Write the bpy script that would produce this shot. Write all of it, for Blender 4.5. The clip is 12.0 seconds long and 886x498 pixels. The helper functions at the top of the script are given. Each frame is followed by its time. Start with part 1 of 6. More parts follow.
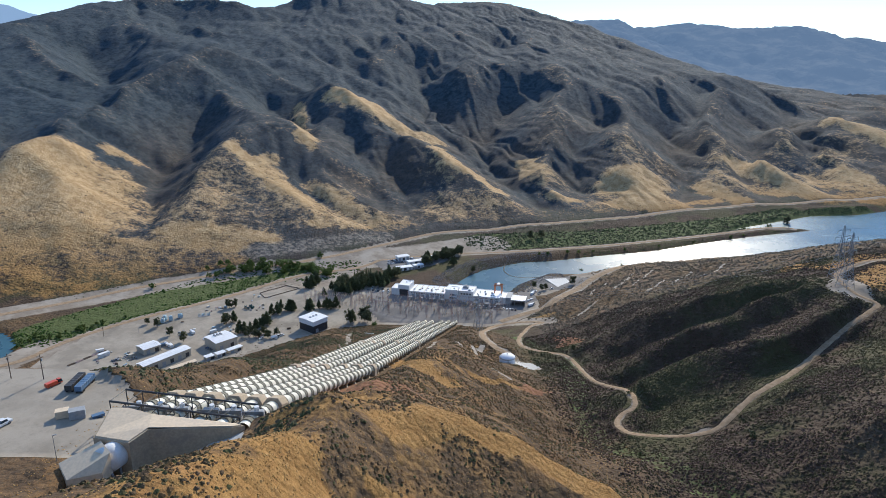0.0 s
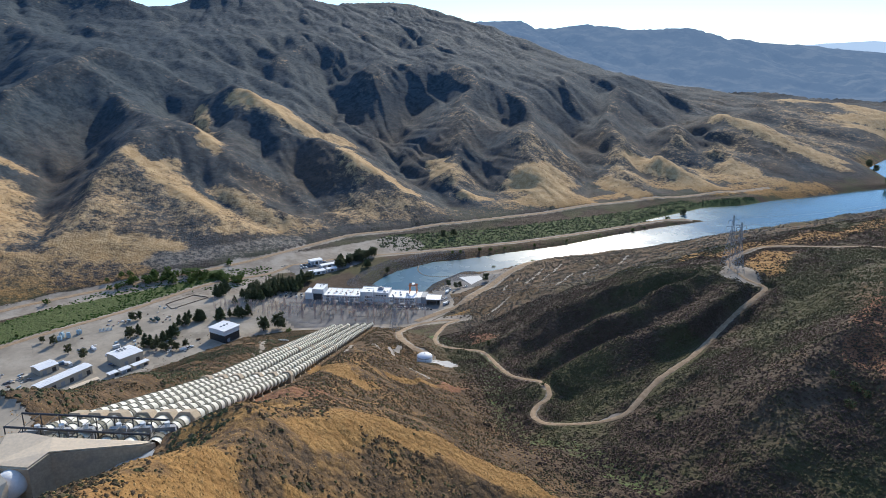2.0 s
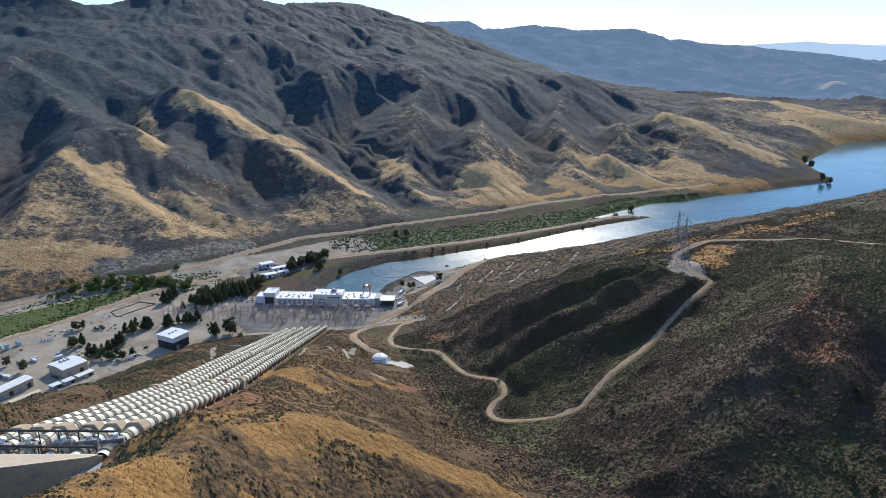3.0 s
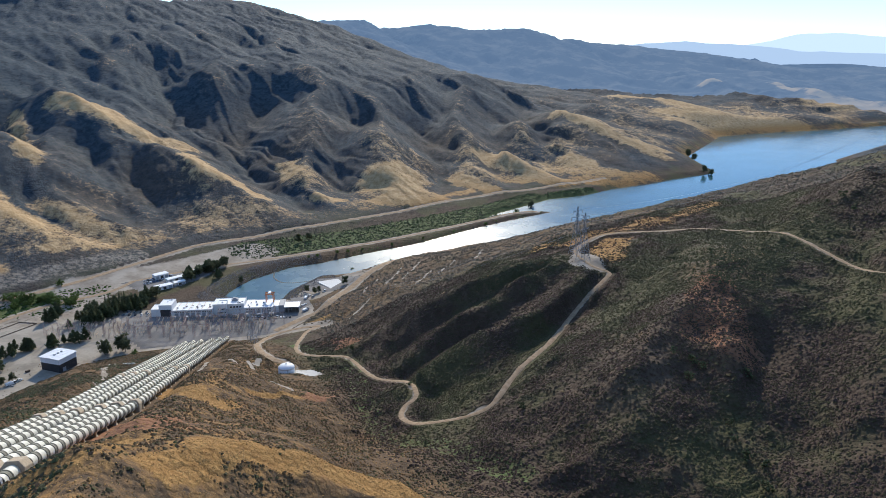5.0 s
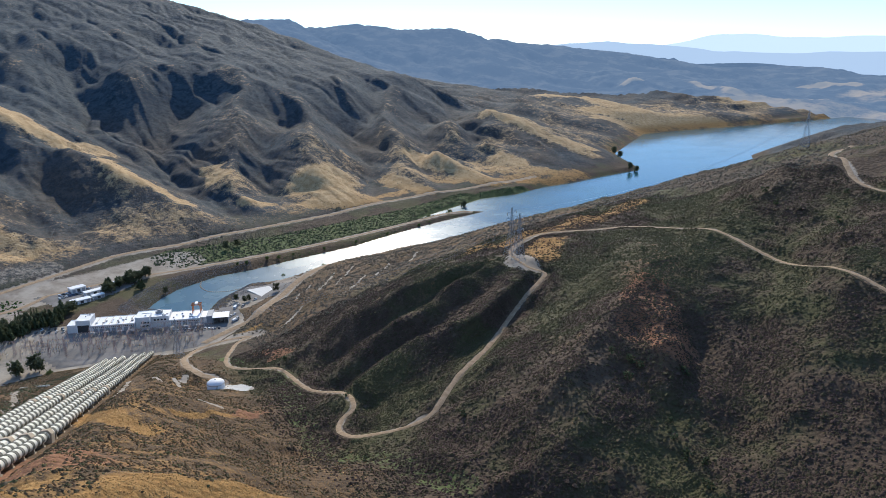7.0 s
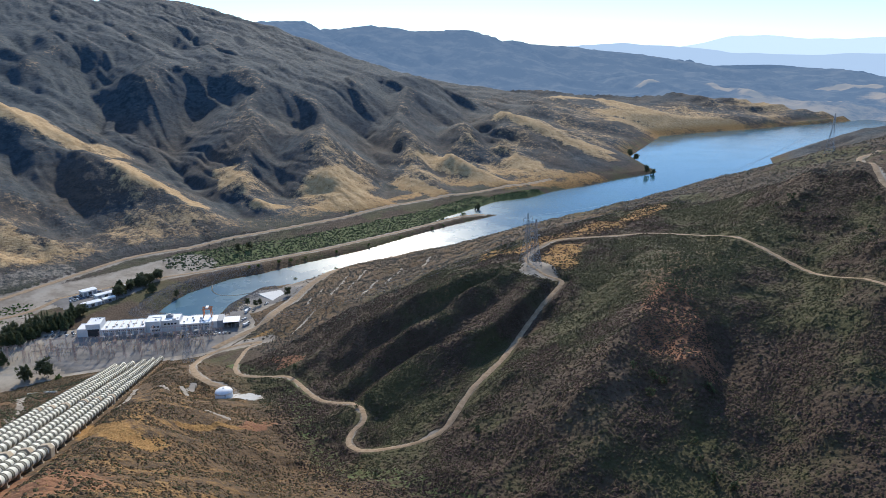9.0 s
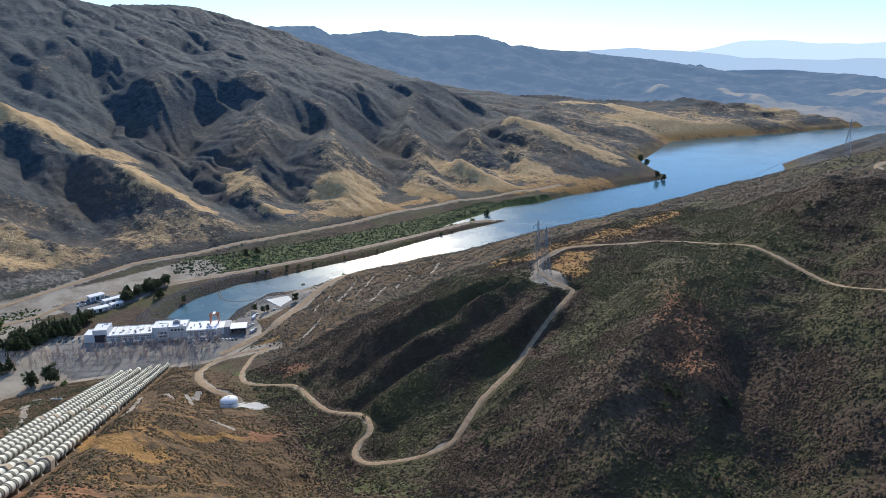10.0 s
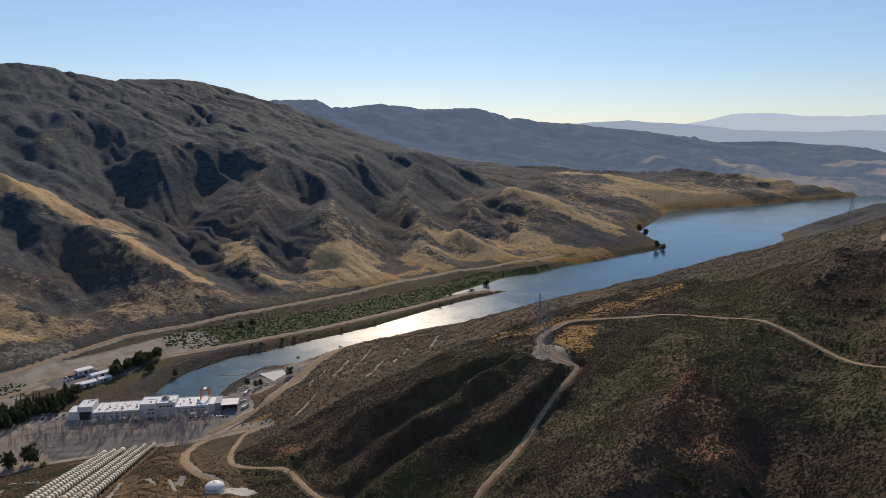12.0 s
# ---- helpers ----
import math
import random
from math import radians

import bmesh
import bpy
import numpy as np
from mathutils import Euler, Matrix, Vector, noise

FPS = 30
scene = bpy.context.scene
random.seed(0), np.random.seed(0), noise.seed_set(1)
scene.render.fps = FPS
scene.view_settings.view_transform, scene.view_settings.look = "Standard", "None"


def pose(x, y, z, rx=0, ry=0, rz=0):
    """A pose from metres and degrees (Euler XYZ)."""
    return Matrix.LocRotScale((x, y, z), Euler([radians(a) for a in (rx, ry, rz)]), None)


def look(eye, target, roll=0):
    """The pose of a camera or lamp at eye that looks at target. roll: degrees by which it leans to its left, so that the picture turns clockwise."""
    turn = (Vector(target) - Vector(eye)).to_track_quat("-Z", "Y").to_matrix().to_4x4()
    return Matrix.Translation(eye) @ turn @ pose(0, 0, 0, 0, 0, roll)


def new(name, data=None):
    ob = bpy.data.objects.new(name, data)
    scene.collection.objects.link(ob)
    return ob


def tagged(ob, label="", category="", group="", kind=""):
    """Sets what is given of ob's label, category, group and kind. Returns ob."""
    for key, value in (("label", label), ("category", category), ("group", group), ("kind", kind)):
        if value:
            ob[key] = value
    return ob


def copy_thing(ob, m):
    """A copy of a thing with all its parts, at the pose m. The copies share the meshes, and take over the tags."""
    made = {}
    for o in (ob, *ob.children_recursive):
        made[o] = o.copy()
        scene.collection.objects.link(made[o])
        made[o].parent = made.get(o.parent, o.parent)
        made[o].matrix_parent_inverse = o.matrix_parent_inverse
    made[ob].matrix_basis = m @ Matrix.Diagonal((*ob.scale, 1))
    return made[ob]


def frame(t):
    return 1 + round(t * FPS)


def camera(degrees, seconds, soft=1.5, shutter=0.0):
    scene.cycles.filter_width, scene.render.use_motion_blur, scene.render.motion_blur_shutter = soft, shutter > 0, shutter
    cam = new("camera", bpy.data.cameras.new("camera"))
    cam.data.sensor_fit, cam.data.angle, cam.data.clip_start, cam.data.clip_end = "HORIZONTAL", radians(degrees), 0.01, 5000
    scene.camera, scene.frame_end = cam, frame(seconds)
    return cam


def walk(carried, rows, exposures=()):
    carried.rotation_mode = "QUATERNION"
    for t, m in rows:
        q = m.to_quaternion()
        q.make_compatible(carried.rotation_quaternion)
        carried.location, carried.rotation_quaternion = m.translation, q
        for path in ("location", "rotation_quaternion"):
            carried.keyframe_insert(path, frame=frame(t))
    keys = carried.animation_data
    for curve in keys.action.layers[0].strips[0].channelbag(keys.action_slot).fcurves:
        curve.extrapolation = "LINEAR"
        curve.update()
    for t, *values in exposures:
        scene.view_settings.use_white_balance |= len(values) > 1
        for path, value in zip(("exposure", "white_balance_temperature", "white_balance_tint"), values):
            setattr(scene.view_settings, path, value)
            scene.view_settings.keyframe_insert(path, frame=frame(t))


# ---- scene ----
cam = camera(65.84, 12.0, 0.6)
PATH = [
    (0.0, pose(0.00, 0.00, 255.81, 73.859, 0, -0.001)),
    (0.5, pose(0.01, -0.08, 255.76, 73.879, 0, -1.553)),
    (1.0, pose(0.01, -0.43, 255.92, 73.884, 0, -3.479)),
    (1.5, pose(0.05, -0.90, 256.21, 73.886, 0, -5.495)),
    (2.0, pose(0.10, -1.19, 256.34, 73.902, 0, -7.517)),
    (2.5, pose(-0.01, -1.33, 256.31, 73.927, 0, -9.573)),
    (3.0, pose(-0.11, -1.07, 256.29, 73.905, 0, -11.629)),
    (5.0, pose(0.64, 2.98, 256.82, 73.840, 0, -19.908)),
    (5.5, pose(1.18, 4.93, 256.90, 73.831, 0, -21.960)),
    (6.0, pose(1.92, 7.06, 257.00, 73.820, 0, -24.008)),
    (6.5, pose(2.60, 9.34, 257.07, 73.822, 0, -25.711)),
    (8.5, pose(6.78, 20.14, 257.02, 73.914, 0, -25.332)),
    (9.0, pose(8.15, 23.03, 256.99, 73.947, 0, -24.556)),
    (9.5, pose(9.59, 26.04, 257.02, 73.969, 0, -24.038)),
    (10.0, pose(10.99, 29.02, 257.12, 74.324, 0, -23.787)),
    (10.5, pose(12.43, 31.89, 257.23, 75.194, 0, -23.778)),
    (11.0, pose(13.94, 34.87, 257.35, 76.780, 0, -23.799)),
    (11.5, pose(15.16, 37.86, 257.17, 78.690, 0, -23.840)),
    (12.0, pose(16.23, 40.81, 257.06, 80.073, 0, -23.872)),
]
walk(cam, PATH, [(0.0, 0.1, 5420, 9), (9.5, 0.1, 5420, 9), (10.5, -0.08, 5550, 10), (12.0, -0.62, 6250, 15)])

# ---------------------------------------------------------------- daylight
SUN_AZ, SUN_EL = 20.0, 30.0
world = bpy.data.worlds.new("sky")
scene.world = world
world.use_nodes = True
wn = world.node_tree
sky = wn.nodes.new("ShaderNodeTexSky")
sky.sky_type, sky.sun_disc = "NISHITA", False
sky.sun_elevation, sky.sun_rotation = radians(SUN_EL), radians(SUN_AZ)
sky.altitude, sky.air_density, sky.dust_density, sky.ozone_density = 300, 1.0, 0.1, 1.3
cool = wn.nodes.new("ShaderNodeMix")
cool.data_type, cool.blend_type = "RGBA", "MULTIPLY"
cool.inputs["Factor"].default_value = 1.0
cool.inputs[7].default_value = (0.88, 0.97, 1.14, 1)
wn.links.new(sky.outputs["Color"], cool.inputs[6])
haze = wn.nodes.new("ShaderNodeMix")
haze.data_type = "RGBA"
haze.inputs["Factor"].default_value = 0.22
haze.inputs[7].default_value = (5.0, 6.6, 8.2, 1)
wn.links.new(cool.outputs[2], haze.inputs[6])
wn.links.new(haze.outputs[2], wn.nodes["Background"].inputs["Color"])
wn.nodes["Background"].inputs["Strength"].default_value = 0.125
sun = bpy.data.lights.new("sun", "SUN")
sun.energy, sun.angle, sun.color = 5.0, radians(0.53), (1.0, 0.82, 0.57)
way = Vector((math.sin(radians(SUN_AZ)) * math.cos(radians(SUN_EL)), math.cos(radians(SUN_AZ)) * math.cos(radians(SUN_EL)), math.sin(radians(SUN_EL))))
new("sun", sun).matrix_world = look(way * 1000, (0, 0, 0))

# ---------------------------------------------------------------- materials
class Nodes:
    """Short hand for a node material."""

    def __init__(self, name):
        self.m = bpy.data.materials.new(name)
        self.m.use_nodes = True
        self.t = self.m.node_tree
        self.p = self.t.nodes["Principled BSDF"]
        self.space = self.t.nodes.new("ShaderNodeNewGeometry").outputs["Position"]

    def add(self, kind, **values):
        n = self.t.nodes.new(kind)
        for key, value in values.items():
            self.put(n.inputs[key.replace("_", " ")], value)
        return n

    def put(self, socket, value):
        if hasattr(value, "is_output"):
            self.t.links.new(value, socket)
        elif socket.type == "RGBA" and len(value) == 3:
            socket.default_value = (*value, 1)
        else:
            socket.default_value = value

    def set(self, **values):
        for key, value in values.items():
            self.put(self.p.inputs[key.replace("_", " ")], value)
        return self

    def noise(self, scale, detail=4, roughness=0.6, space=None):
        n = self.add("ShaderNodeTexNoise", Scale=scale, Detail=detail, Roughness=roughness)
        self.put(n.inputs["Vector"], space or self.space)
        return n.outputs["Fac"]

    def cells(self, scale, feature="F1", out="Distance"):
        n = self.t.nodes.new("ShaderNodeTexVoronoi")
        n.feature = feature
        n.inputs["Scale"].default_value = scale
        self.put(n.inputs["Vector"], self.space)
        return n.outputs[out]

    def math(self, op, a, b=0.5, c=0.0, clamp=False):
        n = self.t.nodes.new("ShaderNodeMath")
        n.operation, n.use_clamp = op, clamp
        for socket, value in zip(n.inputs, (a, b, c)):
            self.put(socket, value)
        return n.outputs[0]

    def step(self, value, lo, hi, a=0.0, b=1.0):
        n = self.t.nodes.new("ShaderNodeMapRange")
        n.interpolation_type = "SMOOTHSTEP"
        for socket, v in zip(n.inputs, (value, lo, hi, a, b)):
            self.put(socket, v)
        return n.outputs[0]

    def mix(self, fac, a, b):
        n = self.t.nodes.new("ShaderNodeMix")
        n.data_type = "RGBA"
        self.put(n.inputs["Factor"], fac), self.put(n.inputs[6], a), self.put(n.inputs[7], b)
        return n.outputs[2]

    def x(self):
        return self.add("ShaderNodeSeparateXYZ", Vector=self.space).outputs[0]

    def attr(self, name):
        n = self.t.nodes.new("ShaderNodeAttribute")
        n.attribute_name = name
        return n.outputs["Fac"]

    def each(self):
        return self.t.nodes.new("ShaderNodeObjectInfo").outputs["Random"]

    def island(self):
        return self.t.nodes.new("ShaderNodeNewGeometry").outputs["Random Per Island"]

    def thin(self, colour, share):
        """Leaves let part of the light through."""
        leaf = self.add("ShaderNodeBsdfTranslucent", Color=colour)
        both = self.add("ShaderNodeMixShader", Fac=share)
        out = self.t.nodes["Material Output"]
        self.t.links.new(self.p.outputs[0], both.inputs[1])
        self.t.links.new(leaf.outputs[0], both.inputs[2])
        self.t.links.new(both.outputs[0], out.inputs["Surface"])

    def bump(self, height, strength=0.5, distance=0.1):
        n = self.add("ShaderNodeBump", Strength=strength, Distance=distance, Height=height)
        self.put(self.p.inputs["Normal"], n.outputs[0])
        return self


def plain(name, colour, rough_=0.7, metal=0.0, vary=0.25, grain=3.0, stain=0.35, dirt=(0.22, 0.18, 0.14), relief=0.02):
    """A painted, cast or galvanised surface with grain, stains and a little relief."""
    n = Nodes(name)
    fine, broad = n.noise(grain, 5), n.noise(grain * 0.13, 3)
    dark = tuple(c * (1 - vary) for c in colour)
    body = n.mix(n.step(fine, 0.3, 0.7), dark, colour)
    body = n.mix(n.step(broad, 0.52, 0.75, 0.0, stain), body, dirt)
    n.set(Base_Color=body, Roughness=n.step(fine, 0.2, 0.8, rough_ - 0.1, min(1, rough_ + 0.1)), Metallic=metal)
    n.bump(fine, 0.3, relief)
    return n.m


def ground_material():
    n = Nodes("hill_ground")
    crest_ = n.attr("crest")
    grass, green, bare = n.attr("grass"), n.attr("green"), n.attr("bare")
    big, mid, small, tiny = n.noise(0.012, 5, 0.62), n.noise(0.05, 5, 0.65), n.noise(0.22, 5, 0.7), n.noise(1.4, 4, 0.7)
    clump = n.cells(0.42)
    # chaparral: grey-green, olive and brown plants
    scrub = n.mix(n.step(mid, 0.35, 0.65), (0.052, 0.037, 0.024), (0.080, 0.055, 0.037))
    scrub = n.mix(n.step(small, 0.45, 0.75), scrub, (0.094, 0.064, 0.044))
    scrub = n.mix(n.math("MULTIPLY", n.step(big, 0.47, 0.58), 0.85), scrub, (0.074, 0.070, 0.029))
    scrub = n.mix(n.step(tiny, 0.55, 0.9, 0, 0.5), scrub, (0.048, 0.046, 0.032))
    # sagebrush on the range across the valley, blued to paint in distance haze; dry brown brush on the near spur
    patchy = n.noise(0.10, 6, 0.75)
    hazy_scrub = n.mix(n.step(mid, 0.38, 0.62), (0.023, 0.042, 0.058), (0.040, 0.063, 0.082))
    hazy_scrub = n.mix(n.step(patchy, 0.46, 0.60), hazy_scrub, (0.056, 0.074, 0.088))
    hazy_scrub = n.mix(n.step(patchy, 0.44, 0.34), hazy_scrub, (0.019, 0.032, 0.040))
    hazy_range = n.attr("hazy_range")
    scrub = n.mix(n.math("MULTIPLY", hazy_range, 0.9), scrub, hazy_scrub)
    grit = n.noise(3.6, 5, 0.75)
    brown = n.mix(n.step(small, 0.38, 0.62), (0.074, 0.049, 0.029), (0.150, 0.092, 0.045))
    brown = n.mix(n.step(mid, 0.50, 0.64, 0, 0.7), brown, (0.20, 0.115, 0.048))
    brown = n.mix(n.step(tiny, 0.50, 0.62, 0, 0.85), brown, (0.062, 0.048, 0.032))
    brown = n.mix(n.step(grit, 0.52, 0.62, 0, 0.5), brown, (0.20, 0.132, 0.070))
    scrub = n.mix(n.math("MULTIPLY", n.attr("dry"), n.step(mid, 0.25, 0.6, 0.75, 1.0)), scrub, brown)
    # soil that shows between the plants
    soil = n.mix(tiny, (0.088, 0.064, 0.043), (0.135, 0.100, 0.066))
    scrub = n.mix(n.math("MULTIPLY", n.step(clump, 0.60, 0.85), n.step(small, 0.40, 0.66)), scrub, soil)
    # thin cover and pale soil on the crests
    worn = n.math("ADD", n.math("MULTIPLY", crest_, 0.30), n.math("MULTIPLY", small, 0.8))
    scrub = n.mix(n.step(n.math("ADD", worn, n.math("MULTIPLY", mid, 0.4)), 0.70, 0.92, 0.0, 0.5), scrub, soil)
    # the painted haze blue again, over the soil of the far range
    scrub = n.mix(n.math("MULTIPLY", hazy_range, 0.65), scrub, hazy_scrub)
    scrub = n.mix(n.math("MULTIPLY", n.attr("dry"), 0.7), scrub, brown)
    # dry grass
    straw = n.mix(n.step(small, 0.3, 0.7), (0.25, 0.128, 0.036), (0.37, 0.212, 0.068))
    straw = n.mix(n.step(tiny, 0.42, 0.70, 0, 0.8), straw, (0.16, 0.086, 0.030))
    straw = n.mix(n.step(grit, 0.50, 0.66, 0, 0.75), straw, (0.44, 0.27, 0.095))
    straw = n.mix(n.step(mid, 0.56, 0.70, 0, 0.55), straw, (0.24, 0.125, 0.050))
    # straw on the far range is paled, haze put into its colour too
    straw = n.mix(n.math("MULTIPLY", hazy_range, 0.8), straw, n.mix(n.step(patchy, 0.4, 0.62), (0.41, 0.275, 0.135), (0.57, 0.415, 0.225)))
    cover = n.math("ADD", n.math("MULTIPLY", mid, 0.55), n.math("MULTIPLY", small, 0.58))
    cover = n.math("ADD", cover, n.math("MULTIPLY", big, 0.35))
    cover = n.math("ADD", cover, n.math("MULTIPLY", tiny, 0.18))
    crest = n.attr("crest")
    cover = n.math("ADD", cover, n.math("MULTIPLY", grass, 0.46))
    cover = n.math("ADD", cover, n.math("MULTIPLY", crest, 0.10))
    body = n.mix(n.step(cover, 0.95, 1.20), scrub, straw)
    # green growth by water
    leaf = n.mix(n.step(small, 0.3, 0.7), (0.060, 0.076, 0.023), (0.102, 0.124, 0.042))
    lush = n.math("ADD", n.math("MULTIPLY", small, 0.7), green)
    body = n.mix(n.step(lush, 0.66, 0.86), body, leaf)
    # rusty earth
    body = n.mix(n.step(n.math("ADD", n.attr("rust"), n.math("MULTIPLY", small, 0.9)), 0.68, 0.95, 0, 0.85), body, n.mix(tiny, (0.19, 0.085, 0.045), (0.30, 0.15, 0.078)))
    # trodden and graded dirt
    dust = n.mix(n.step(mid, 0.35, 0.65), (0.235, 0.195, 0.150), (0.36, 0.315, 0.255))
    dust = n.mix(n.step(small, 0.5, 0.8, 0, 0.6), dust, (0.20, 0.165, 0.125))
    open_ = n.math("ADD", n.math("MULTIPLY", small, 0.6), bare)
    body = n.mix(n.step(open_, 0.62, 0.82), body, dust)
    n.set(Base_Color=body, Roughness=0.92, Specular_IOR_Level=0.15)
    lumps = n.math("ADD", n.math("MULTIPLY", n.math("SUBTRACT", 1.0, clump), 0.6), n.math("MULTIPLY", small, 1.1))
    lumps = n.math("MULTIPLY", lumps, n.step(open_, 0.5, 0.8, 1.0, 0.12))
    lumps = n.math("ADD", lumps, n.math("MULTIPLY", n.math("MULTIPLY", patchy, hazy_range), 2.5))
    n.bump(lumps, 0.9, 1.1)
    return n.m


def dirt_road():
    n = Nodes("road_dirt")
    a, b = n.noise(0.35, 5), n.noise(2.5, 5, 0.7)
    body = n.mix(n.step(a, 0.3, 0.7), (0.25, 0.178, 0.108), (0.36, 0.268, 0.175))
    body = n.mix(n.step(b, 0.5, 0.8, 0, 0.5), body, (0.17, 0.125, 0.08))
    n.set(Base_Color=body, Roughness=0.95, Specular_IOR_Level=0.1).bump(b, 0.5, 0.08)
    return n.m


def gravel(name, light, dark):
    n = Nodes(name)
    a, b, c = n.noise(0.06, 5), n.noise(0.5, 5, 0.7), n.noise(6, 3, 0.7)
    body = n.mix(n.step(a, 0.35, 0.65), dark, light)
    body = n.mix(n.step(n.noise(0.022, 6, 0.7), 0.52, 0.66, 0, 0.6), body, tuple(q * 0.62 for q in dark))
    body = n.mix(n.step(b, 0.48, 0.8, 0, 0.55), body, tuple(q * 0.72 for q in dark))
    body = n.mix(n.step(c, 0.4, 0.8, 0, 0.35), body, tuple(q * 0.6 for q in dark))
    n.set(Base_Color=body, Roughness=0.93, Specular_IOR_Level=0.15).bump(c, 0.4, 0.04)
    return n.m


def lake_water():
    n = Nodes("lake_water")
    stretch_ = n.add("ShaderNodeMapping", Scale=(1.0, 0.6, 1.0))
    n.put(stretch_.inputs["Vector"], n.space)
    ripples = n.noise(0.35, 6, 0.72, stretch_.outputs[0])
    gusts = n.noise(0.012, 4, 0.6)
    n.set(Base_Color=n.mix(n.step(gusts, 0.4, 0.65), (0.030, 0.085, 0.110), (0.045, 0.115, 0.140)), Roughness=n.math("ADD", n.step(gusts, 0.35, 0.65, 0.0, 0.05), n.step(n.x(), 350, 1000, 0.25, 0.09)), IOR=1.33)
    n.bump(ripples, 0.12, 0.4)
    return n.m


def bush_material(name, shades, fresh=None, sheer=0.0):
    n = Nodes(name)
    r, f = n.island(), n.noise(1.6, 3, 0.7)
    ramp = n.t.nodes.new("ShaderNodeValToRGB")
    ramp.color_ramp.interpolation = "CONSTANT"
    while len(ramp.color_ramp.elements) < len(shades):
        ramp.color_ramp.elements.new(0.5)
    for k, (e, c) in enumerate(zip(ramp.color_ramp.elements, shades)):
        e.position, e.color = k / len(shades), (*c, 1)
    n.put(ramp.inputs[0], r)
    body = n.mix(n.step(f, 0.35, 0.75, 0, 0.65), ramp.outputs[0], tuple(0.68 * q for q in shades[0]))
    if fresh:
        body = n.mix(n.step(n.noise(0.012, 5, 0.62), 0.46, 0.60, 0, 0.6), body, n.mix(f, fresh, tuple(0.6 * q for q in fresh)))
    n.set(Base_Color=body, Roughness=0.9, Specular_IOR_Level=0.12)
    n.bump(n.noise(3.0, 3, 0.7), 0.8, 0.3)
    if sheer:
        n.thin(body, sheer)
    return n.m


HILL = ground_material()
DIRT = dirt_road()
YARD = gravel("yard_gravel", (0.37, 0.325, 0.26), (0.275, 0.24, 0.19))
WATER = lake_water()
CHAPARRAL = bush_material("chaparral_leaves", [(0.074, 0.050, 0.034), (0.090, 0.058, 0.044), (0.062, 0.054, 0.027), (0.102, 0.066, 0.052), (0.068, 0.057, 0.028), (0.074, 0.048, 0.035), (0.056, 0.048, 0.024)], (0.082, 0.092, 0.034))
FLANK = bush_material("flank_scrub_leaves", [(0.150, 0.120, 0.085), (0.180, 0.138, 0.095), (0.125, 0.108, 0.072), (0.21, 0.158, 0.105), (0.135, 0.122, 0.078)])
DRYBRUSH = bush_material("dry_brush_leaves", [(0.118, 0.082, 0.044), (0.098, 0.076, 0.040), (0.165, 0.104, 0.048), (0.088, 0.076, 0.036), (0.185, 0.108, 0.044), (0.086, 0.088, 0.034), (0.140, 0.092, 0.052)])
HEDGE = bush_material("olive_scrub_leaves", [(0.088, 0.092, 0.040), (0.066, 0.076, 0.032), (0.115, 0.105, 0.055), (0.125, 0.098, 0.062), (0.080, 0.084, 0.044)])
LUSH = bush_material("green_leaves", [(0.075, 0.125, 0.026), (0.095, 0.160, 0.034), (0.055, 0.095, 0.022), (0.115, 0.175, 0.042)], sheer=0.4)
TUFTS = bush_material("straw_tufts", [(0.44, 0.265, 0.090), (0.35, 0.205, 0.070), (0.52, 0.335, 0.13), (0.29, 0.165, 0.062), (0.40, 0.26, 0.11)])

# ---------------------------------------------------------------- the lie of the land
# Crests, spurs and gullies of the hills as lines in plan with their heights; slopes are stretched between them.
LINES = []


def run(*pts):
    LINES.append(np.array(pts, float))


# the dry spur beside the pipes, falling from the viewpoint to the works
run((-62, 40, 205), (-42, 90, 192), (-30, 132, 178), (-27, 160, 169), (-23, 203, 149), (-14, 250, 127), (-11, 285, 113), (-2, 317, 107), (8, 380, 84), (15, 450, 60), (20, 520, 36), (24, 580, 12))
run((-29, 134, 176), (-14, 164, 161), (1, 179, 151.5), (16, 182, 145.5), (24, 183.5, 141), (36, 185.5, 133), (46, 183, 126), (60, 180, 119.5), (80, 176, 106))
run((12, 204, 132), (32, 208, 116), (56, 206, 103), (84, 212, 92))
run((-14, 120, 156), (6, 132, 140), (28, 138, 124), (56, 140, 109))
run((-8, 190, 150), (14, 232, 124), (34, 268, 97), (50, 285, 82), (64, 298, 69))
run((-2, 317, 107), (20, 322, 88), (45, 333, 77), (60, 345, 70))
run((5, 395, 76), (24, 406, 66), (42, 414, 57), (60, 424, 56))
# main gully between the spur and the dark hill
run((165, 60, 108), (150, 100, 102), (138, 150, 98), (120, 190, 95), (103, 228, 89), (92, 258, 83), (74, 298, 68), (77, 340, 65), (80, 380, 61), (84, 420, 55), (74, 465, 47), (60, 520, 30), (50, 570, 12))
run((330, 256, 146), (278, 234, 133), (257, 238, 127), (244, 230, 121), (228, 214, 115), (204, 202, 111), (186, 186, 106), (176, 164, 102), (142, 148, 98))
# spurs of the dark hill, with the gullies between them
run((340, 350, 138), (287, 312, 146), (252, 276, 142), (228, 264, 136), (207, 259, 131), (188, 246, 126), (169, 232, 120), (150, 205, 108), (128, 186, 97))
run((252, 276, 142), (247, 259, 136), (232, 240, 132), (220, 226, 128), (208, 202, 117))
run((226, 250, 129), (207, 236, 122), (196, 216, 114))
run((250, 368, 113), (215, 340, 106), (160, 304, 97), (138, 299, 90), (122, 297, 83), (104, 302, 71))
run((232, 304, 121), (204, 285, 119), (180, 266, 113), (142, 248, 101), (110, 250, 88))
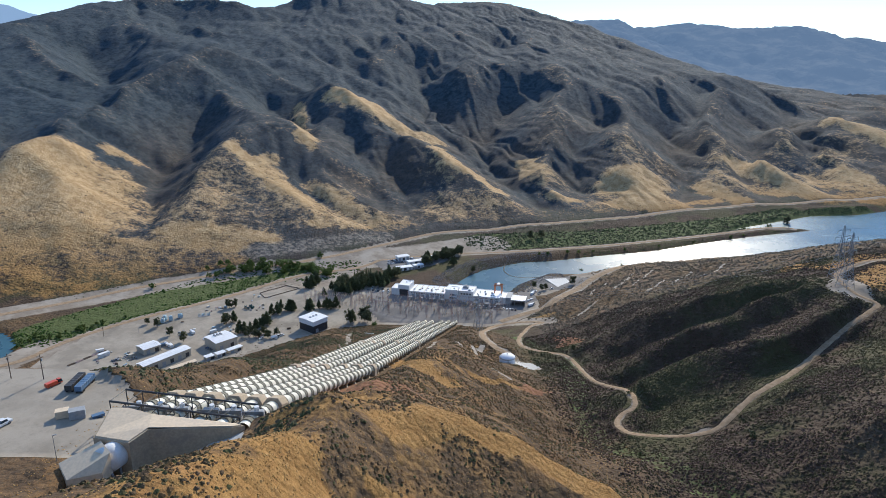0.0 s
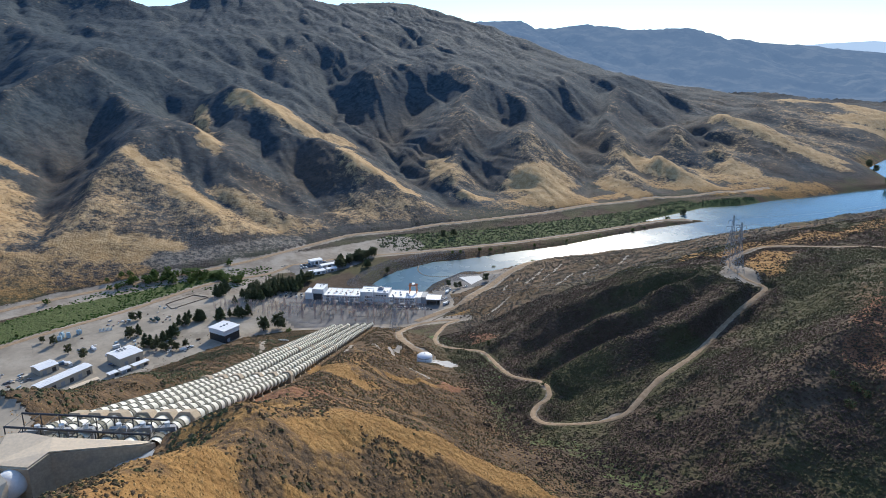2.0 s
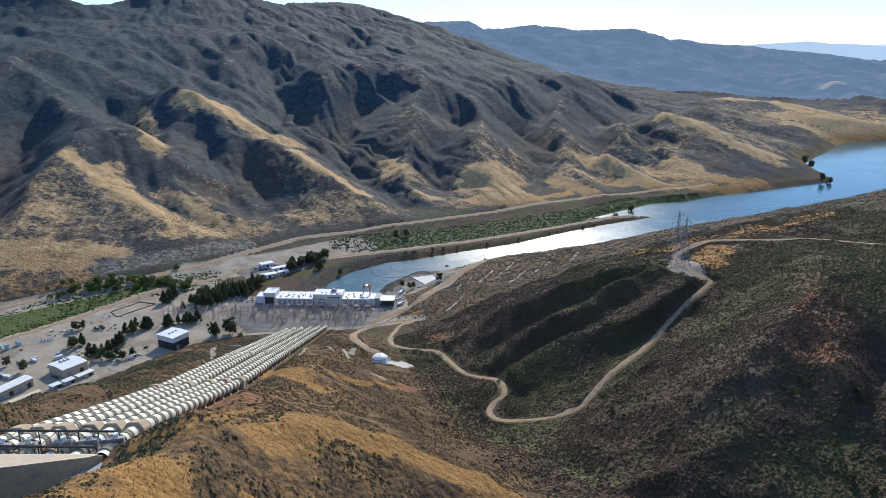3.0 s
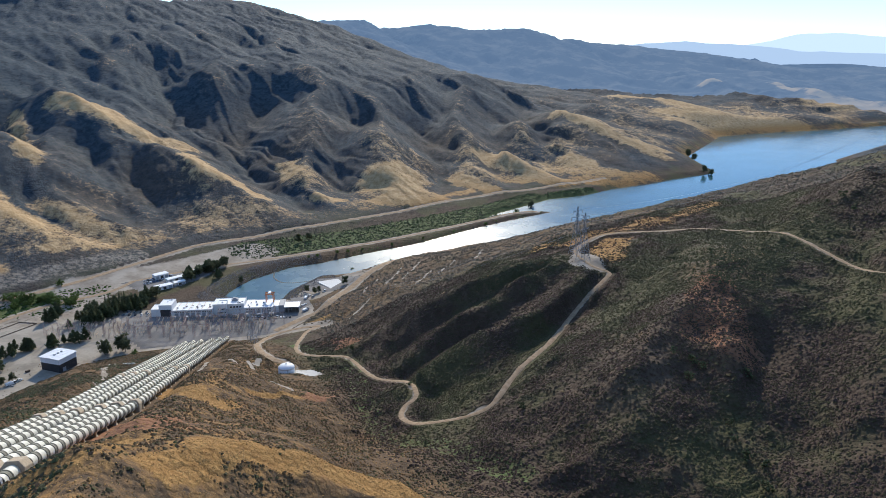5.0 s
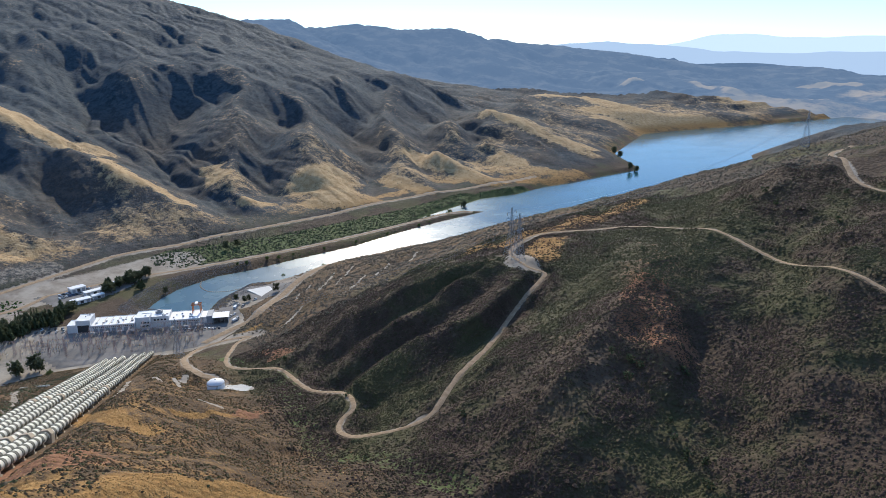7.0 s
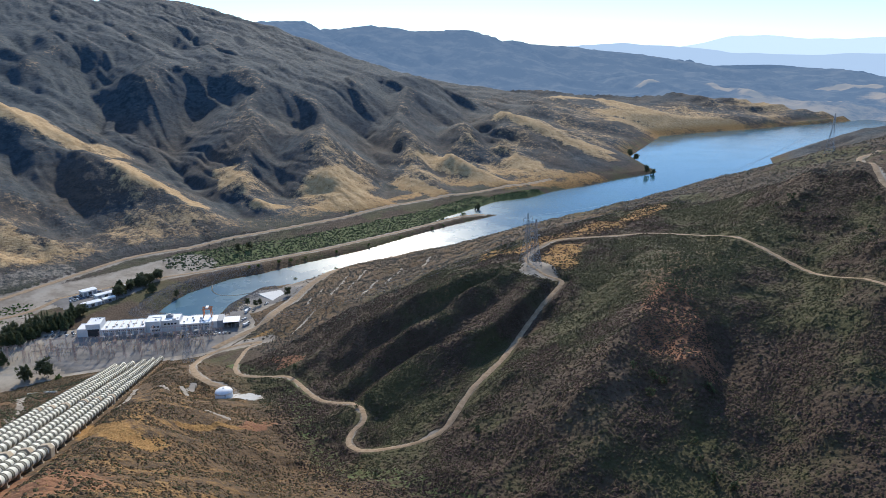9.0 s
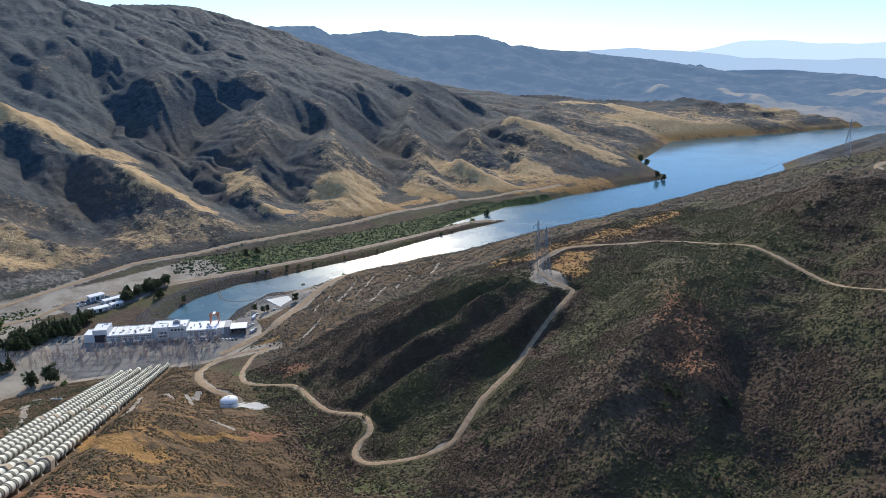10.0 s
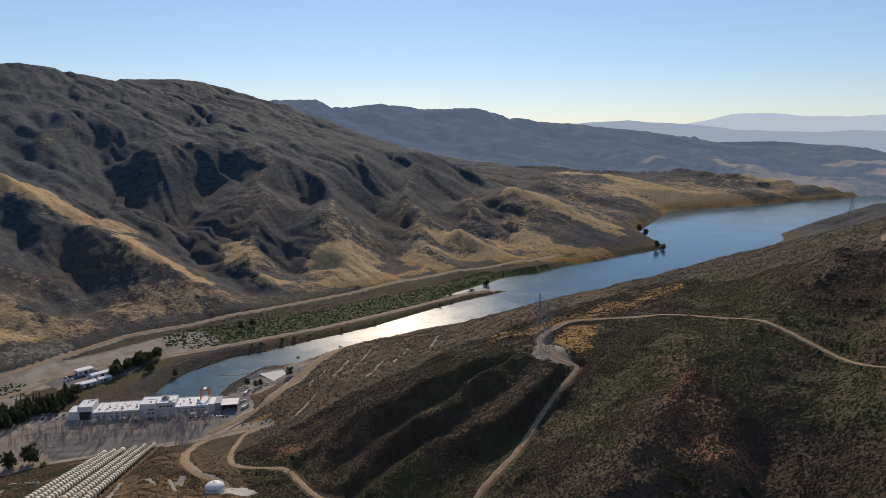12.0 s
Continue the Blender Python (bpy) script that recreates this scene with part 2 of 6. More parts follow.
run((240, 378, 117), (217, 354, 116), (187, 336, 113), (166, 339, 107), (146, 354, 91), (127, 352, 82), (106, 337, 75))
run((205, 342, 104), (166, 321, 96), (145, 313, 87), (126, 319, 78), (110, 327, 70))
run((230, 398, 117), (200, 391, 111), (174, 381, 103), (151, 382, 93), (133, 382, 83), (110, 374, 72))
run((212, 374, 107), (192, 366, 101), (168, 364, 91), (144, 369, 79), (122, 366, 69), (102, 362, 64))
run((252, 410, 117), (205, 410, 115), (183, 404, 112), (167, 408, 107), (147, 420, 92), (130, 432, 80), (110, 436, 66))
run((215, 401, 108), (186, 395, 102), (160, 395, 90), (138, 399, 77), (114, 400, 64), (92, 400, 60))
run((268, 418, 117), (232, 450, 108), (200, 470, 94), (168, 496, 75), (137, 522, 54), (116, 552, 34), (100, 585, 14))
run((200, 432, 104), (160, 454, 83), (132, 472, 66), (100, 490, 49), (78, 500, 39))
run((268, 412, 117), (262, 470, 106), (258, 560, 78), (268, 660, 46), (285, 760, 18), (300, 800, 5))
run((190, 480, 84), (165, 560, 56), (150, 640, 28), (150, 690, 8))
run((268, 412, 117), (290, 455, 121), (350, 466, 124), (398, 440, 133), (456, 452, 144), (515, 448, 157), (589, 418, 179), (680, 380, 196))
run((345, 350, 138), (352, 380, 136), (370, 420, 132))
run((345, 560, 96), (380, 680, 60), (400, 800, 8))
run((450, 560, 110), (560, 700, 70), (640, 860, 6))
run((600, 560, 130), (760, 760, 70), (900, 960, 6))
run((680, 380, 196), (800, 520, 170), (1000, 760, 90), (1200, 1000, 20))
run((700, 300, 205), (900, 400, 190), (1200, 700, 120), (1400, 1000, 60), (1500, 1150, 10))
# the right-hand shoulder
run((560, 220, 214), (455, 300, 193), (412, 332, 181), (378, 300, 171), (362, 256, 164), (314, 206, 161), (282, 186, 148), (248, 176, 129), (216, 154, 116))
run((272, 224, 129), (260, 214, 125), (238, 196, 118), (222, 184, 112), (209, 173, 106))
run((360, 180, 176), (300, 140, 150), (245, 128, 124), (205, 132, 114), (165, 120, 103))
run((600, 100, 236), (420, 90, 196), (300, 80, 158), (240, 70, 132))
run((412, 332, 181), (380, 345, 158), (348, 353, 138))
run((348, 353, 138), (318, 310, 147), (325, 280, 149), (332, 254, 151), (330, 226, 153))
run((560, 220, 214), (700, 300, 205), (1000, 200, 250), (1600, 0, 300))
run((1000, 200, 250), (1500, 500, 230), (2000, 900, 120), (2100, 1100, 60))
# upper yard and the slope under it
run((-420, 20, 168), (-250, 60, 166), (-160, 100, 163), (-110, 120, 161), (-96, 136, 159))
run((-330, 118, 158), (-160, 143, 158), (-112, 148, 158), (-94, 146, 158))
run((-90, 134, 157), (-80, 141, 155.5), (-70, 147, 156), (-60, 152, 158), (-50, 155, 160))
run((-66, 138, 164), (-54, 144, 166), (-44, 150, 166))
run((-142, 200, 157), (-116, 203, 157), (-98, 190, 157), (-84, 168, 157), (-82, 150, 157), (-112, 150, 157), (-150, 150, 157), (-150, 180, 157))
run((-300, 90, 159), (-260, 140, 158), (-230, 180, 157), (-180, 200, 157))
run((-72, 176, 155), (-62, 200, 146), (-56, 240, 131), (-50, 290, 112), (-34, 400, 75), (-20, 500, 41), (-8, 585, 12))
run((-150, 250, 126), (-160, 330, 82), (-172, 410, 38), (-180, 458, 14))
run((-100, 204, 153), (-96, 228, 144), (-92, 260, 130), (-88, 330, 100), (-84, 400, 76), (-82, 470, 52), (-80, 540, 24), (-78, 570, 10))
run((-240, 230, 130), (-258, 310, 84), (-268, 390, 38), (-274, 445, 15))
run((-330, 240, 122), (-360, 330, 70), (-385, 420, 24), (-395, 470, 17))
run((-420, 300, 110), (-480, 400, 50), (-520, 480, 20))
# valley floor
run((-900, 330, 40), (-600, 500, 24), (-440, 560, 15), (-300, 620, 11), (-150, 690, 8), (-40, 760, 5))
run((-420, 490, 17), (-280, 470, 13), (-190, 490, 11), (-120, 600, 10), (-60, 640, 6), (60, 620, 6), (90, 660, 6), (130, 720, 6), (150, 760, 4))
run((-60, 610, 7), (-10, 600, 8), (40, 600, 8))
run((-360, 640, 12), (-240, 730, 10), (-120, 780, 9), (0, 830, 7), (80, 860, 6), (200, 890, 5), (330, 925, 4), (440, 975, 3))
run((-800, 460, 40), (-390, 645, 15), (-310, 710, 14), (-240, 750, 13), (-155, 785, 12), (-80, 845, 13), (-10, 895, 13), (70, 930, 13), (200, 980, 13), (340, 1025, 12), (450, 1065, 12), (600, 1100, 9), (740, 1125, 8), (1025, 1200, 6), (1120, 1260, 4))
run((-40, 850, 10), (200, 940, 8), (420, 1030, 6), (560, 1075, 4))
# spurs and gullies of the range across the valley
run((-943, 1612, 305), (-839, 1524, 275), (-726, 1389, 234), (-631, 1261, 193), (-578, 1170, 165))
run((-797, 1275, 232), (-727, 1219, 209), (-666, 1165, 189), (-622, 1125, 173))
run((-655, 1025, 158), (-627, 1003, 149), (-585, 957, 134))
# long crest falling to the golden foothill
run((-512, 1550, 267), (-521, 1445, 248), (-532, 1329, 225), (-532, 1238, 204), (-526, 1160, 186), (-520, 1087, 170), (-522, 1018, 157), (-535, 955, 146), (-542, 893, 137), (-549, 846, 128))
# golden foothill
run((-537, 1123, 167), (-502, 1017, 140), (-463, 944, 121), (-462, 907, 112), (-439, 860, 90), (-428, 797, 68), (-418, 747, 50))
run((-469, 921, 109), (-508, 857, 101), (-518, 815, 90), (-521, 787, 81))
run((-468, 1343, 125), (-455, 1238, 101), (-445, 1148, 80), (-438, 1074, 62), (-439, 1014, 49), (-426, 968, 39), (-396, 903, 30), (-374, 835, 22))
run((-525, 1592, 267), (-459, 1423, 224), (-399, 1328, 195), (-337, 1198, 158), (-343, 1106, 142), (-355, 1029, 127), (-364, 968, 113), (-368, 934, 100), (-358, 882, 78), (-334, 810, 51))
run((-337, 1198, 158), (-290, 1134, 139), (-256, 1091, 126), (-223, 1042, 105), (-196, 1016, 89), (-164, 990, 71), (-122, 963, 54), (-88, 939, 37))
run((-296, 1016, 112), (-257, 986, 94), (-231, 969, 81), (-191, 924, 57), (-158, 910, 44), (-134, 886, 32))
run((-252, 1083, 66), (-189, 996, 41), (-142, 938, 28), (-109, 925, 23))
run((-530, 1607, 267), (-464, 1561, 249), (-392, 1543, 235), (-328, 1512, 220), (-269, 1495, 209), (-266, 1348, 175), (-255, 1237, 150), (-231, 1117, 124))
run((-403, 1536, 149), (-324, 1383, 105), (-293, 1309, 85), (-263, 1260, 70))
run((-299, 1577, 161), (-263, 1388, 113), (-248, 1260, 84), (-245, 1206, 71))
run((-220, 1482, 194), (-212, 1319, 155), (-200, 1192, 126), (-174, 1096, 101), (-160, 1041, 79), (-120, 997, 58))
# grass ridge
run((-261, 1448, 211), (-226, 1417, 200), (-187, 1357, 181), (-147, 1313, 167), (-99, 1256, 149), (-56, 1196, 132), (-22, 1159, 114), (0, 1133, 98), (18, 1102, 81), (48, 1074, 64), (76, 1040, 47), (104, 1015, 34))
run((-144, 1220, 116), (-129, 1133, 95), (-99, 1067, 68), (-76, 1003, 45))
run((-189, 1315, 84), (-134, 1166, 45), (-99, 1055, 28), (-79, 994, 22))
run((-112, 1303, 78), (-77, 1200, 52), (-64, 1092, 33), (-55, 1016, 23))
run((153, 1655, 121), (109, 1540, 97), (85, 1384, 60), (118, 1233, 26), (148, 1138, 17), (156, 1045, 14))
run((282, 1622, 184), (247, 1521, 162), (228, 1442, 145), (226, 1326, 119), (174, 1204, 85), (149, 1156, 72), (155, 1107, 55), (175, 1068, 38))
run((283, 1814, 241), (275, 1583, 186), (287, 1377, 136), (298, 1256, 99), (316, 1211, 77), (330, 1179, 62), (309, 1096, 35), (305, 1043, 19))
run((309, 1536, 87), (322, 1453, 66), (258, 1314, 40), (233, 1217, 29), (214, 1124, 20))
run((426, 1893, 241), (374, 1527, 152), (395, 1442, 130), (394, 1317, 99), (415, 1266, 77))
run((659, 1781, 118), (588, 1642, 86), (497, 1464, 49), (456, 1355, 26), (417, 1178, 16), (400, 1101, 14))
run((585, 1756, 203), (524, 1473, 136), (518, 1361, 108), (517, 1293, 79), (507, 1224, 55), (513, 1150, 27), (502, 1104, 18))
run((668, 1615, 85), (616, 1458, 49), (562, 1283, 24), (540, 1149, 15))
run((663, 1759, 205), (612, 1518, 148), (573, 1347, 102), (571, 1283, 74), (586, 1233, 54), (621, 1200, 39), (645, 1165, 24), (649, 1134, 18))
run((863, 1768, 112), (841, 1682, 92), (756, 1477, 47), (705, 1294, 22), (670, 1173, 15))
run((754, 1504, 121), (714, 1386, 93), (733, 1347, 76), (762, 1330, 68), (754, 1271, 47), (774, 1243, 37), (766, 1177, 19))
run((-96, 1885, 199), (-33, 1696, 151), (8, 1529, 107), (19, 1446, 86))
# upper ridges
run((-421, 1692, 242), (-418, 1849, 275), (-386, 1942, 292), (-349, 1965, 294), (-286, 1959, 288), (-222, 1951, 280), (-172, 1792, 241))
run((-156, 1773, 242), (-91, 2026, 292), (0, 2107, 303), (94, 2221, 320))
run((-5, 1720, 217), (99, 1861, 241), (190, 1979, 260), (297, 2244, 313))
run((48, 1663, 205), (163, 1756, 219), (296, 1897, 241), (433, 1924, 240), (510, 1846, 217), (600, 1802, 201), (689, 1830, 203))
run((-236, 1804, 222), (-181, 1689, 191), (-148, 1586, 164))
run((-190, 1935, 249), (-174, 1892, 239))
run((134, 2232, 282), (199, 2066, 241))
run((-478, 2293, 353), (-356, 2008, 299))
run((-1041, 2330, 407), (-810, 1897, 328), (-655, 1711, 276), (-595, 1652, 256))
run((-711, 1996, 332), (-572, 1891, 300), (-475, 1798, 270))
run((-888, 2343, 362), (-732, 2002, 302), (-656, 1889, 278))
run((-877, 1744, 257), (-774, 1562, 208), (-679, 1379, 160))
run((848, 1568, 126), (855, 1522, 115), (893, 1475, 102), (919, 1413, 81), (934, 1362, 62), (964, 1292, 38), (981, 1251, 25))
run((1010, 1701, 112), (1030, 1531, 69), (1043, 1399, 42), (1064, 1315, 30))
run((704, 1467, 102), (771, 1451, 95), (838, 1435, 86), (862, 1371, 65), (878, 1300, 43), (886, 1268, 33))
# skyline of the range, and the far ridges
run((-1700, 1250, 270), (-1300, 1480, 298), (-1025, 1665, 318), (-1018, 1812, 338), (-1053, 1974, 362), (-1101, 2267, 406), (-900, 2400, 432), (-680, 2360, 418), (-570, 2434, 400), (-518, 2445, 393), (-530, 2560, 430), (-470, 2595, 486), (-361, 2654, 470), (-288, 2683, 468), (-212, 2721, 451), (-114, 2758, 434), (29, 2801, 429), (125, 2829, 440), (238, 2772, 433), (329, 2703, 407), (395, 2613, 381), (461, 2501, 352), (582, 2328, 294), (680, 2144, 241), (770, 1990, 200), (860, 1880, 165), (940, 1800, 140))
run((-2300, 1700, 160), (-1500, 2100, 250), (-1300, 2800, 260), (-500, 3300, 300))
run((200, 3700, 330), (825, 4228, 429), (952, 4201, 446), (1173, 4145, 422), (1458, 4053, 411), (1577, 3900, 376), (1789, 3808, 392), (1936, 3735, 382), (2194, 3590, 341), (2359, 3483, 294), (2482, 3272, 256), (2760, 3174, 237), (3010, 3080, 188), (3231, 2996, 138), (3497, 2842, 148), (3822, 2570, 121))
run((1173, 4145, 400), (1150, 3500, 280), (1200, 3000, 190), (1300, 2600, 110))
run((1789, 3808, 370), (1750, 3300, 240), (1800, 2900, 160), (1850, 2600, 90))
run((2482, 3272, 250), (2350, 2900, 160), (2300, 2600, 110), (2250, 2350, 60))
run((1460, 3400, 200), (1520, 2900, 120), (1600, 2500, 70), (1700, 2300, 40))
run((2100, 3200, 170), (2080, 2800, 110), (2050, 2500, 60))
run((860, 3300, 230), (900, 2700, 170), (960, 2300, 120), (1000, 1900, 70), (1060, 1600, 20))
run((2141, 2520, 109), (2367, 2308, 90), (2546, 2108, 70), (2720, 1878, 50))
run((1400, 2300, 112), (1460, 2160, 107), (1614, 2047, 96), (1697, 1845, 55), (1797, 1700, 14))
run((1210, 1950, 100), (1250, 1800, 70), (1300, 1650, 30), (1330, 1570, 8))
run((2200, 1830, 6), (2500, 1850, 8), (2900, 1700, 20))
run((3400, 1500, 60), (3300, 2200, 60), (3000, 2600, 70))

FAR_SHORE = [(12, 737), (30, 769), (49, 792), (98, 823), (133, 828), (196, 850), (281, 875), (332, 900), (388, 926), (445, 949), (549, 984), (497, 992), (425, 978), (450, 998), (593, 1074), (668, 1081), (753, 1117), (838, 1134), (902, 1155), (1069, 1200), (1172, 1417), (1542, 1726), (1814, 1752), (1984, 1758), (2235, 1776), (2700, 1830)]
NEAR_SHORE = [(2700, 1500), (2100, 1420), (1665, 1330), (1473, 1244), (1404, 1176), (1100, 1020), (900, 960), (640, 860), (480, 845), (419, 838), (364, 829), (314, 828), (261, 813), (211, 797), (179, 780), (156, 771), (123, 773), (86, 736), (66, 698), (30, 706)]

GX0, GY0, CELL = -2600.0, -500.0, 10.0
NX, NY = 660, 550


def inside(poly, X, Y):
    hit = np.zeros(np.shape(X), bool)
    for (xa, ya), (xb, yb) in zip(poly, poly[1:] + poly[:1]):
        if ya != yb:
            hit ^= ((ya > Y) != (yb > Y)) & (X < (xb - xa) * (Y - ya) / (yb - ya) + xa)
    return hit


def near_line(pts, X, Y):
    """Distance to a line in plan."""
    best = np.full(np.shape(X), 1e9)
    for (xa, ya), (xb, yb) in zip(pts[:-1], pts[1:]):
        dx, dy = xb - xa, yb - ya
        s = np.clip(((X - xa) * dx + (Y - ya) * dy) / (dx * dx + dy * dy), 0, 1)
        best = np.minimum(best, np.hypot(X - xa - s * dx, Y - ya - s * dy))
    return best


def stretch():
    """Slopes between the lines: coarse to fine relaxation."""
    samples = []
    for l in LINES:
        for a, b in zip(l[:-1], l[1:]):
            n = max(2, int(np.hypot(*(b - a)[:2]) / 5))
            samples.append(a + (b - a) * np.linspace(0, 1, n)[:, None])
    samples = np.vstack(samples)
    z = None
    for k in (16, 8, 4, 2, 1):
        nx, ny, c = NX // k + 1, NY // k + 1, CELL * k
        i = np.clip(np.rint((samples[:, 0] - GX0) / c).astype(int), 0, nx - 1)
        j = np.clip(np.rint((samples[:, 1] - GY0) / c).astype(int), 0, ny - 1)
        total, count = np.zeros((nx, ny)), np.zeros((nx, ny))
        np.add.at(total, (i, j), samples[:, 2]), np.add.at(count, (i, j), 1)
        fixed = count > 0
        if z is None:
            z = np.full((nx, ny), 120.0)
        else:
            u, v = np.linspace(0, z.shape[0] - 1, nx), np.linspace(0, z.shape[1] - 1, ny)
            z = np.array([np.interp(v, np.arange(z.shape[1]), row) for row in z])
            z = np.array([np.interp(u, np.arange(z.shape[0]), col) for col in z.T]).T
        held = total[fixed] / count[fixed]
        for step in range(400 if k > 2 else 120):
            z[fixed] = held
            p = np.pad(z, 1, mode="edge")
            z = 0.25 * (p[:-2, 1:-1] + p[2:, 1:-1] + p[1:-1, :-2] + p[1:-1, 2:])
        z[fixed] = held
    for step in range(2):
        p = np.pad(z, 1, mode="edge")
        z = 0.4 * z + 0.15 * (p[:-2, 1:-1] + p[2:, 1:-1] + p[1:-1, :-2] + p[1:-1, 2:])
    return z


def cubic(f):
    return np.stack([-0.5 * f + f**2 - 0.5 * f**3, 1 - 2.5 * f**2 + 1.5 * f**3, 0.5 * f + 2 * f**2 - 1.5 * f**3, -0.5 * f**2 + 0.5 * f**3])


def sample(grid, X, Y, x0=GX0, y0=GY0, cell=CELL):
    """Smooth reading of the land between its nodes."""
    u = np.clip((X - x0) / cell, 1, grid.shape[0] - 3)
    v = np.clip((Y - y0) / cell, 1, grid.shape[1] - 3)
    i, j = u.astype(int), v.astype(int)
    a, b = cubic(u - i), cubic(v - j)
    return sum(a[m] * b[n] * grid[i + m - 1, j + n - 1] for m in range(4) for n in range(4))


def lattice(ix, iy, seed):
    h = (ix * 374761393 + iy * 668265263 + seed * 974634777) & 0xFFFFFFFF
    h = ((h ^ (h >> 13)) * 1274126177) & 0xFFFFFFFF
    return ((h ^ (h >> 16)) & 0xFFFF) / 65535.0


def rough(X, Y, size, seed=0):
    """Value noise, -1 to 1."""
    u, v = X / size, Y / size
    i, j = np.floor(u).astype(np.int64), np.floor(v).astype(np.int64)
    f, g = u - i, v - j
    f, g = f * f * f * (f * (f * 6 - 15) + 10), g * g * g * (g * (g * 6 - 15) + 10)
    a = lattice(i, j, seed) * (1 - f) + lattice(i + 1, j, seed) * f
    b = lattice(i, j + 1, seed) * (1 - f) + lattice(i + 1, j + 1, seed) * f
    return 2 * (a * (1 - g) + b * g) - 1


def smooth(a, b, x):
    s = np.clip((x - a) / (b - a), 0, 1)
    return s * s * (3 - 2 * s)


def wash(z):
    """Rain cuts its valleys into the range: water gathers downhill and wears the ground by how much of it passes."""
    i0, i1, j0 = 100, 600, 115
    part = z[i0:i1, j0:].copy()
    nx, ny = part.shape
    gx, gy = np.meshgrid(GX0 + CELL * (np.arange(nx) + i0), GY0 + CELL * (np.arange(ny) + j0), indexing="ij")
    hill = smooth(16, 60, part) * smooth(650, 950, gy - 0.1 * gx)
    start = part.copy()
    part += hill * (4 * rough(gx, gy, 210, 31) + 5 * rough(gx, gy, 95, 32) + 3 * rough(gx, gy, 48, 33) + 1.0 * rough(gx, gy, 22, 34))
    ids = np.arange(nx * ny).reshape(nx, ny)
    for step in range(9):
        for fill in range(25):
            p = np.pad(part, 1, constant_values=1e6)
            low = np.min([p[1 + dx:1 + dx + nx, 1 + dy:1 + dy + ny] for dx in (-1, 0, 1) for dy in (-1, 0, 1) if dx or dy], axis=0)
            part = np.where(hill > 0, np.maximum(part, low + 0.05), part)
        p = np.pad(part, 1, constant_values=1e6)
        q = np.pad(ids, 1, constant_values=0)
        best, to, far = np.zeros((nx, ny)), ids.copy(), np.full((nx, ny), CELL)
        for dx in (-1, 0, 1):
            for dy in (-1, 0, 1):
                if dx or dy:
                    length = CELL * math.hypot(dx, dy)
                    drop = (part - p[1 + dx:1 + dx + nx, 1 + dy:1 + dy + ny]) / length
                    more = drop > best
                    best[more], far[more] = drop[more], length
                    to[more] = q[1 + dx:1 + dx + nx, 1 + dy:1 + dy + ny][more]
        order = np.argsort(part.ravel()).tolist()
        to, flow, far = to.ravel().tolist(), [1.0] * (nx * ny), far.ravel().tolist()
        for k in reversed(order):
            if to[k] != k:
                flow[to[k]] += flow[k]
        h, wear = part.ravel().tolist(), (0.30 * hill.ravel() * np.array(flow) ** 0.45 / np.array(far)).tolist()
        for k in order:
            if to[k] != k:
                h[k] = (h[k] + wear[k] * h[to[k]]) / (1 + wear[k])
        part = np.array(h).reshape(nx, ny)
        p = np.pad(part, 1, mode="edge")
        part = part + 0.05 * hill * (p[:-2, 1:-1] + p[2:, 1:-1] + p[1:-1, :-2] + p[1:-1, 2:] - 4 * part)
    z = z.copy()
    z[i0:i1, j0:] = part
    return z


def settle(z):
    """Scree and soil slide until no slope of the range is steeper than they can rest."""
    z = z.copy()
    part = z[:, 115:]
    for step in range(90):
        for axis in (0, 1):
            d = np.diff(part, axis=axis)
            slide = 0.22 * np.sign(d) * np.maximum(np.abs(d) - 0.44 * CELL, 0)
            if axis == 0:
                part[:-1] += slide
                part[1:] -= slide
            else:
                part[:, :-1] += slide
                part[:, 1:] -= slide
    return z


LAND = settle(wash(stretch()))
NEAR = (-136.0, 432.0, 40.0, 568.0)


def near_slopes(cell=4.0):
    """The near hills again on a finer net, so that their narrow gullies keep their depth."""
    x0, x1, y0, y1 = NEAR
    gx, gy = np.meshgrid(np.arange(x0, x1 + 1, cell), np.arange(y0, y1 + 1, cell), indexing="ij")
    z = sample(LAND, gx, gy)
    total, count = np.zeros(z.shape), np.zeros(z.shape)
    for l in LINES:
        for a, b in zip(l[:-1], l[1:]):
            p = a + (b - a) * np.linspace(0, 1, max(2, int(np.hypot(*(b - a)[:2]) / 2)))[:, None]
            i, j = np.rint((p[:, 0] - x0) / cell).astype(int), np.rint((p[:, 1] - y0) / cell).astype(int)
            k = (i > 0) & (j > 0) & (i < z.shape[0] - 1) & (j < z.shape[1] - 1)
            np.add.at(total, (i[k], j[k]), p[k, 2]), np.add.at(count, (i[k], j[k]), 1)
    fixed = count > 0
    held = total[fixed] / count[fixed]
    for step in range(500):
        z[fixed] = held
        z[1:-1, 1:-1] = 0.25 * (z[:-2, 1:-1] + z[2:, 1:-1] + z[1:-1, :-2] + z[1:-1, 2:])
    z[fixed] = held
    for step in range(2):
        z[1:-1, 1:-1] = 0.5 * z[1:-1, 1:-1] + 0.125 * (z[:-2, 1:-1] + z[2:, 1:-1] + z[1:-1, :-2] + z[1:-1, 2:])
    return z


FINE = near_slopes()
LAKE = FAR_SHORE + NEAR_SHORE
POND = [(-440, 520), (-378, 506), (-364, 514), (-361, 530), (-370, 548), (-384, 564), (-402, 575), (-440, 584)]


def crests(z):
    """How far the land stands proud of its surroundings."""
    s = z.copy()
    for step in range(30):
        p = np.pad(s, 1, mode="edge")
        s = 0.25 * (p[:-2, 1:-1] + p[2:, 1:-1] + p[1:-1, :-2] + p[1:-1, 2:])
    return z - s


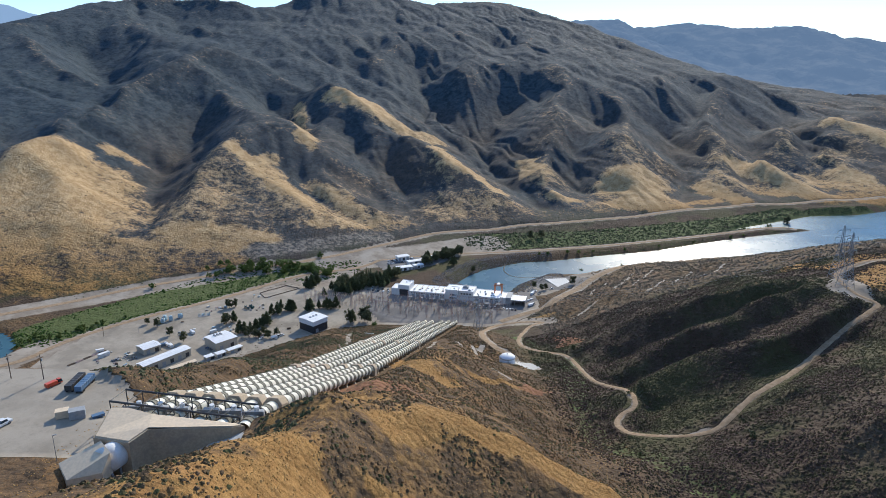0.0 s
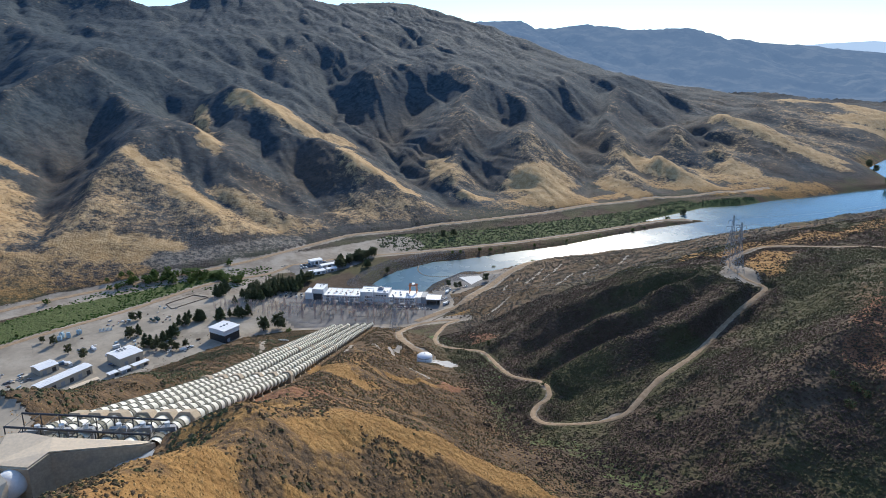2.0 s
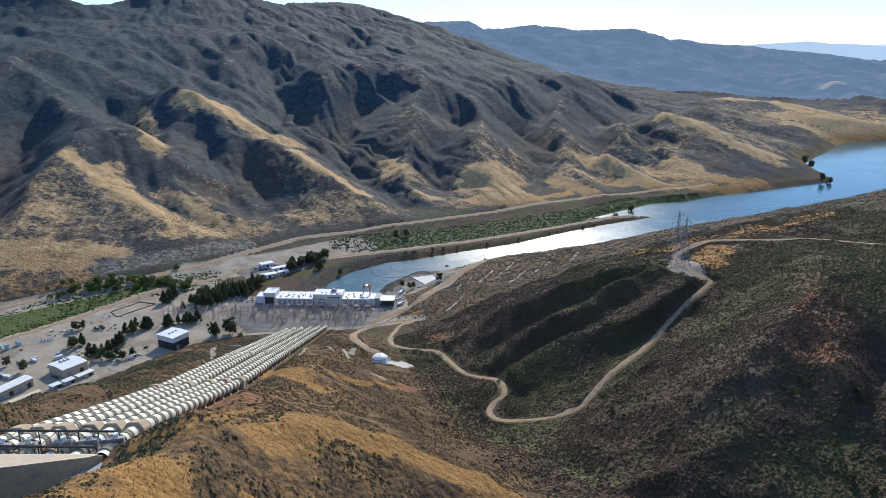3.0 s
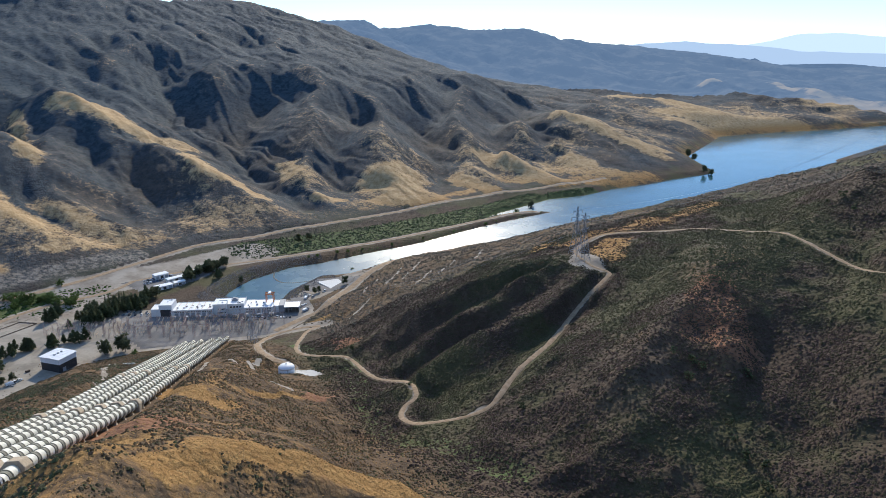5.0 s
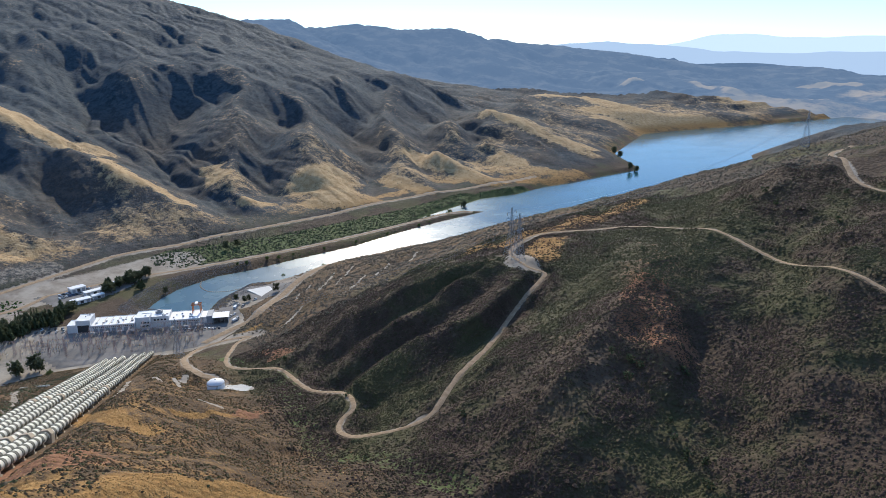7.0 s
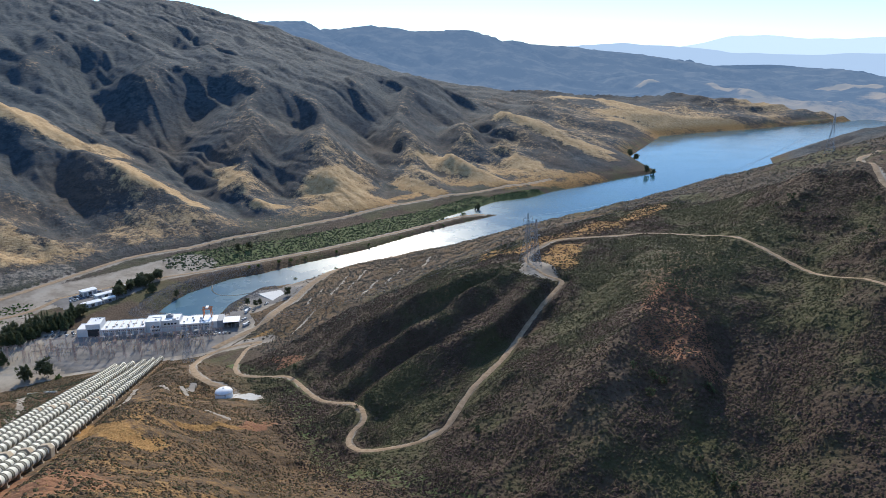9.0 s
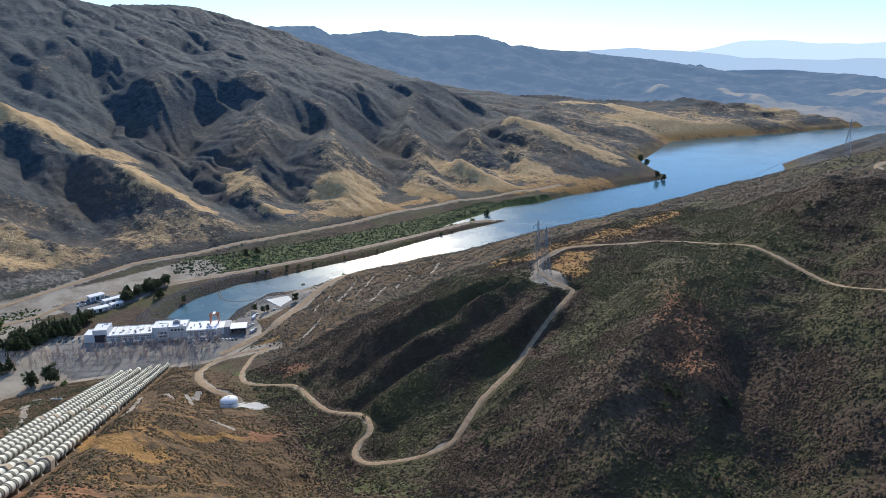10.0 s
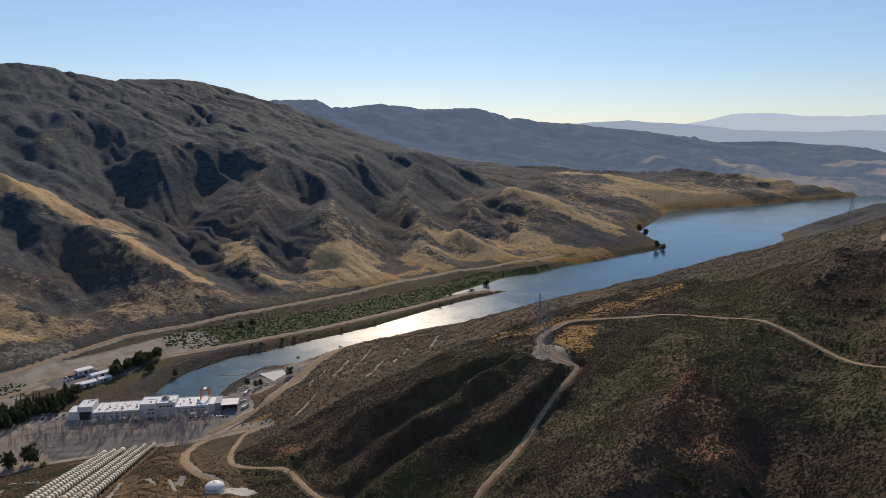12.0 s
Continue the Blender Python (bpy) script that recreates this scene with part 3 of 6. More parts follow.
PROUD = crests(LAND)
UPPER_YARD = [(-330, 120), (-160, 146), (-112, 151), (-94, 150), (-84, 153), (-84, 170), (-96, 190), (-116, 203), (-142, 202), (-190, 196), (-330, 140)]
LOWER_YARD = [(-330, 500), (-300, 484), (-240, 482), (-195, 498), (-165, 530), (-130, 566), (-105, 590), (-60, 605), (0, 604), (55, 598), (95, 640), (100, 668), (70, 700), (-70, 712), (-120, 715), (-200, 680), (-292, 604), (-320, 560)]

# dirt roads in plan: centre line and width
ROADS = {
    "hill_track": (2.9, [(92, 582), (76, 562), (62, 508), (58, 470), (74, 446), (85, 431), (88, 405), (91, 376), (104, 354), (104, 332), (95, 324), (90, 315), (92, 303), (101, 291), (113, 281), (127, 280), (149, 297), (174, 313), (202, 335), (222, 349), (243, 362), (249, 368), (243, 378), (243, 394), (252, 416), (268, 430), (288, 434), (312, 412), (334, 384), (341, 352), (336, 326), (330, 295), (324, 258), (310, 215), (304, 190), (300, 160)]),
    "tank_track": (4.0, [(92, 582), (78, 592), (55, 596), (40, 575), (33, 530), (30, 475), (36, 440), (50, 424)]),
    "ridge_track": (3.4, [(560, 380), (496, 353), (440, 306), (404, 265), (400, 220)]),
    "valley_road": (7.5, [(-520, 520), (-385, 633), (-349, 668), (-307, 702), (-258, 734), (-204, 764), (-145, 799), (-82, 850), (-10, 908), (70, 935), (112, 955), (201, 986), (304, 1020), (402, 1066), (509, 1096), (672, 1135), (760, 1160)]),
    "dike_road": (5.0, [(-78, 803), (5, 835), (85, 849), (219, 881), (330, 922), (403, 952), (470, 976), (520, 984)]),
    "plant_road": (7.0, [(55, 612), (82, 632), (103, 640), (122, 664), (148, 700), (168, 726), (186, 744), (205, 766), (230, 790)]),
    "river_road": (6.0, [(-450, 440), (-390, 474), (-353, 497), (-340, 512), (-331, 538), (-317, 562), (-291, 597), (-234, 657), (-183, 722), (-151, 750), (-102, 774), (-78, 803)]),
}


def eased(pts, step=3.0):
    """A line with its corners rounded, in even steps."""
    p = np.array([pts[0]] + list(pts) + [pts[-1]], float)
    out = []
    for k in range(1, len(p) - 2):
        n = max(2, int(np.hypot(*(p[k + 1] - p[k])[:2]) / step))
        for f in np.arange(n) / n:
            out.append(cubic(np.array(f)) @ p[k - 1:k + 3])
    return np.array(out + [p[-2]])


def yard_level(X):
    return 6 + 10 * np.clip((-40 - X) / 360, 0, 1)


def pipe_middle(Y):
    """Centre line of the six pipes in plan."""
    return -5.9 + 0.1455 * (Y - 593)


def pipe_axis(Y):
    """Height of the pipes' axes."""
    return np.interp(Y, [150, 162, 176, 190, 240, 290, 400, 500, 593, 600], [162, 161, 157.5, 152.5, 133, 114, 77.5, 44, 13, 11])


def bare_ground(X, Y):
    """Height of the untouched ground."""
    X, Y = np.asarray(X, float), np.asarray(Y, float)
    far = smooth(700, 1100, Y - 0.1 * X)
    z = sample(LAND, X, Y)
    rim = np.minimum(np.minimum(X - NEAR[0], NEAR[1] - X), np.minimum(Y - NEAR[2], NEAR[3] - Y))
    k = smooth(4, 30, rim)
    z = (1 - k) * z + k * sample(FINE, np.clip(X, NEAR[0], NEAR[1]), np.clip(Y, NEAR[2], NEAR[3]), NEAR[0], NEAR[2], 4.0)
    yard = np.minimum(inside(UPPER_YARD, X, Y) + inside(LOWER_YARD, X, Y), 1)
    hill = smooth(10, 40, z) * (1 - yard)
    ridged = lambda size, seed: 1 - 2 * np.abs(rough(X + 6 * rough(X, Y, 30, seed + 50), Y + 6 * rough(X, Y, 30, seed + 60), size, seed))
    along, up = X * 0.93 + Y * 0.36 + 26 * rough(X, Y, 150, 15) + 9 * rough(X, Y, 50, 16), Y * 0.93 - X * 0.36
    spur = lambda size, seed: 1 - 2 * np.abs(rough(along, up * 0.3, size, seed))
    groove = lambda size, seed: np.maximum(1 - 2.6 * np.abs(rough(along, up * 0.24, size, seed)), 0)
    crest = 1 - 0.75 * smooth(2, 10, sample(PROUD, X, Y))
    tall = smooth(20, 110, z)
    z = z + hill * far * (2.5 * spur(105, 17) + 2.2 * spur(44, 20) + 1.3 * spur(21, 19) + 0.8 * rough(X, Y, 15, 14))
    z = z - hill * far * crest * (9 * (0.35 + 0.65 * tall) * groove(150, 17) + 5 * groove(66, 18) + 2.2 * groove(27, 24))
    rolling = smooth(1750, 2150, X) * smooth(1780, 2000, Y) * (1 - smooth(120, 200, z))
    z = z + rolling * (16 * ridged(330, 26) + 9 * ridged(140, 27) + 3 * ridged(60, 28) + 8)
    z = z - 42 * smooth(2700, 3300, np.hypot(X, Y)) * smooth(60, 200, z) * groove(330, 25)
    z = z + hill * (1 - far) * (2.3 * ridged(46, 21) + 1.3 * ridged(20, 22) + 0.4 * rough(X, Y, 8, 23))
    z = np.where(inside(UPPER_YARD, X, Y), 157.0, z)
    k = smooth(0, 14, np.where(inside(LOWER_YARD, X, Y), 0.0, near_line(LOWER_YARD + LOWER_YARD[:1], X, Y)))
    z = k * z + (1 - k) * yard_level(X)
    bed = smooth(20, 34, np.abs(X - pipe_middle(Y)) + 60 * (1 - smooth(160, 172, Y)) + 60 * smooth(590, 604, Y))
    z = bed * z + (1 - bed) * (pipe_axis(Y) - 3.0)
    # the sunken apron before the manifold
    pit = near_line([(-81, 142.5), (-70, 146), (-60, 149.5), (-51, 152.5)], X, Y)
    floor_ = np.interp(X, [-84, -76, -66, -57, -50], [152.5, 153, 156.3, 160.5, 163.5]) + 0.46 * np.maximum(pit - 4.5, 0)
    z = np.where((pit < 30) & (Y < 156) & (X > -90) & ~inside(UPPER_YARD, X, Y), np.minimum(z, floor_), z)
    z = np.where(inside(POND, X, Y), 10.6, z)
    lake = inside(LAKE, X, Y)
    shore = near_line(LAKE, X, Y)
    z = np.where(lake, -np.minimum(0.3 + 0.25 * shore, 4.0), np.minimum(np.maximum(z, 0.5), 0.4 + 0.45 * shore + 2 * smooth(0, 60, shore) * rough(X, Y, 24, 41)))
    return z


COURSES = {}
for road_name, (road_width, road_pts) in ROADS.items():
    way = eased(road_pts)
    height = bare_ground(way[:, 0], way[:, 1])
    for step in range(30):
        height[1:-1] = 0.25 * height[:-2] + 0.5 * height[1:-1] + 0.25 * height[2:]
    COURSES[road_name] = (road_width, np.column_stack([way, np.maximum(height, 1.0)]))


def ground(X, Y):
    """Height of the ground with the roads cut into it."""
    X, Y = np.asarray(X, float), np.asarray(Y, float)
    shape = X.shape
    X, Y = X.ravel(), Y.ravel()
    z = bare_ground(X, Y)
    for width, course in COURSES.values():
        lo, hi = course[:, :2].min(0) - 14, course[:, :2].max(0) + 14
        pick = np.where((X > lo[0]) & (X < hi[0]) & (Y > lo[1]) & (Y < hi[1]))[0]
        if not len(pick):
            continue
        best, level = np.full(len(pick), 1e9), np.zeros(len(pick))
        px, py = X[pick], Y[pick]
        for a, b in zip(course[:-1:3], np.vstack([course[3::3], course[-1:]])):
            d = b - a
            s = np.clip(((px - a[0]) * d[0] + (py - a[1]) * d[1]) / max(d[0] ** 2 + d[1] ** 2, 1e-6), 0, 1)
            r = np.hypot(px - a[0] - s * d[0], py - a[1] - s * d[1])
            near = r < best
            best[near], level[near] = r[near], (a[2] + s * d[2])[near]
        k = smooth(width * 0.5 + 0.8, width * 0.5 + 6, best)
        z[pick] = k * z[pick] + (1 - k) * level
    return z.reshape(shape)

# ---------------------------------------------------------------- the ground
def spaced(stops):
    out = []
    for a, b, step in stops:
        out.extend(np.arange(a, b, step))
    return np.array(out + [stops[-1][1]])


def from_arrays(name, co, faces, material, smooth_=True, attributes=None):
    """A mesh object out of point and face arrays; all faces have the same number of corners."""
    me = bpy.data.meshes.new(name)
    n, k = faces.shape
    me.vertices.add(len(co)), me.vertices.foreach_set("co", np.asarray(co, np.float32).ravel())
    me.loops.add(n * k), me.loops.foreach_set("vertex_index", faces.astype(np.int32).ravel())
    me.polygons.add(n), me.polygons.foreach_set("loop_start", np.arange(0, n * k, k, dtype=np.int32))
    me.polygons.foreach_set("use_smooth", np.full(n, smooth_))
    for key, values in (attributes or {}).items():
        me.attributes.new(key, "FLOAT", "POINT").data.foreach_set("value", np.asarray(values, np.float32).ravel())
    me.update(), me.validate()
    me.materials.append(material)
    return new(name, me)


def quads(nx, ny):
    k = (np.arange(nx - 1)[:, None] * ny + np.arange(ny - 1)).ravel()
    return np.stack([k, k + ny, k + ny + 1, k + 1], -1)


XS = spaced([(-2500, -1000, 40), (-1000, -460, 8), (-460, -130, 5), (-130, 330, 2), (330, 560, 4), (560, 1300, 10), (1300, 2300, 22), (2300, 3900, 45), (3900, 4700, 80)])
YS = spaced([(-400, 40, 20), (40, 450, 2), (450, 700, 4), (700, 1500, 6), (1500, 2900, 12), (2900, 4700, 40)])
GXX, GYY = np.meshgrid(XS, YS, indexing="ij")
GZZ = ground(GXX, GYY)


def patch(X, Y, pts, reach):
    """1 along a line in plan, fading to 0 at that reach from it."""
    reach = np.broadcast_to(reach, X.shape)
    out, most = np.zeros(X.shape), reach.max()
    (x0, y0), (x1, y1) = np.min(pts, axis=0) - most, np.max(pts, axis=0) + most
    pick = (X > x0) & (X < x1) & (Y > y0) & (Y < y1)
    if pick.any():
        out[pick] = 1 - smooth(reach[pick] * 0.35, reach[pick], near_line(pts, X[pick], Y[pick]))
    return out


STRAW = []


def straw(reach, strength, *pts):
    STRAW.append((reach, strength, list(pts)))


# dry grass: how far it spreads from a line in plan, and how dense it stands
straw(16, 1, (262, 388), (280, 412))
straw(22, 0.75, (262, 470), (300, 440), (350, 440), (400, 460))
straw(10, 0.7, (100, 600), (70, 590))
straw(8, 0.9, (-31, 102), (-30, 113), (-29, 121), (-25, 114))
straw(8.5, 0.95, (-12, 160), (1, 175), (16, 178), (24, 179.5), (36, 181), (46, 179), (60, 176))
straw(8.8, 0.85, (-27, 333), (-9, 291), (0, 285))
straw(3.6, 0.85, (15, 327), (30, 332), (46, 336))
straw(2.1, 0.85, (-23, 113), (-17, 115))
straw(4.5, 0.85, (-14, 132), (-2, 138), (8, 142))
straw(3.3, 0.85, (-43, 156), (-32, 122))
straw(46, 0.22, (-20, 150), (10, 230), (30, 300), (20, 400))
straw(16, 0.42, (-40, 90), (-34, 130), (-26, 190))
# foothills and spurs of the range
straw(58, 0.6, (-465, 685), (-420, 712), (-345, 750))
straw(34, 0.55, (-520, 600), (-448, 654), (-391, 675), (-335, 722), (-250, 770))
straw(86, 0.8, (-516, 803), (-493, 848), (-480, 925))
straw(68, 0.8, (-491, 733), (-464, 764), (-429, 784), (-401, 832))
straw(50, 0.8, (-456, 896), (-422, 898), (-389, 854))
straw(69, 0.8, (-484, 792), (-457, 831), (-424, 846))
straw(24, 0.8, (-497, 1032), (-473, 1042))
straw(21, 0.8, (-316, 1038), (-291, 1023), (-264, 1051))
straw(38, 0.8, (-261, 1002), (-223, 972), (-176, 935), (-134, 908))
straw(21, 0.8, (-202, 1012), (-159, 976), (-114, 937))
straw(18, 0.8, (-167, 877), (-118, 904), (-97, 921))
straw(24, 0.8, (-332, 804), (-281, 816), (-222, 826))
straw(18, 0.8, (-307, 789), (-248, 796))
straw(54, 0.8, (-185, 1405), (-140, 1393), (-93, 1360), (-37, 1344))
straw(30, 0.8, (-14, 1273), (14, 1126), (60, 1095), (94, 1063))
straw(21, 0.8, (-302, 1439), (-272, 1314), (-225, 1123))
straw(26, 0.8, (152, 1260), (160, 1197))
straw(24, 0.8, (182, 1082), (209, 1075))
straw(54, 0.8, (291, 1138), (325, 1123), (376, 1182))
straw(39, 0.8, (290, 1072), (329, 1066), (371, 1084))
straw(24, 0.8, (328, 1173), (365, 1198))
straw(28, 0.8, (456, 1195), (474, 1138), (492, 1112))
straw(21, 0.8, (401, 1104), (457, 1116))
straw(38, 0.8, (566, 1296), (587, 1247), (606, 1197), (638, 1160))
straw(30, 0.8, (536, 1195), (583, 1166))
straw(42, 0.8, (684, 1227), (744, 1265), (770, 1237))
straw(30, 0.8, (625, 1131), (695, 1155), (761, 1168))
straw(21, 0.8, (519, 1204), (550, 1204))
straw(34, 0.8, (861, 1518), (896, 1455), (925, 1373), (970, 1299), (992, 1274))
straw(30, 0.8, (700, 1290), (724, 1212), (800, 1181), (873, 1164))
straw(24, 0.8, (711, 1146), (783, 1135), (879, 1172))
straw(28, 0.8, (577, 1254), (621, 1191), (644, 1140))
straw(85, 0.95, (1477, 2148), (1569, 2119), (1605, 2001), (1633, 1884), (1724, 1818), (1905, 1791))
straw(56, 0.95, (1410, 1781), (1512, 1765), (1558, 1735))
straw(71, 0.95, (1446, 1888), (1536, 1854), (1661, 1802))
straw(48, 0.8, (2142, 2520), (2176, 2504))
straw(39, 0.8, (2519, 2547), (2403, 2279), (2438, 2156))
straw(38, 0.8, (2306, 2122), (2466, 2036), (2531, 1929))
straw(58, 0.8, (3083, 2365), (3297, 2345), (3365, 2273))
straw(42, 0.8, (2761, 2059), (2915, 1962))
straw(40, 0.95, (951, 1341), (1020, 1324))


def covers(X, Y):
    """How much dry grass, green growth and open dirt grows or lies where."""
    grass = np.zeros(X.shape)
    for reach, strength, pts in STRAW:
        (x0, y0), (x1, y1) = np.min(pts, axis=0) - 2 * reach, np.max(pts, axis=0) + 2 * reach
        k = (X > x0) & (X < x1) & (Y > y0) & (Y < y1)
        if k.any():
            x, y = X[k], Y[k]
            ragged = reach * (1.15 + 0.45 * rough(x, y, reach * 0.9, 61) + 0.25 * rough(x, y, reach * 0.3, 62))
            grass[k] = np.maximum(grass[k], strength * patch(x, y, pts, ragged))
    low = smooth(890, 960, Y - 0.42 * X) * (1 - smooth(1000, 1250, Y - 0.42 * X)) * (1 - smooth(1050, 1300, X))
    grass = np.maximum(grass, 0.36 * low * (1 + 0.6 * rough(X, Y, 90, 69)))
    grass = np.maximum(grass, 0.40 * smooth(1000, 1250, X) * smooth(1250, 1450, Y) * (1 - smooth(2050, 2350, Y)) * (1 + 0.7 * rough(X, Y, 170, 60)))
    green = np.zeros(X.shape)
    for reach, strength, pts in (
        (46, 1.0, [(-352, 566), (-328, 602), (-292, 645), (-262, 682), (-225, 725), (-182, 754), (-150, 758)]),
        (26, 0.9, [(-190, 752), (-150, 764), (-112, 780)]),
        (44, 0.80, [(60, 885), (200, 915), (330, 962), (440, 1005), (560, 1060)]),
        (16, 0.8, [(480, 1000), (600, 1080), (700, 1100)]),
        (14, 0.40, [(84, 420), (77, 350), (76, 300), (92, 258), (110, 215)]),
        (10, 0.30, [(206, 232), (216, 208), (196, 177)]),
        (12, 0.7, [(180, 782), (262, 815), (340, 832), (420, 842)]),
        (22, 0.26, [(200, 255), (170, 275), (140, 250), (180, 300)]),
        (30, 0.26, [(330, 330), (300, 300), (260, 260)]),
        (8, 0.8, [(58, 500), (66, 480)]),
    ):
        green = np.maximum(green, strength * patch(X, Y, pts, reach))
    bare = np.zeros(X.shape)
    for reach, strength, pts in (
        (3.2, 0.5, ROADS["hill_track"][1]), (5, 0.6, ROADS["tank_track"][1]), (4.2, 0.5, ROADS["ridge_track"][1]),
        (9, 0.75, ROADS["valley_road"][1]), (9, 0.8, ROADS["dike_road"][1]), (11, 0.8, ROADS["plant_road"][1]), (12, 0.8, ROADS["river_road"][1]),
        (44, 0.85, [(-125, 792), (-60, 818), (0, 850), (60, 880)]),
        (24, 0.8, [(-560, 490), (-385, 633), (-300, 702), (-200, 764)]),
        (30, 0.40, [(-230, 790), (-150, 835), (-80, 880)]),
        (13, 0.7, [(-372, 492), (-352, 520), (-345, 545)]),
        (22, 0.6, [(92, 582), (60, 598)]),
        (13, 0.9, [(243, 378), (246, 396), (240, 388)]),
        (7, 0.9, [(44, 412), (60, 405)]),
        (24, 0.75, [(104, 700), (140, 730), (160, 745)]),
        (22, 0.85, [(-7, 596), (-50, 290), (-68, 165)]),
        (2.6, 0.9, [(8, 429), (12, 410)]), (2.4, 0.85, [(20, 428), (22, 415)]), (2.8, 0.9, [(27, 431), (25, 424)]), (2.4, 0.85, [(29, 364), (38, 349)]),
        (2.2, 0.8, [(-5, 440), (-12, 368)]), (2.2, 0.8, [(-75, 530), (-61, 373)]), (2.2, 0.8, [(-74, 484), (-65, 442)]),
        (2.6, 0.75, [(105, 538), (137, 574)]), (2.6, 0.75, [(169, 534), (204, 595)]), (2.6, 0.7, [(194, 547), (234, 613)]), (3.0, 0.75, [(234, 558), (280, 646)]),
        (3.0, 0.7, [(163, 615), (207, 709)]), (2.6, 0.7, [(143, 622), (174, 690)]), (2.6, 0.7, [(178, 607), (226, 702)]),
        (60, 0.5, [(-200, 640), (-120, 740)]),
        (6, 0.5, [(-345, 480), (-338, 500)]),
    ):
        bare = np.maximum(bare, strength * patch(X, Y, pts, reach))
    return grass, green, np.where(inside(UPPER_YARD, X, Y) | inside(LOWER_YARD, X, Y), 1.0, bare)


GRASS, GREEN, BARE = covers(GXX, GYY)
CREST = np.clip((sample(PROUD, GXX, GYY) + 3 * rough(GXX, GYY, 60, 97)) / 9, -1, 1)
# where haze is put into the ground colour of the far range
HAZY_RANGE = smooth(700, 900, GYY - 0.15 * GXX) * smooth(8, 30, GZZ)
DRY = (1 - smooth(50, 95, GXX + 0.15 * (GYY - 300))) * (1 - smooth(560, 640, GYY))
DRY = np.maximum(DRY, 0.8 * patch(GXX, GYY, [(262, 288), (236, 258), (218, 238)], 26) * (0.6 + 0.6 * rough(GXX, GYY, 12, 63)))
DRY = np.maximum(DRY, 0.75 * smooth(470, 540, GYY) * smooth(80, 120, GXX) * (1 - smooth(380, 480, GXX)) * (1 - smooth(780, 860, GYY - 0.15 * GXX)))
DRY = np.maximum(DRY, 0.42 * smooth(700, 900, GYY - 0.15 * GXX) * smooth(12, 30, GZZ) * (1 - smooth(60, 170, GZZ)) * (0.7 + 0.6 * rough(GXX, GYY, 70, 65)))
RUST = np.zeros(GXX.shape)
for reach, strength, pts in (
    (15, 0.62, [(246, 272), (233, 249), (226, 234), (222, 226)]),
    (9, 0.55, [(214, 247), (224, 252)]),
    (5, 1.0, [(79, 484), (92, 468), (97, 450), (86, 460)]),
    (7, 0.75, [(46, 338), (58, 352)]),
    (26, 0.45, [(-60, 175), (-40, 240), (-20, 205)]),
):
    RUST = np.maximum(RUST, strength * patch(GXX, GYY, pts, reach * (1.1 + 0.4 * rough(GXX, GYY, reach, 64))))
FACES = quads(len(XS), len(YS))
ALL = np.stack([GXX, GYY, GZZ], -1).reshape(-1, 3)
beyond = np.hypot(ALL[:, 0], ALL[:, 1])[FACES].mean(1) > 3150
tagged(from_arrays("ground", ALL, FACES[~beyond], HILL, True, {"grass": GRASS, "green": GREEN, "bare": BARE, "hazy_range": HAZY_RANGE, "dry": DRY, "rust": RUST, "crest": CREST}), "dry hills and valley floor with chaparral, straw grass and dirt", "ground", kind="structure")

# the far ridges, blue with distance: the haze is a glow in their material
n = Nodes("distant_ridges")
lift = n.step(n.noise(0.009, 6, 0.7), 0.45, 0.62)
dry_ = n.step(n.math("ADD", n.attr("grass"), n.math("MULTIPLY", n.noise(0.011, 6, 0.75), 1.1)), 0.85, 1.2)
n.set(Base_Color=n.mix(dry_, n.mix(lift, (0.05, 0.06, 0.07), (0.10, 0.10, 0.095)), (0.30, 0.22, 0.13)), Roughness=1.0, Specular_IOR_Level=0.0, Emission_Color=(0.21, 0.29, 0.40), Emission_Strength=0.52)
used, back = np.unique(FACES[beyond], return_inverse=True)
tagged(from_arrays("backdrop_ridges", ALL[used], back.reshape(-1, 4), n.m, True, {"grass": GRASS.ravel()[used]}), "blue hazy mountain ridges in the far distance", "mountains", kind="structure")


def skyline(name, tops, colour, strength):
    """A pale range at the edge of sight: a sheet that glows in its haze colour."""
    line_ = eased(tops, 60)
    z = line_[:, 2] + 9 * rough(line_[:, 0], line_[:, 1], 190, 71) + 4 * rough(line_[:, 0], line_[:, 1], 80, 72)
    co = np.concatenate([np.column_stack([line_[:, :2], z]), np.column_stack([line_[:, :2] * 0.985, np.full(len(z), -30.0)])])
    k = np.arange(len(z) - 1)
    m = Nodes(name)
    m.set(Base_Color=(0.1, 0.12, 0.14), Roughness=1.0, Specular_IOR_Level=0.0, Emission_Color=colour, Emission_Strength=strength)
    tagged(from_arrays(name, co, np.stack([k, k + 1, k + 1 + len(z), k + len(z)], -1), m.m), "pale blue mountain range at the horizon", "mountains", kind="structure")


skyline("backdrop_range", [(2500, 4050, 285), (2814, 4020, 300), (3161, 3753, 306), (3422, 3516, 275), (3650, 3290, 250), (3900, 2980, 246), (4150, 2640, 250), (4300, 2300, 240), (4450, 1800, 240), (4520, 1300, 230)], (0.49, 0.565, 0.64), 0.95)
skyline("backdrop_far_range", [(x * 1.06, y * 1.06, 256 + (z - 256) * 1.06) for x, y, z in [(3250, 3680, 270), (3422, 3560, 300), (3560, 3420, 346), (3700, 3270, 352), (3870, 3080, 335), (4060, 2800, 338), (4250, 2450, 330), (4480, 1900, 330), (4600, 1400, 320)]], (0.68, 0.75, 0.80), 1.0)

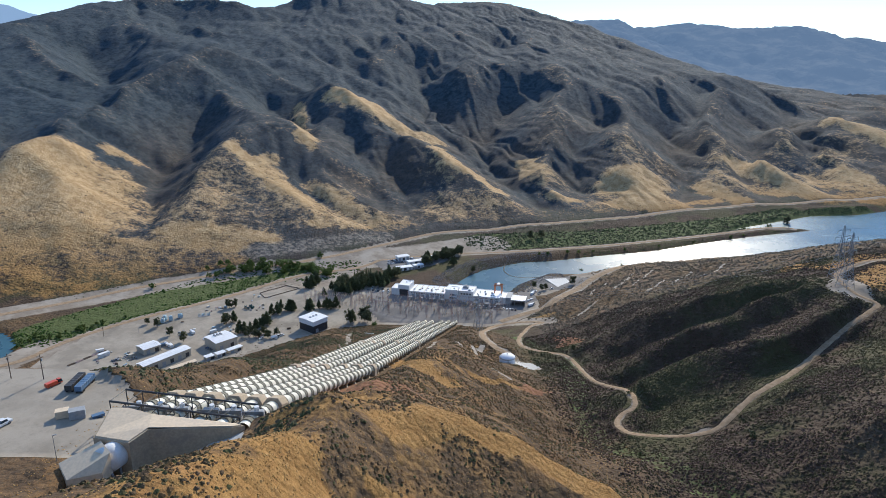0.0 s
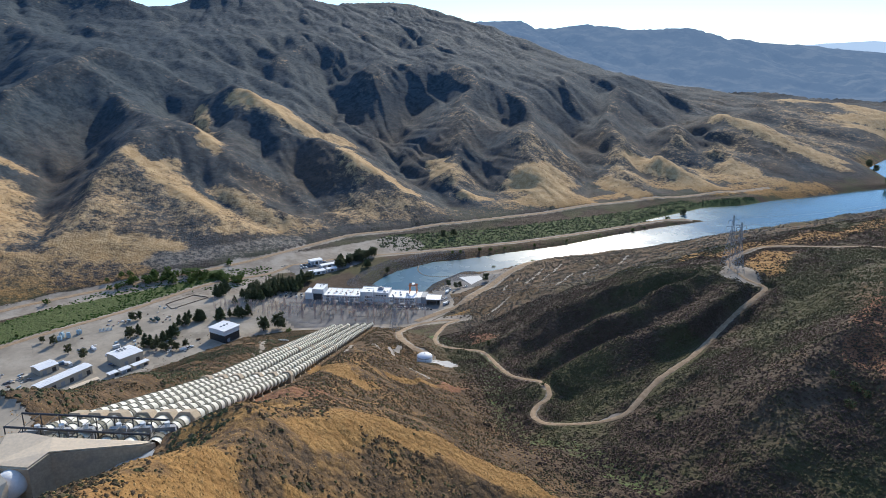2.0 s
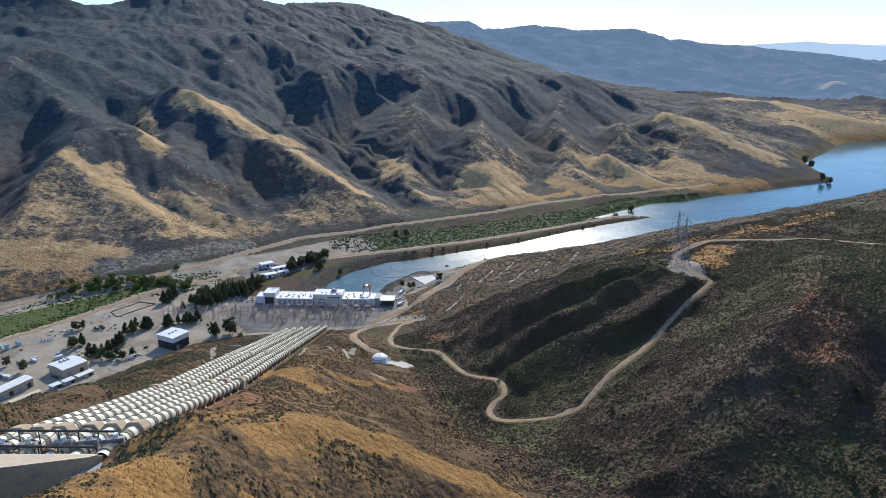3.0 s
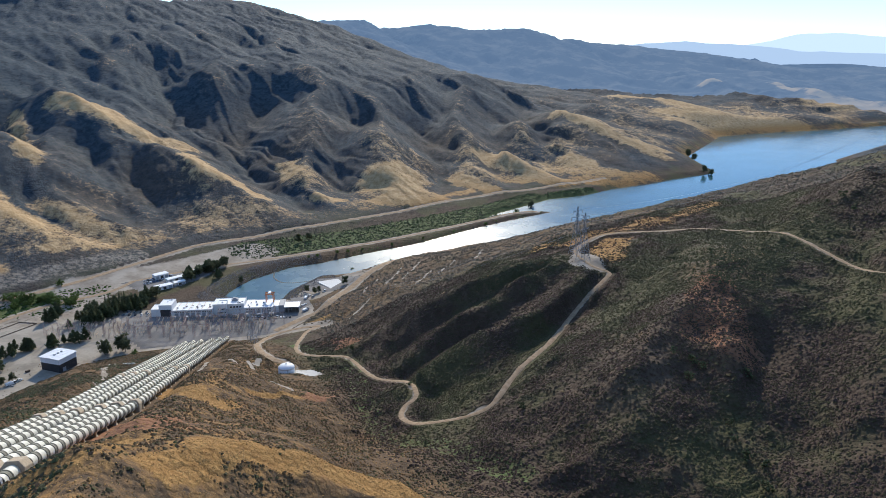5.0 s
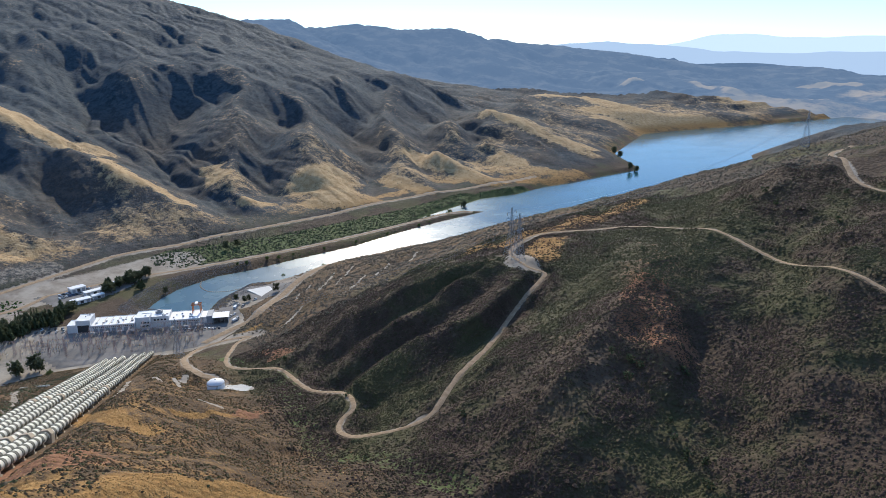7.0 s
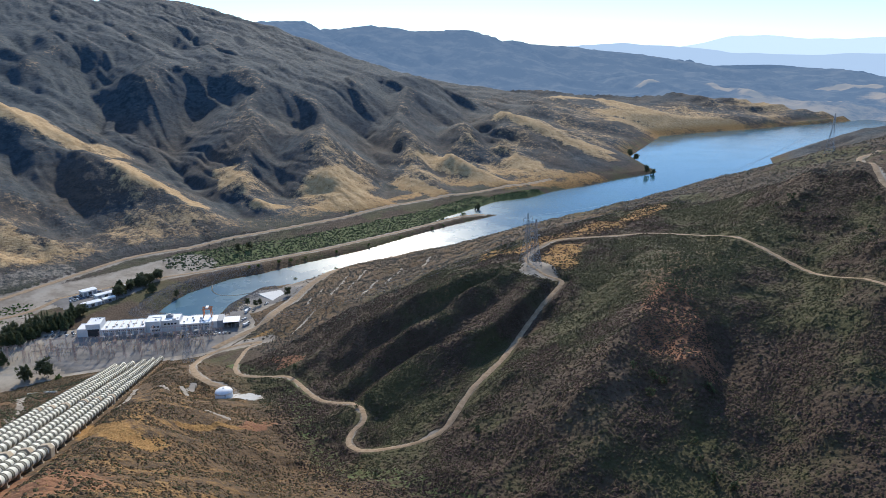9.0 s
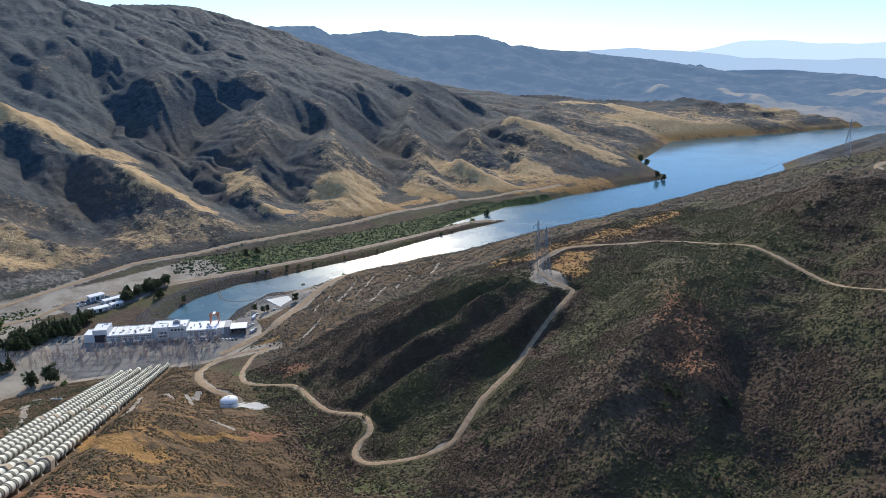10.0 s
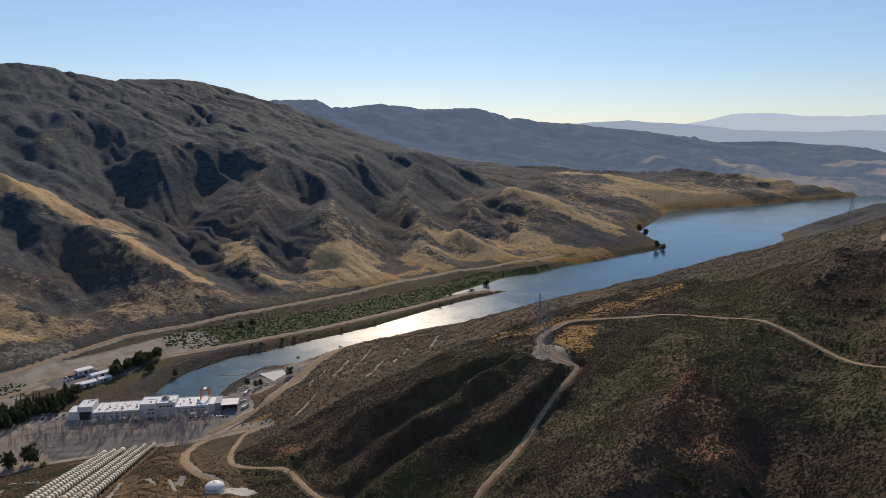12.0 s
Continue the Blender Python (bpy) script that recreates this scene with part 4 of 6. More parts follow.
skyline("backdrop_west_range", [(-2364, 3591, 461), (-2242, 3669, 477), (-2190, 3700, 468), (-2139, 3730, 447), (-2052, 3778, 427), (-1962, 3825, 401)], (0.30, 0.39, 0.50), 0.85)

tagged(from_arrays("water", np.array([(-120, 640, 0), (3900, 640, 0), (3900, 2300, 0), (-120, 2300, 0)], float), np.array([[0, 1, 2, 3]]), WATER, False), "calm blue reservoir with a sunlit glitter path", "water", kind="structure")


def ribbon(name, course, width, material, label, lift=0.1):
    d = np.gradient(course[:, :2], axis=0)
    side = np.column_stack([-d[:, 1], d[:, 0]]) / np.maximum(np.hypot(d[:, 0], d[:, 1]), 1e-6)[:, None]
    rows = []
    for k, f in enumerate((-0.5, -0.3, -0.1, 0.1, 0.3, 0.5)):
        wob = 0.35 * rough(course[:, 0], course[:, 1], 6, 80 + k) if k in (0, 5) else 0
        xy = course[:, :2] + side * (f * width + wob)[:, None] if k in (0, 5) else course[:, :2] + side * f * width
        z = np.maximum(ground(xy[:, 0], xy[:, 1]), course[:, 2] - 0.3) + lift + (0.05 if k in (2, 3) else 0.0) - (0.12 if k in (0, 5) else 0)
        rows.append(np.column_stack([xy, z]))
    co = np.concatenate(rows)
    return tagged(from_arrays(name, co, quads(6, len(course)), material), label, "road", kind="structure")


for road_name, (road_width, course) in COURSES.items():
    ribbon("road_" + road_name, course, road_width, DIRT, "unpaved pale dirt road across the slopes" if "track" in road_name else "graded dirt road along the valley floor", 0.22 if "track" in road_name else 0.3)


# ---------------------------------------------------------------- brush
def tuft_shapes(count, seed):
    """Low spreading plants with a ragged rim and an off-centre top."""
    rng = np.random.default_rng(seed)
    a = np.arange(6) * np.pi / 3
    tri = np.array([[k, (k + 1) % 6, 6] for k in range(6)])
    shapes = []
    for k in range(count):
        r = rng.uniform(0.65, 1.25, 6)
        rim = np.column_stack([r * np.cos(a), r * np.sin(a), rng.uniform(-0.12, 0.22, 6)])
        shapes.append(np.vstack([rim, [rng.uniform(-0.3, 0.3), rng.uniform(-0.3, 0.3), rng.uniform(0.56, 0.92)]]))
    return shapes, tri


def brush(name, places, sizes, material, label, seed):
    shapes, tri = tuft_shapes(24, seed)
    rng = np.random.default_rng(seed)
    turn = rng.uniform(0, 2 * np.pi, len(places))
    pick = rng.integers(0, len(shapes), len(places))
    s = np.array(shapes)[pick]
    c, d = np.cos(turn)[:, None], np.sin(turn)[:, None]
    x = (s[:, :, 0] * c - s[:, :, 1] * d) * sizes[:, None] + places[:, 0:1]
    y = (s[:, :, 0] * d + s[:, :, 1] * c) * sizes[:, None] + places[:, 1:2]
    z = s[:, :, 2] * sizes[:, None] * 0.95 + places[:, 2:3]
    co = np.stack([x, y, z], -1).reshape(-1, 3)
    f = (tri[None] + (np.arange(len(places)) * s.shape[1])[:, None, None]).reshape(-1, 3)
    return tagged(from_arrays(name, co, f, material, False), label, "shrubs", kind="stuff")


def strewn(count, box, seed, want):
    """Places in a stretch of the plan, thinned by want(x, y)."""
    rng = np.random.default_rng(seed)
    x, y = rng.uniform(box[0], box[1], count), rng.uniform(box[2], box[3], count)
    go = rng.uniform(0, 1, count) < want(x, y)
    x, y = x[go], y[go]
    return np.column_stack([x, y, ground(x, y)])


def off_roads(x, y):
    clear = np.ones(x.shape)
    for width, course in COURSES.values():
        clear *= 1 - (patch(x, y, [tuple(p[:2]) for p in course[::4]], width + 2.4) > 0.65)
    return clear


def in_pipe_bed(x, y):
    return (np.abs(x - pipe_middle(y)) < 22) & (y > 140) & (y < 605)


def scrub_density(x, y):
    grass, green, bare = covers(x, y)
    d = 0.3 + 0.7 * smooth(-0.5, 0.35, rough(x, y, 16, 91) + 0.6 * rough(x, y, 6, 92) + 0.3)
    d = d * (1 - 0.72 * smooth(0.45, 0.95, grass)) * (1 - 0.95 * smooth(0.5, 0.85, bare))
    return d * off_roads(x, y) * ~in_pipe_bed(x, y)


def clumped(x, y):
    """Brush that stands in groups with open grass between them."""
    grass, green, bare = covers(x, y)
    g = smooth(0.0, 0.4, rough(x, y, 13, 98) + 0.7 * rough(x, y, 5, 99) + 0.55 - 1.45 * smooth(0.3, 0.8, grass))
    return g * off_roads(x, y) * ~in_pipe_bed(x, y) * (1 - 0.95 * smooth(0.5, 0.85, bare))


def eastern(x, y):
    return smooth(-30, 20, x - 75 + 0.15 * (y - 300))


east = strewn(200000, (60, 420, 105, 500), 5, lambda x, y: scrub_density(x, y) * eastern(x, y))
rng = np.random.default_rng(8)
brush("chaparral", east, rng.uniform(0.38, 0.80, len(east)) * (1 + 0.9 * (rng.uniform(0, 1, len(east)) > 0.96)), CHAPARRAL, "grey-green chaparral shrubs covering the dark hillside", 8)
flank = strewn(76000, (80, 1150, 300, 980), 12, lambda x, y: scrub_density(x, y) * ~inside(LAKE, x, y) * (near_line(LAKE, x, y) > 8) * smooth(6, 12, ground(x, y)) * ((y > 480) | (x > 410)))
brush("flank_scrub", flank, rng.uniform(0.7, 1.5, len(flank)), FLANK, "low grey scrub on the slope above the lake", 13)
west = strewn(170000, (-200, 95, 50, 600), 6, lambda x, y: clumped(x, y) * (1 - (x < -90) * (y < 204)) * (1 - eastern(x, y)))
brush("dry_brush", west, 0.22 + 0.58 * rng.uniform(0, 1, len(west)) ** 2 + 0.4 * (rng.uniform(0, 1, len(west)) > 0.98), DRYBRUSH, "brown dry brush scattered over the straw-coloured spur", 9)
tufts = strewn(105000, (-100, 80, 50, 360), 10, lambda x, y: (0.22 + 0.78 * smooth(0.25, 0.75, covers(x, y)[0])) * (1 - eastern(x, y)) * ~in_pipe_bed(x, y) * off_roads(x, y))
brush("straw_grass", tufts, rng.uniform(0.10, 0.34, len(tufts)), TUFTS, "tufts of golden dry grass on the spur", 11)


def pipe_banks(x, y):
    """Olive scrub on the banks beside the pipes and round the apron."""
    edge = 1 - smooth(4, 9, near_line([(-76, 126), (-60, 132), (-49, 140), (-42, 152), (-38, 168), (-33, 190)], x, y) + 3 * rough(x, y, 6, 66))
    west_bank = (x < pipe_middle(y) - 21) * (y > 195) * smooth(-0.35, 0.3, rough(x, y, 24, 67) + 0.5 * rough(x, y, 8, 68) + 0.15)
    rim = 1 - smooth(3, 9, near_line([(-258, 170), (-190, 198), (-142, 205), (-118, 206)], x, y) + 3 * rough(x, y, 7, 65))
    return np.maximum(np.maximum(edge, rim), 0.85 * west_bank) * ~inside(UPPER_YARD, x, y) * ~inside(LOWER_YARD, x, y) * ~in_pipe_bed(x, y)


banks = strewn(90000, (-260, -15, 110, 560), 28, pipe_banks)
brush("bank_scrub", banks, 0.35 + 0.8 * rng.uniform(0, 1, len(banks)) ** 2, HEDGE, "olive green scrub on the banks beside the pipes", 29)

# ---------------------------------------------------------------- making things
WHITE = plain("white_paint", (0.74, 0.74, 0.72), 0.55, vary=0.12, grain=2.0, stain=0.15)
ROOFING = plain("white_roofing", (0.80, 0.80, 0.80), 0.6, vary=0.10, grain=0.8, stain=0.18, dirt=(0.5, 0.49, 0.47))
CONCRETE = plain("concrete", (0.46, 0.365, 0.245), 0.88, vary=0.26, grain=1.6, stain=0.7, dirt=(0.24, 0.205, 0.165))
PALE_CONCRETE = plain("pale_concrete", (0.70, 0.565, 0.395), 0.88, vary=0.16, grain=1.2, stain=0.3, dirt=(0.42, 0.385, 0.34))
STEEL = plain("galvanised_steel", (0.36, 0.37, 0.38), 0.5, metal=0.6, vary=0.25, grain=4, stain=0.3)
RUSTY = plain("red_primed_steel", (0.46, 0.34, 0.30), 0.7, vary=0.3, grain=4, stain=0.4)
DARK = plain("dark_steel", (0.055, 0.057, 0.062), 0.6, metal=0.3, vary=0.3, grain=4, stain=0.3)
SHELL = plain("pipe_paint", (0.71, 0.675, 0.55), 0.5, vary=0.14, grain=1.4, stain=0.3, dirt=(0.46, 0.44, 0.36))
BAND = plain("weathered_band", (0.20, 0.188, 0.135), 0.8, vary=0.35, grain=3, stain=0.4)
BEIGE = plain("beige_cladding", (0.50, 0.44, 0.34), 0.7, vary=0.15, grain=1.5, stain=0.25)
GREY = plain("grey_cladding", (0.34, 0.35, 0.36), 0.7, vary=0.2, grain=1.5, stain=0.25)
TIMBER = plain("weathered_timber", (0.16, 0.115, 0.078), 0.85, vary=0.35, grain=5, stain=0.3)
ORANGE = plain("orange_paint", (0.62, 0.22, 0.07), 0.55, vary=0.2, grain=3, stain=0.3)
RED = plain("red_orange_paint", (0.60, 0.085, 0.03), 0.45, vary=0.2, grain=3, stain=0.2)
BLUE = plain("blue_paint", (0.10, 0.17, 0.27), 0.5, vary=0.2, grain=3, stain=0.25)
PALE_BLUE = plain("pale_blue_paint", (0.42, 0.55, 0.62), 0.5, vary=0.2, grain=3, stain=0.25)
TEAL = plain("dark_teal_paint", (0.04, 0.10, 0.10), 0.5, vary=0.2, grain=3, stain=0.25)
CAR_WHITE = plain("car_white", (0.72, 0.72, 0.71), 0.3, vary=0.05, stain=0.08)
CAR_GREY = plain("car_grey", (0.20, 0.21, 0.22), 0.3, metal=0.4, vary=0.05, stain=0.08)
CAR_DARK = plain("car_black", (0.025, 0.026, 0.03), 0.3, vary=0.05, stain=0.08)
CAR_BLUE = plain("car_blue", (0.04, 0.09, 0.20), 0.3, vary=0.05, stain=0.08)
RUBBER = plain("rubber", (0.02, 0.02, 0.02), 0.9)
ASPHALT = gravel("asphalt", (0.245, 0.225, 0.205), (0.17, 0.158, 0.145))
RIPRAP = plain("riprap_stone", (0.20, 0.18, 0.165), 0.9, vary=0.5, grain=0.6, stain=0.3)
BARK = plain("bark", (0.10, 0.075, 0.052), 0.95, vary=0.4, grain=6)
g_ = Nodes("window_glass")
g_.set(Base_Color=(0.03, 0.04, 0.05), Roughness=0.08, Metallic=0.0, Specular_IOR_Level=0.8)
GLASS = g_.m


def leaf_material(name, light, dark):
    n = Nodes(name)
    body = n.mix(n.step(n.noise(0.9, 4, 0.7), 0.35, 0.7), dark, light)
    body = n.mix(n.math("MULTIPLY", n.each(), 0.5), body, tuple(0.6 * (a + b) / 2 for a, b in zip(light, dark)))
    n.set(Base_Color=body, Roughness=0.85, Specular_IOR_Level=0.2).bump(n.noise(4, 3, 0.7), 0.8, 0.2)
    n.thin(body, 0.4)
    return n.m


PINE = leaf_material("pine_leaves", (0.135, 0.160, 0.078), (0.066, 0.084, 0.042))
GUM = leaf_material("olive_leaves", (0.165, 0.175, 0.092), (0.085, 0.096, 0.050))
WILLOW = leaf_material("fresh_leaves", (0.175, 0.235, 0.062), (0.095, 0.135, 0.036))


def part(name, bm, material, parent=None, label="", smooth_=False):
    me = bpy.data.meshes.new(name)
    bmesh.ops.recalc_face_normals(bm, faces=bm.faces)
    if smooth_:
        for f in bm.faces:
            f.smooth = True
    bm.to_mesh(me)
    bm.free()
    me.materials.append(material)
    ob = new(name, me)
    ob.parent = parent
    return tagged(ob, label)


def thing(name, m, label, category, group=""):
    ob = new(name)
    ob.empty_display_size = 0.5
    ob.matrix_world = m
    return tagged(ob, label, category, group)


def box(bm, x0, x1, y0, y1, z0, z1, bevel=0.0):
    made = bmesh.ops.create_cube(bm, size=1)["verts"]
    for v in made:
        v.co = Vector(((x0, x1)[v.co.x > 0], (y0, y1)[v.co.y > 0], (z0, z1)[v.co.z > 0]))
    if bevel:
        edges = {e for v in made for e in v.link_edges}
        bmesh.ops.bevel(bm, geom=list(edges), offset=bevel, segments=1, affect="EDGES")
    return bm


def a_box(*size, bevel=0.0):
    return box(bmesh.new(), *size, bevel=bevel)


def rod(bm, a, b, r, sides=4, r2=None):
    a, b = Vector(a), Vector(b)
    m = Matrix.Translation((a + b) / 2) @ (b - a).to_track_quat("Z", "Y").to_matrix().to_4x4()
    bmesh.ops.create_cone(bm, cap_ends=True, segments=sides, radius1=r, radius2=r if r2 is None else r2, depth=(b - a).length, matrix=m)
    return bm


def prism(poly, lows, tops):
    """An upright block on a plan outline, with the height of its foot and top at each corner."""
    bm = bmesh.new()
    n = len(poly)
    lows = lows if hasattr(lows, "__len__") else [lows] * n
    tops = tops if hasattr(tops, "__len__") else [tops] * n
    a = [bm.verts.new((*p, z)) for p, z in zip(poly, lows)]
    b = [bm.verts.new((*p, z)) for p, z in zip(poly, tops)]
    bm.faces.new(a[::-1]), bm.faces.new(b)
    for k in range(n):
        bm.faces.new((a[k], a[(k + 1) % n], b[(k + 1) % n], b[k]))
    return bm


def at_ground(x, y, turn=0.0, sink=0.0):
    return pose(x, y, float(ground(np.array([x]), np.array([y]))[0]) - sink, 0, 0, turn)


def lathe(profile, sides=16, cap=True):
    """A turned shape about z from (radius, height) rows."""
    bm = bmesh.new()
    rings = [[bm.verts.new((r * math.cos(2 * math.pi * k / sides), r * math.sin(2 * math.pi * k / sides), z)) for k in range(sides)] for r, z in profile]
    for lo, hi in zip(rings, rings[1:]):
        for k in range(sides):
            bm.faces.new((lo[k], lo[(k + 1) % sides], hi[(k + 1) % sides], hi[k]))
    if cap:
        bm.faces.new(rings[0][::-1]), bm.faces.new(rings[-1])
    return bm


# ---------------------------------------------------------------- penstocks
OFFSETS = (-17.4, -10.9, -4.4, 4.4, 10.9, 17.4)


def pipe_point(offset, y):
    return Vector((float(pipe_middle(y)) + offset, y, float(pipe_axis(y))))


ring_bm = lathe([(1.96, -1.1), (2.14, -1.1), (2.14, -0.75), (2.02, -0.7), (2.02, 0.7), (2.14, 0.75), (2.14, 1.1), (1.96, 1.1)], 16, False)
RING = bpy.data.meshes.new("support_ring")
ring_bm.to_mesh(RING)
ring_bm.free()
RING.materials.append(BAND)
for f in RING.polygons:
    f.use_smooth = False
leg_bm = box(box(box(bmesh.new(), -1.9, -1.2, -0.4, 0.4, -3.1, -0.9), 1.2, 1.9, -0.4, 0.4, -3.1, -0.9), -2.2, 2.2, -0.7, 0.7, -3.2, -2.5)
SADDLE = bpy.data.meshes.new("saddle")
leg_bm.to_mesh(SADDLE)
leg_bm.free()
SADDLE.materials.append(CONCRETE)


def anchor_block():
    """A chamfered concrete block that grips the pipe."""
    bm = bmesh.new()
    outline = [(-2.9, -3.3), (2.9, -3.3), (2.9, 0.9), (1.5, 2.7), (-1.5, 2.7), (-2.9, 0.9)]
    a = [bm.verts.new((x, -2.6, z)) for x, z in outline]
    b = [bm.verts.new((x, 2.6, z)) for x, z in outline]
    bm.faces.new(a), bm.faces.new(b[::-1])
    for k in range(6):
        bm.faces.new((a[k], b[k], b[(k + 1) % 6], a[(k + 1) % 6]))
    bmesh.ops.bevel(bm, geom=list(bm.edges), offset=0.12, segments=1, affect="EDGES")
    return bm


BLOCK = None
for number, offset in enumerate(OFFSETS):
    top_y = 160 - 0.146 * offset
    root = thing("penstock", Matrix.Translation(pipe_point(offset, 593)), "long white steel penstock with dark support rings, sloping downhill", "pipeline", "penstocks down to the powerhouse")
    stations = [y for y in np.linspace(top_y, 594, 60)]
    bm, last = bmesh.new(), None
    for y in stations:
        c = pipe_point(offset, y)
        d = (pipe_point(offset, y + 1) - pipe_point(offset, y - 1)).normalized()
        side = d.cross(Vector((0, 0, 1))).normalized()
        up = side.cross(d)
        ring = [bm.verts.new(c + 1.95 * (math.cos(a) * side + math.sin(a) * up)) for a in np.linspace(0, 2 * math.pi, 20, endpoint=False)]
        if last:
            for k in range(20):
                bm.faces.new((last[k], last[(k + 1) % 20], ring[(k + 1) % 20], ring[k]))
        last = ring
    bm.faces.new(last)
    shell = part("pipe_shell", bm, SHELL, None, "", True)
    shell.parent, shell.matrix_parent_inverse = root, root.matrix_world.inverted()
    blocks = [184 - 0.3 * offset, 286, 398]
    y, k = top_y + 3, 0
    while y < 592:
        if min(abs(y - b) for b in blocks) > 3.2:
            c = pipe_point(offset, y)
            d = (pipe_point(offset, y + 1) - pipe_point(offset, y - 1)).normalized()
            ring = new("support_ring", RING)
            ring.parent, ring.matrix_parent_inverse = root, root.matrix_world.inverted()
            ring.matrix_basis = Matrix.Translation(c) @ d.to_track_quat("Z", "Y").to_matrix().to_4x4()
            if k % 2 == 0:
                foot = new("saddle", SADDLE)
                foot.parent, foot.matrix_parent_inverse = root, root.matrix_world.inverted()
                foot.matrix_basis = Matrix.Translation(c) @ pose(0, 0, 0, 0, 0, -8.3)
            k += 1
        y += 5.5
    for y, size in zip(blocks, (1.0, 0.92, 0.82)):
        c = pipe_point(offset, y)
        d = (pipe_point(offset, y + 1) - pipe_point(offset, y - 1)).normalized()
        if BLOCK is None:
            grip = part("anchor_block", anchor_block(), CONCRETE)
            BLOCK = grip.data
        else:
            grip = new("anchor_block", BLOCK)
        grip.parent, grip.matrix_parent_inverse = root, root.matrix_world.inverted()
        grip.matrix_basis = Matrix.Translation(c) @ pose(0, 0, 0, math.degrees(math.asin(d.z)), 0, -8.3) @ Matrix.Scale(size, 4)

# the concrete manifold where the tunnel pipe divides
manifold = thing("manifold_block", pose(-76, 150, 157), "large angular concrete manifold block with a wide white inlet pipe", "concrete structure")
inv = manifold.matrix_world.inverted()


def local(ob, root=None):
    ob.parent, ob.matrix_parent_inverse = manifold if root is None else root, (manifold if root is None else root).matrix_world.inverted()
    return ob


local(part("manifold_body", prism([(-87, 160.4), (-86.5, 149.5), (-76.5, 147), (-73.5, 151.8), (-54, 154.8), (-51, 156.4), (-53.5, 157.6), (-75, 158.6), (-82, 160.6)], 150, [166.0, 164, 164, 165, 163.6, 163.2, 163.2, 165.3, 166]), CONCRETE))
local(part("manifold_roof", prism([(-86.6, 160.0), (-86.0, 149.9), (-76.8, 147.6), (-73.8, 152.2), (-54, 155.2), (-51.8, 156.4), (-53.8, 157.2), (-75.3, 158.2), (-82.2, 160.2)], [166.0, 164, 164, 165, 163.6, 163.2, 163.2, 165.3, 166], [166.3, 164.3, 164.3, 165.3, 163.9, 163.5, 163.5, 165.6, 166.3]), PALE_CONCRETE, None, "pale weathered concrete slab"))
bm = bmesh.new()
rod(bm, (-79.8, 149.5, 160.6), (-82.6, 144.9, 159.9), 3.4, 28)
local(part("inlet_pipe", bm, WHITE, None, "wide white steel inlet pipe", True))
local(part("inlet_block", prism([(-93.0, 144.6), (-88, 138.6), (-80.4, 140.4), (-79.6, 143.6), (-84.3, 148.8)], 150, [160.0, 159.4, 160.2, 163.6, 163.6]), PALE_CONCRETE, None, "pale concrete thrust block"))
bm = bmesh.new()
for y in (142.8, 146.5):
    rod(bm, (-79.0, y + 0.4, 152), (-79.4, y, 158.2), 0.35, 6)
local(part("inlet_support", bm, STEEL))

# the steel valve gantry behind it
gantry = thing("valve_gantry", pose(-68, 158, 158), "dark steel pipe gantry over the valve machinery", "steel frame")
for name, a, b in (("front_rail", (-90.0, 166.0, 165.0), (-53.5, 160.5, 163.2)), ("rear_rail", (-89.0, 173.5, 164.6), (-50.5, 168.0, 162.8))):
    local(part(name, rod(bmesh.new(), a, b, 0.30, 8), DARK), gantry)
for k in range(9):
    f = k / 8
    a = Vector((-90.0, 166.0, 165.0)).lerp(Vector((-53.5, 160.5, 163.2)), f)
    b = Vector((-89.0, 173.5, 164.6)).lerp(Vector((-50.5, 168.0, 162.8)), f)
    bm = rod(bmesh.new(), a, (a.x, a.y, 158), 0.16, 4)
    local(part("post", bm, DARK), gantry)
    local(part("post", rod(bmesh.new(), b, (b.x, b.y, 152), 0.16, 4), DARK), gantry)
    local(part("cross_beam", rod(bmesh.new(), a, b, 0.13, 4), DARK), gantry)
    if k < 8:
        a2 = Vector((-90.0, 166.0, 165.0)).lerp(Vector((-53.5, 160.5, 163.2)), f + 0.125)
        local(part("brace", rod(bmesh.new(), (a.x, a.y, 159.5), a2, 0.09, 4), DARK), gantry)
for offset in OFFSETS:
    c = pipe_point(offset, 168 - 0.146 * offset)
    valve = thing("penstock_valve", Matrix.Translation(c), "grey valve housing with white actuator on the pipe", "valve", "valves at the pipe heads")
    part("housing", box(bmesh.new(), -2.3, 2.3, -1.3, 1.3, -2.6, 2.3, 0.35), GREY, valve)
    part("actuator", rod(bmesh.new(), (0.4, 0, 2.2), (0.4, 0, 3.6), 0.7, 10), WHITE, valve)
    part("platform", box(box(bmesh.new(), -2.9, 2.9, -2.4, -1.4, 2.2, 2.4), -2.9, 2.9, -2.45, -2.35, 2.4, 3.4), STEEL, valve)
    part("flange", lathe([(2.0, 1.7), (2.5, 1.7), (2.5, 2.1), (2.0, 2.1)], 16, False), DARK, valve).matrix_basis = pose(0, 0, 0, -90, 0, 0)

# a short side pipe on the slope
side_pipe = thing("drain_pipe", pose(-68, 531, 30), "short pale ribbed drain pipe on the slope", "pipe")
a, b = Vector((-77, 541, 0)), Vector((-57, 519, 0))
a.z, b.z = float(ground(np.array([a.x]), np.array([a.y]))[0]) + 0.9, float(ground(np.array([b.x]), np.array([b.y]))[0]) + 0.9
local(part("pipe_shell", rod(bmesh.new(), a, b, 0.9, 12), SHELL, None, "", True), side_pipe)
for k in range(7):
    c = a.lerp(b, (k + 0.5) / 7)
    local(part("rib", rod(bmesh.new(), c - (b - a).normalized() * 0.3, c + (b - a).normalized() * 0.3, 1.02, 12), BAND), side_pipe)

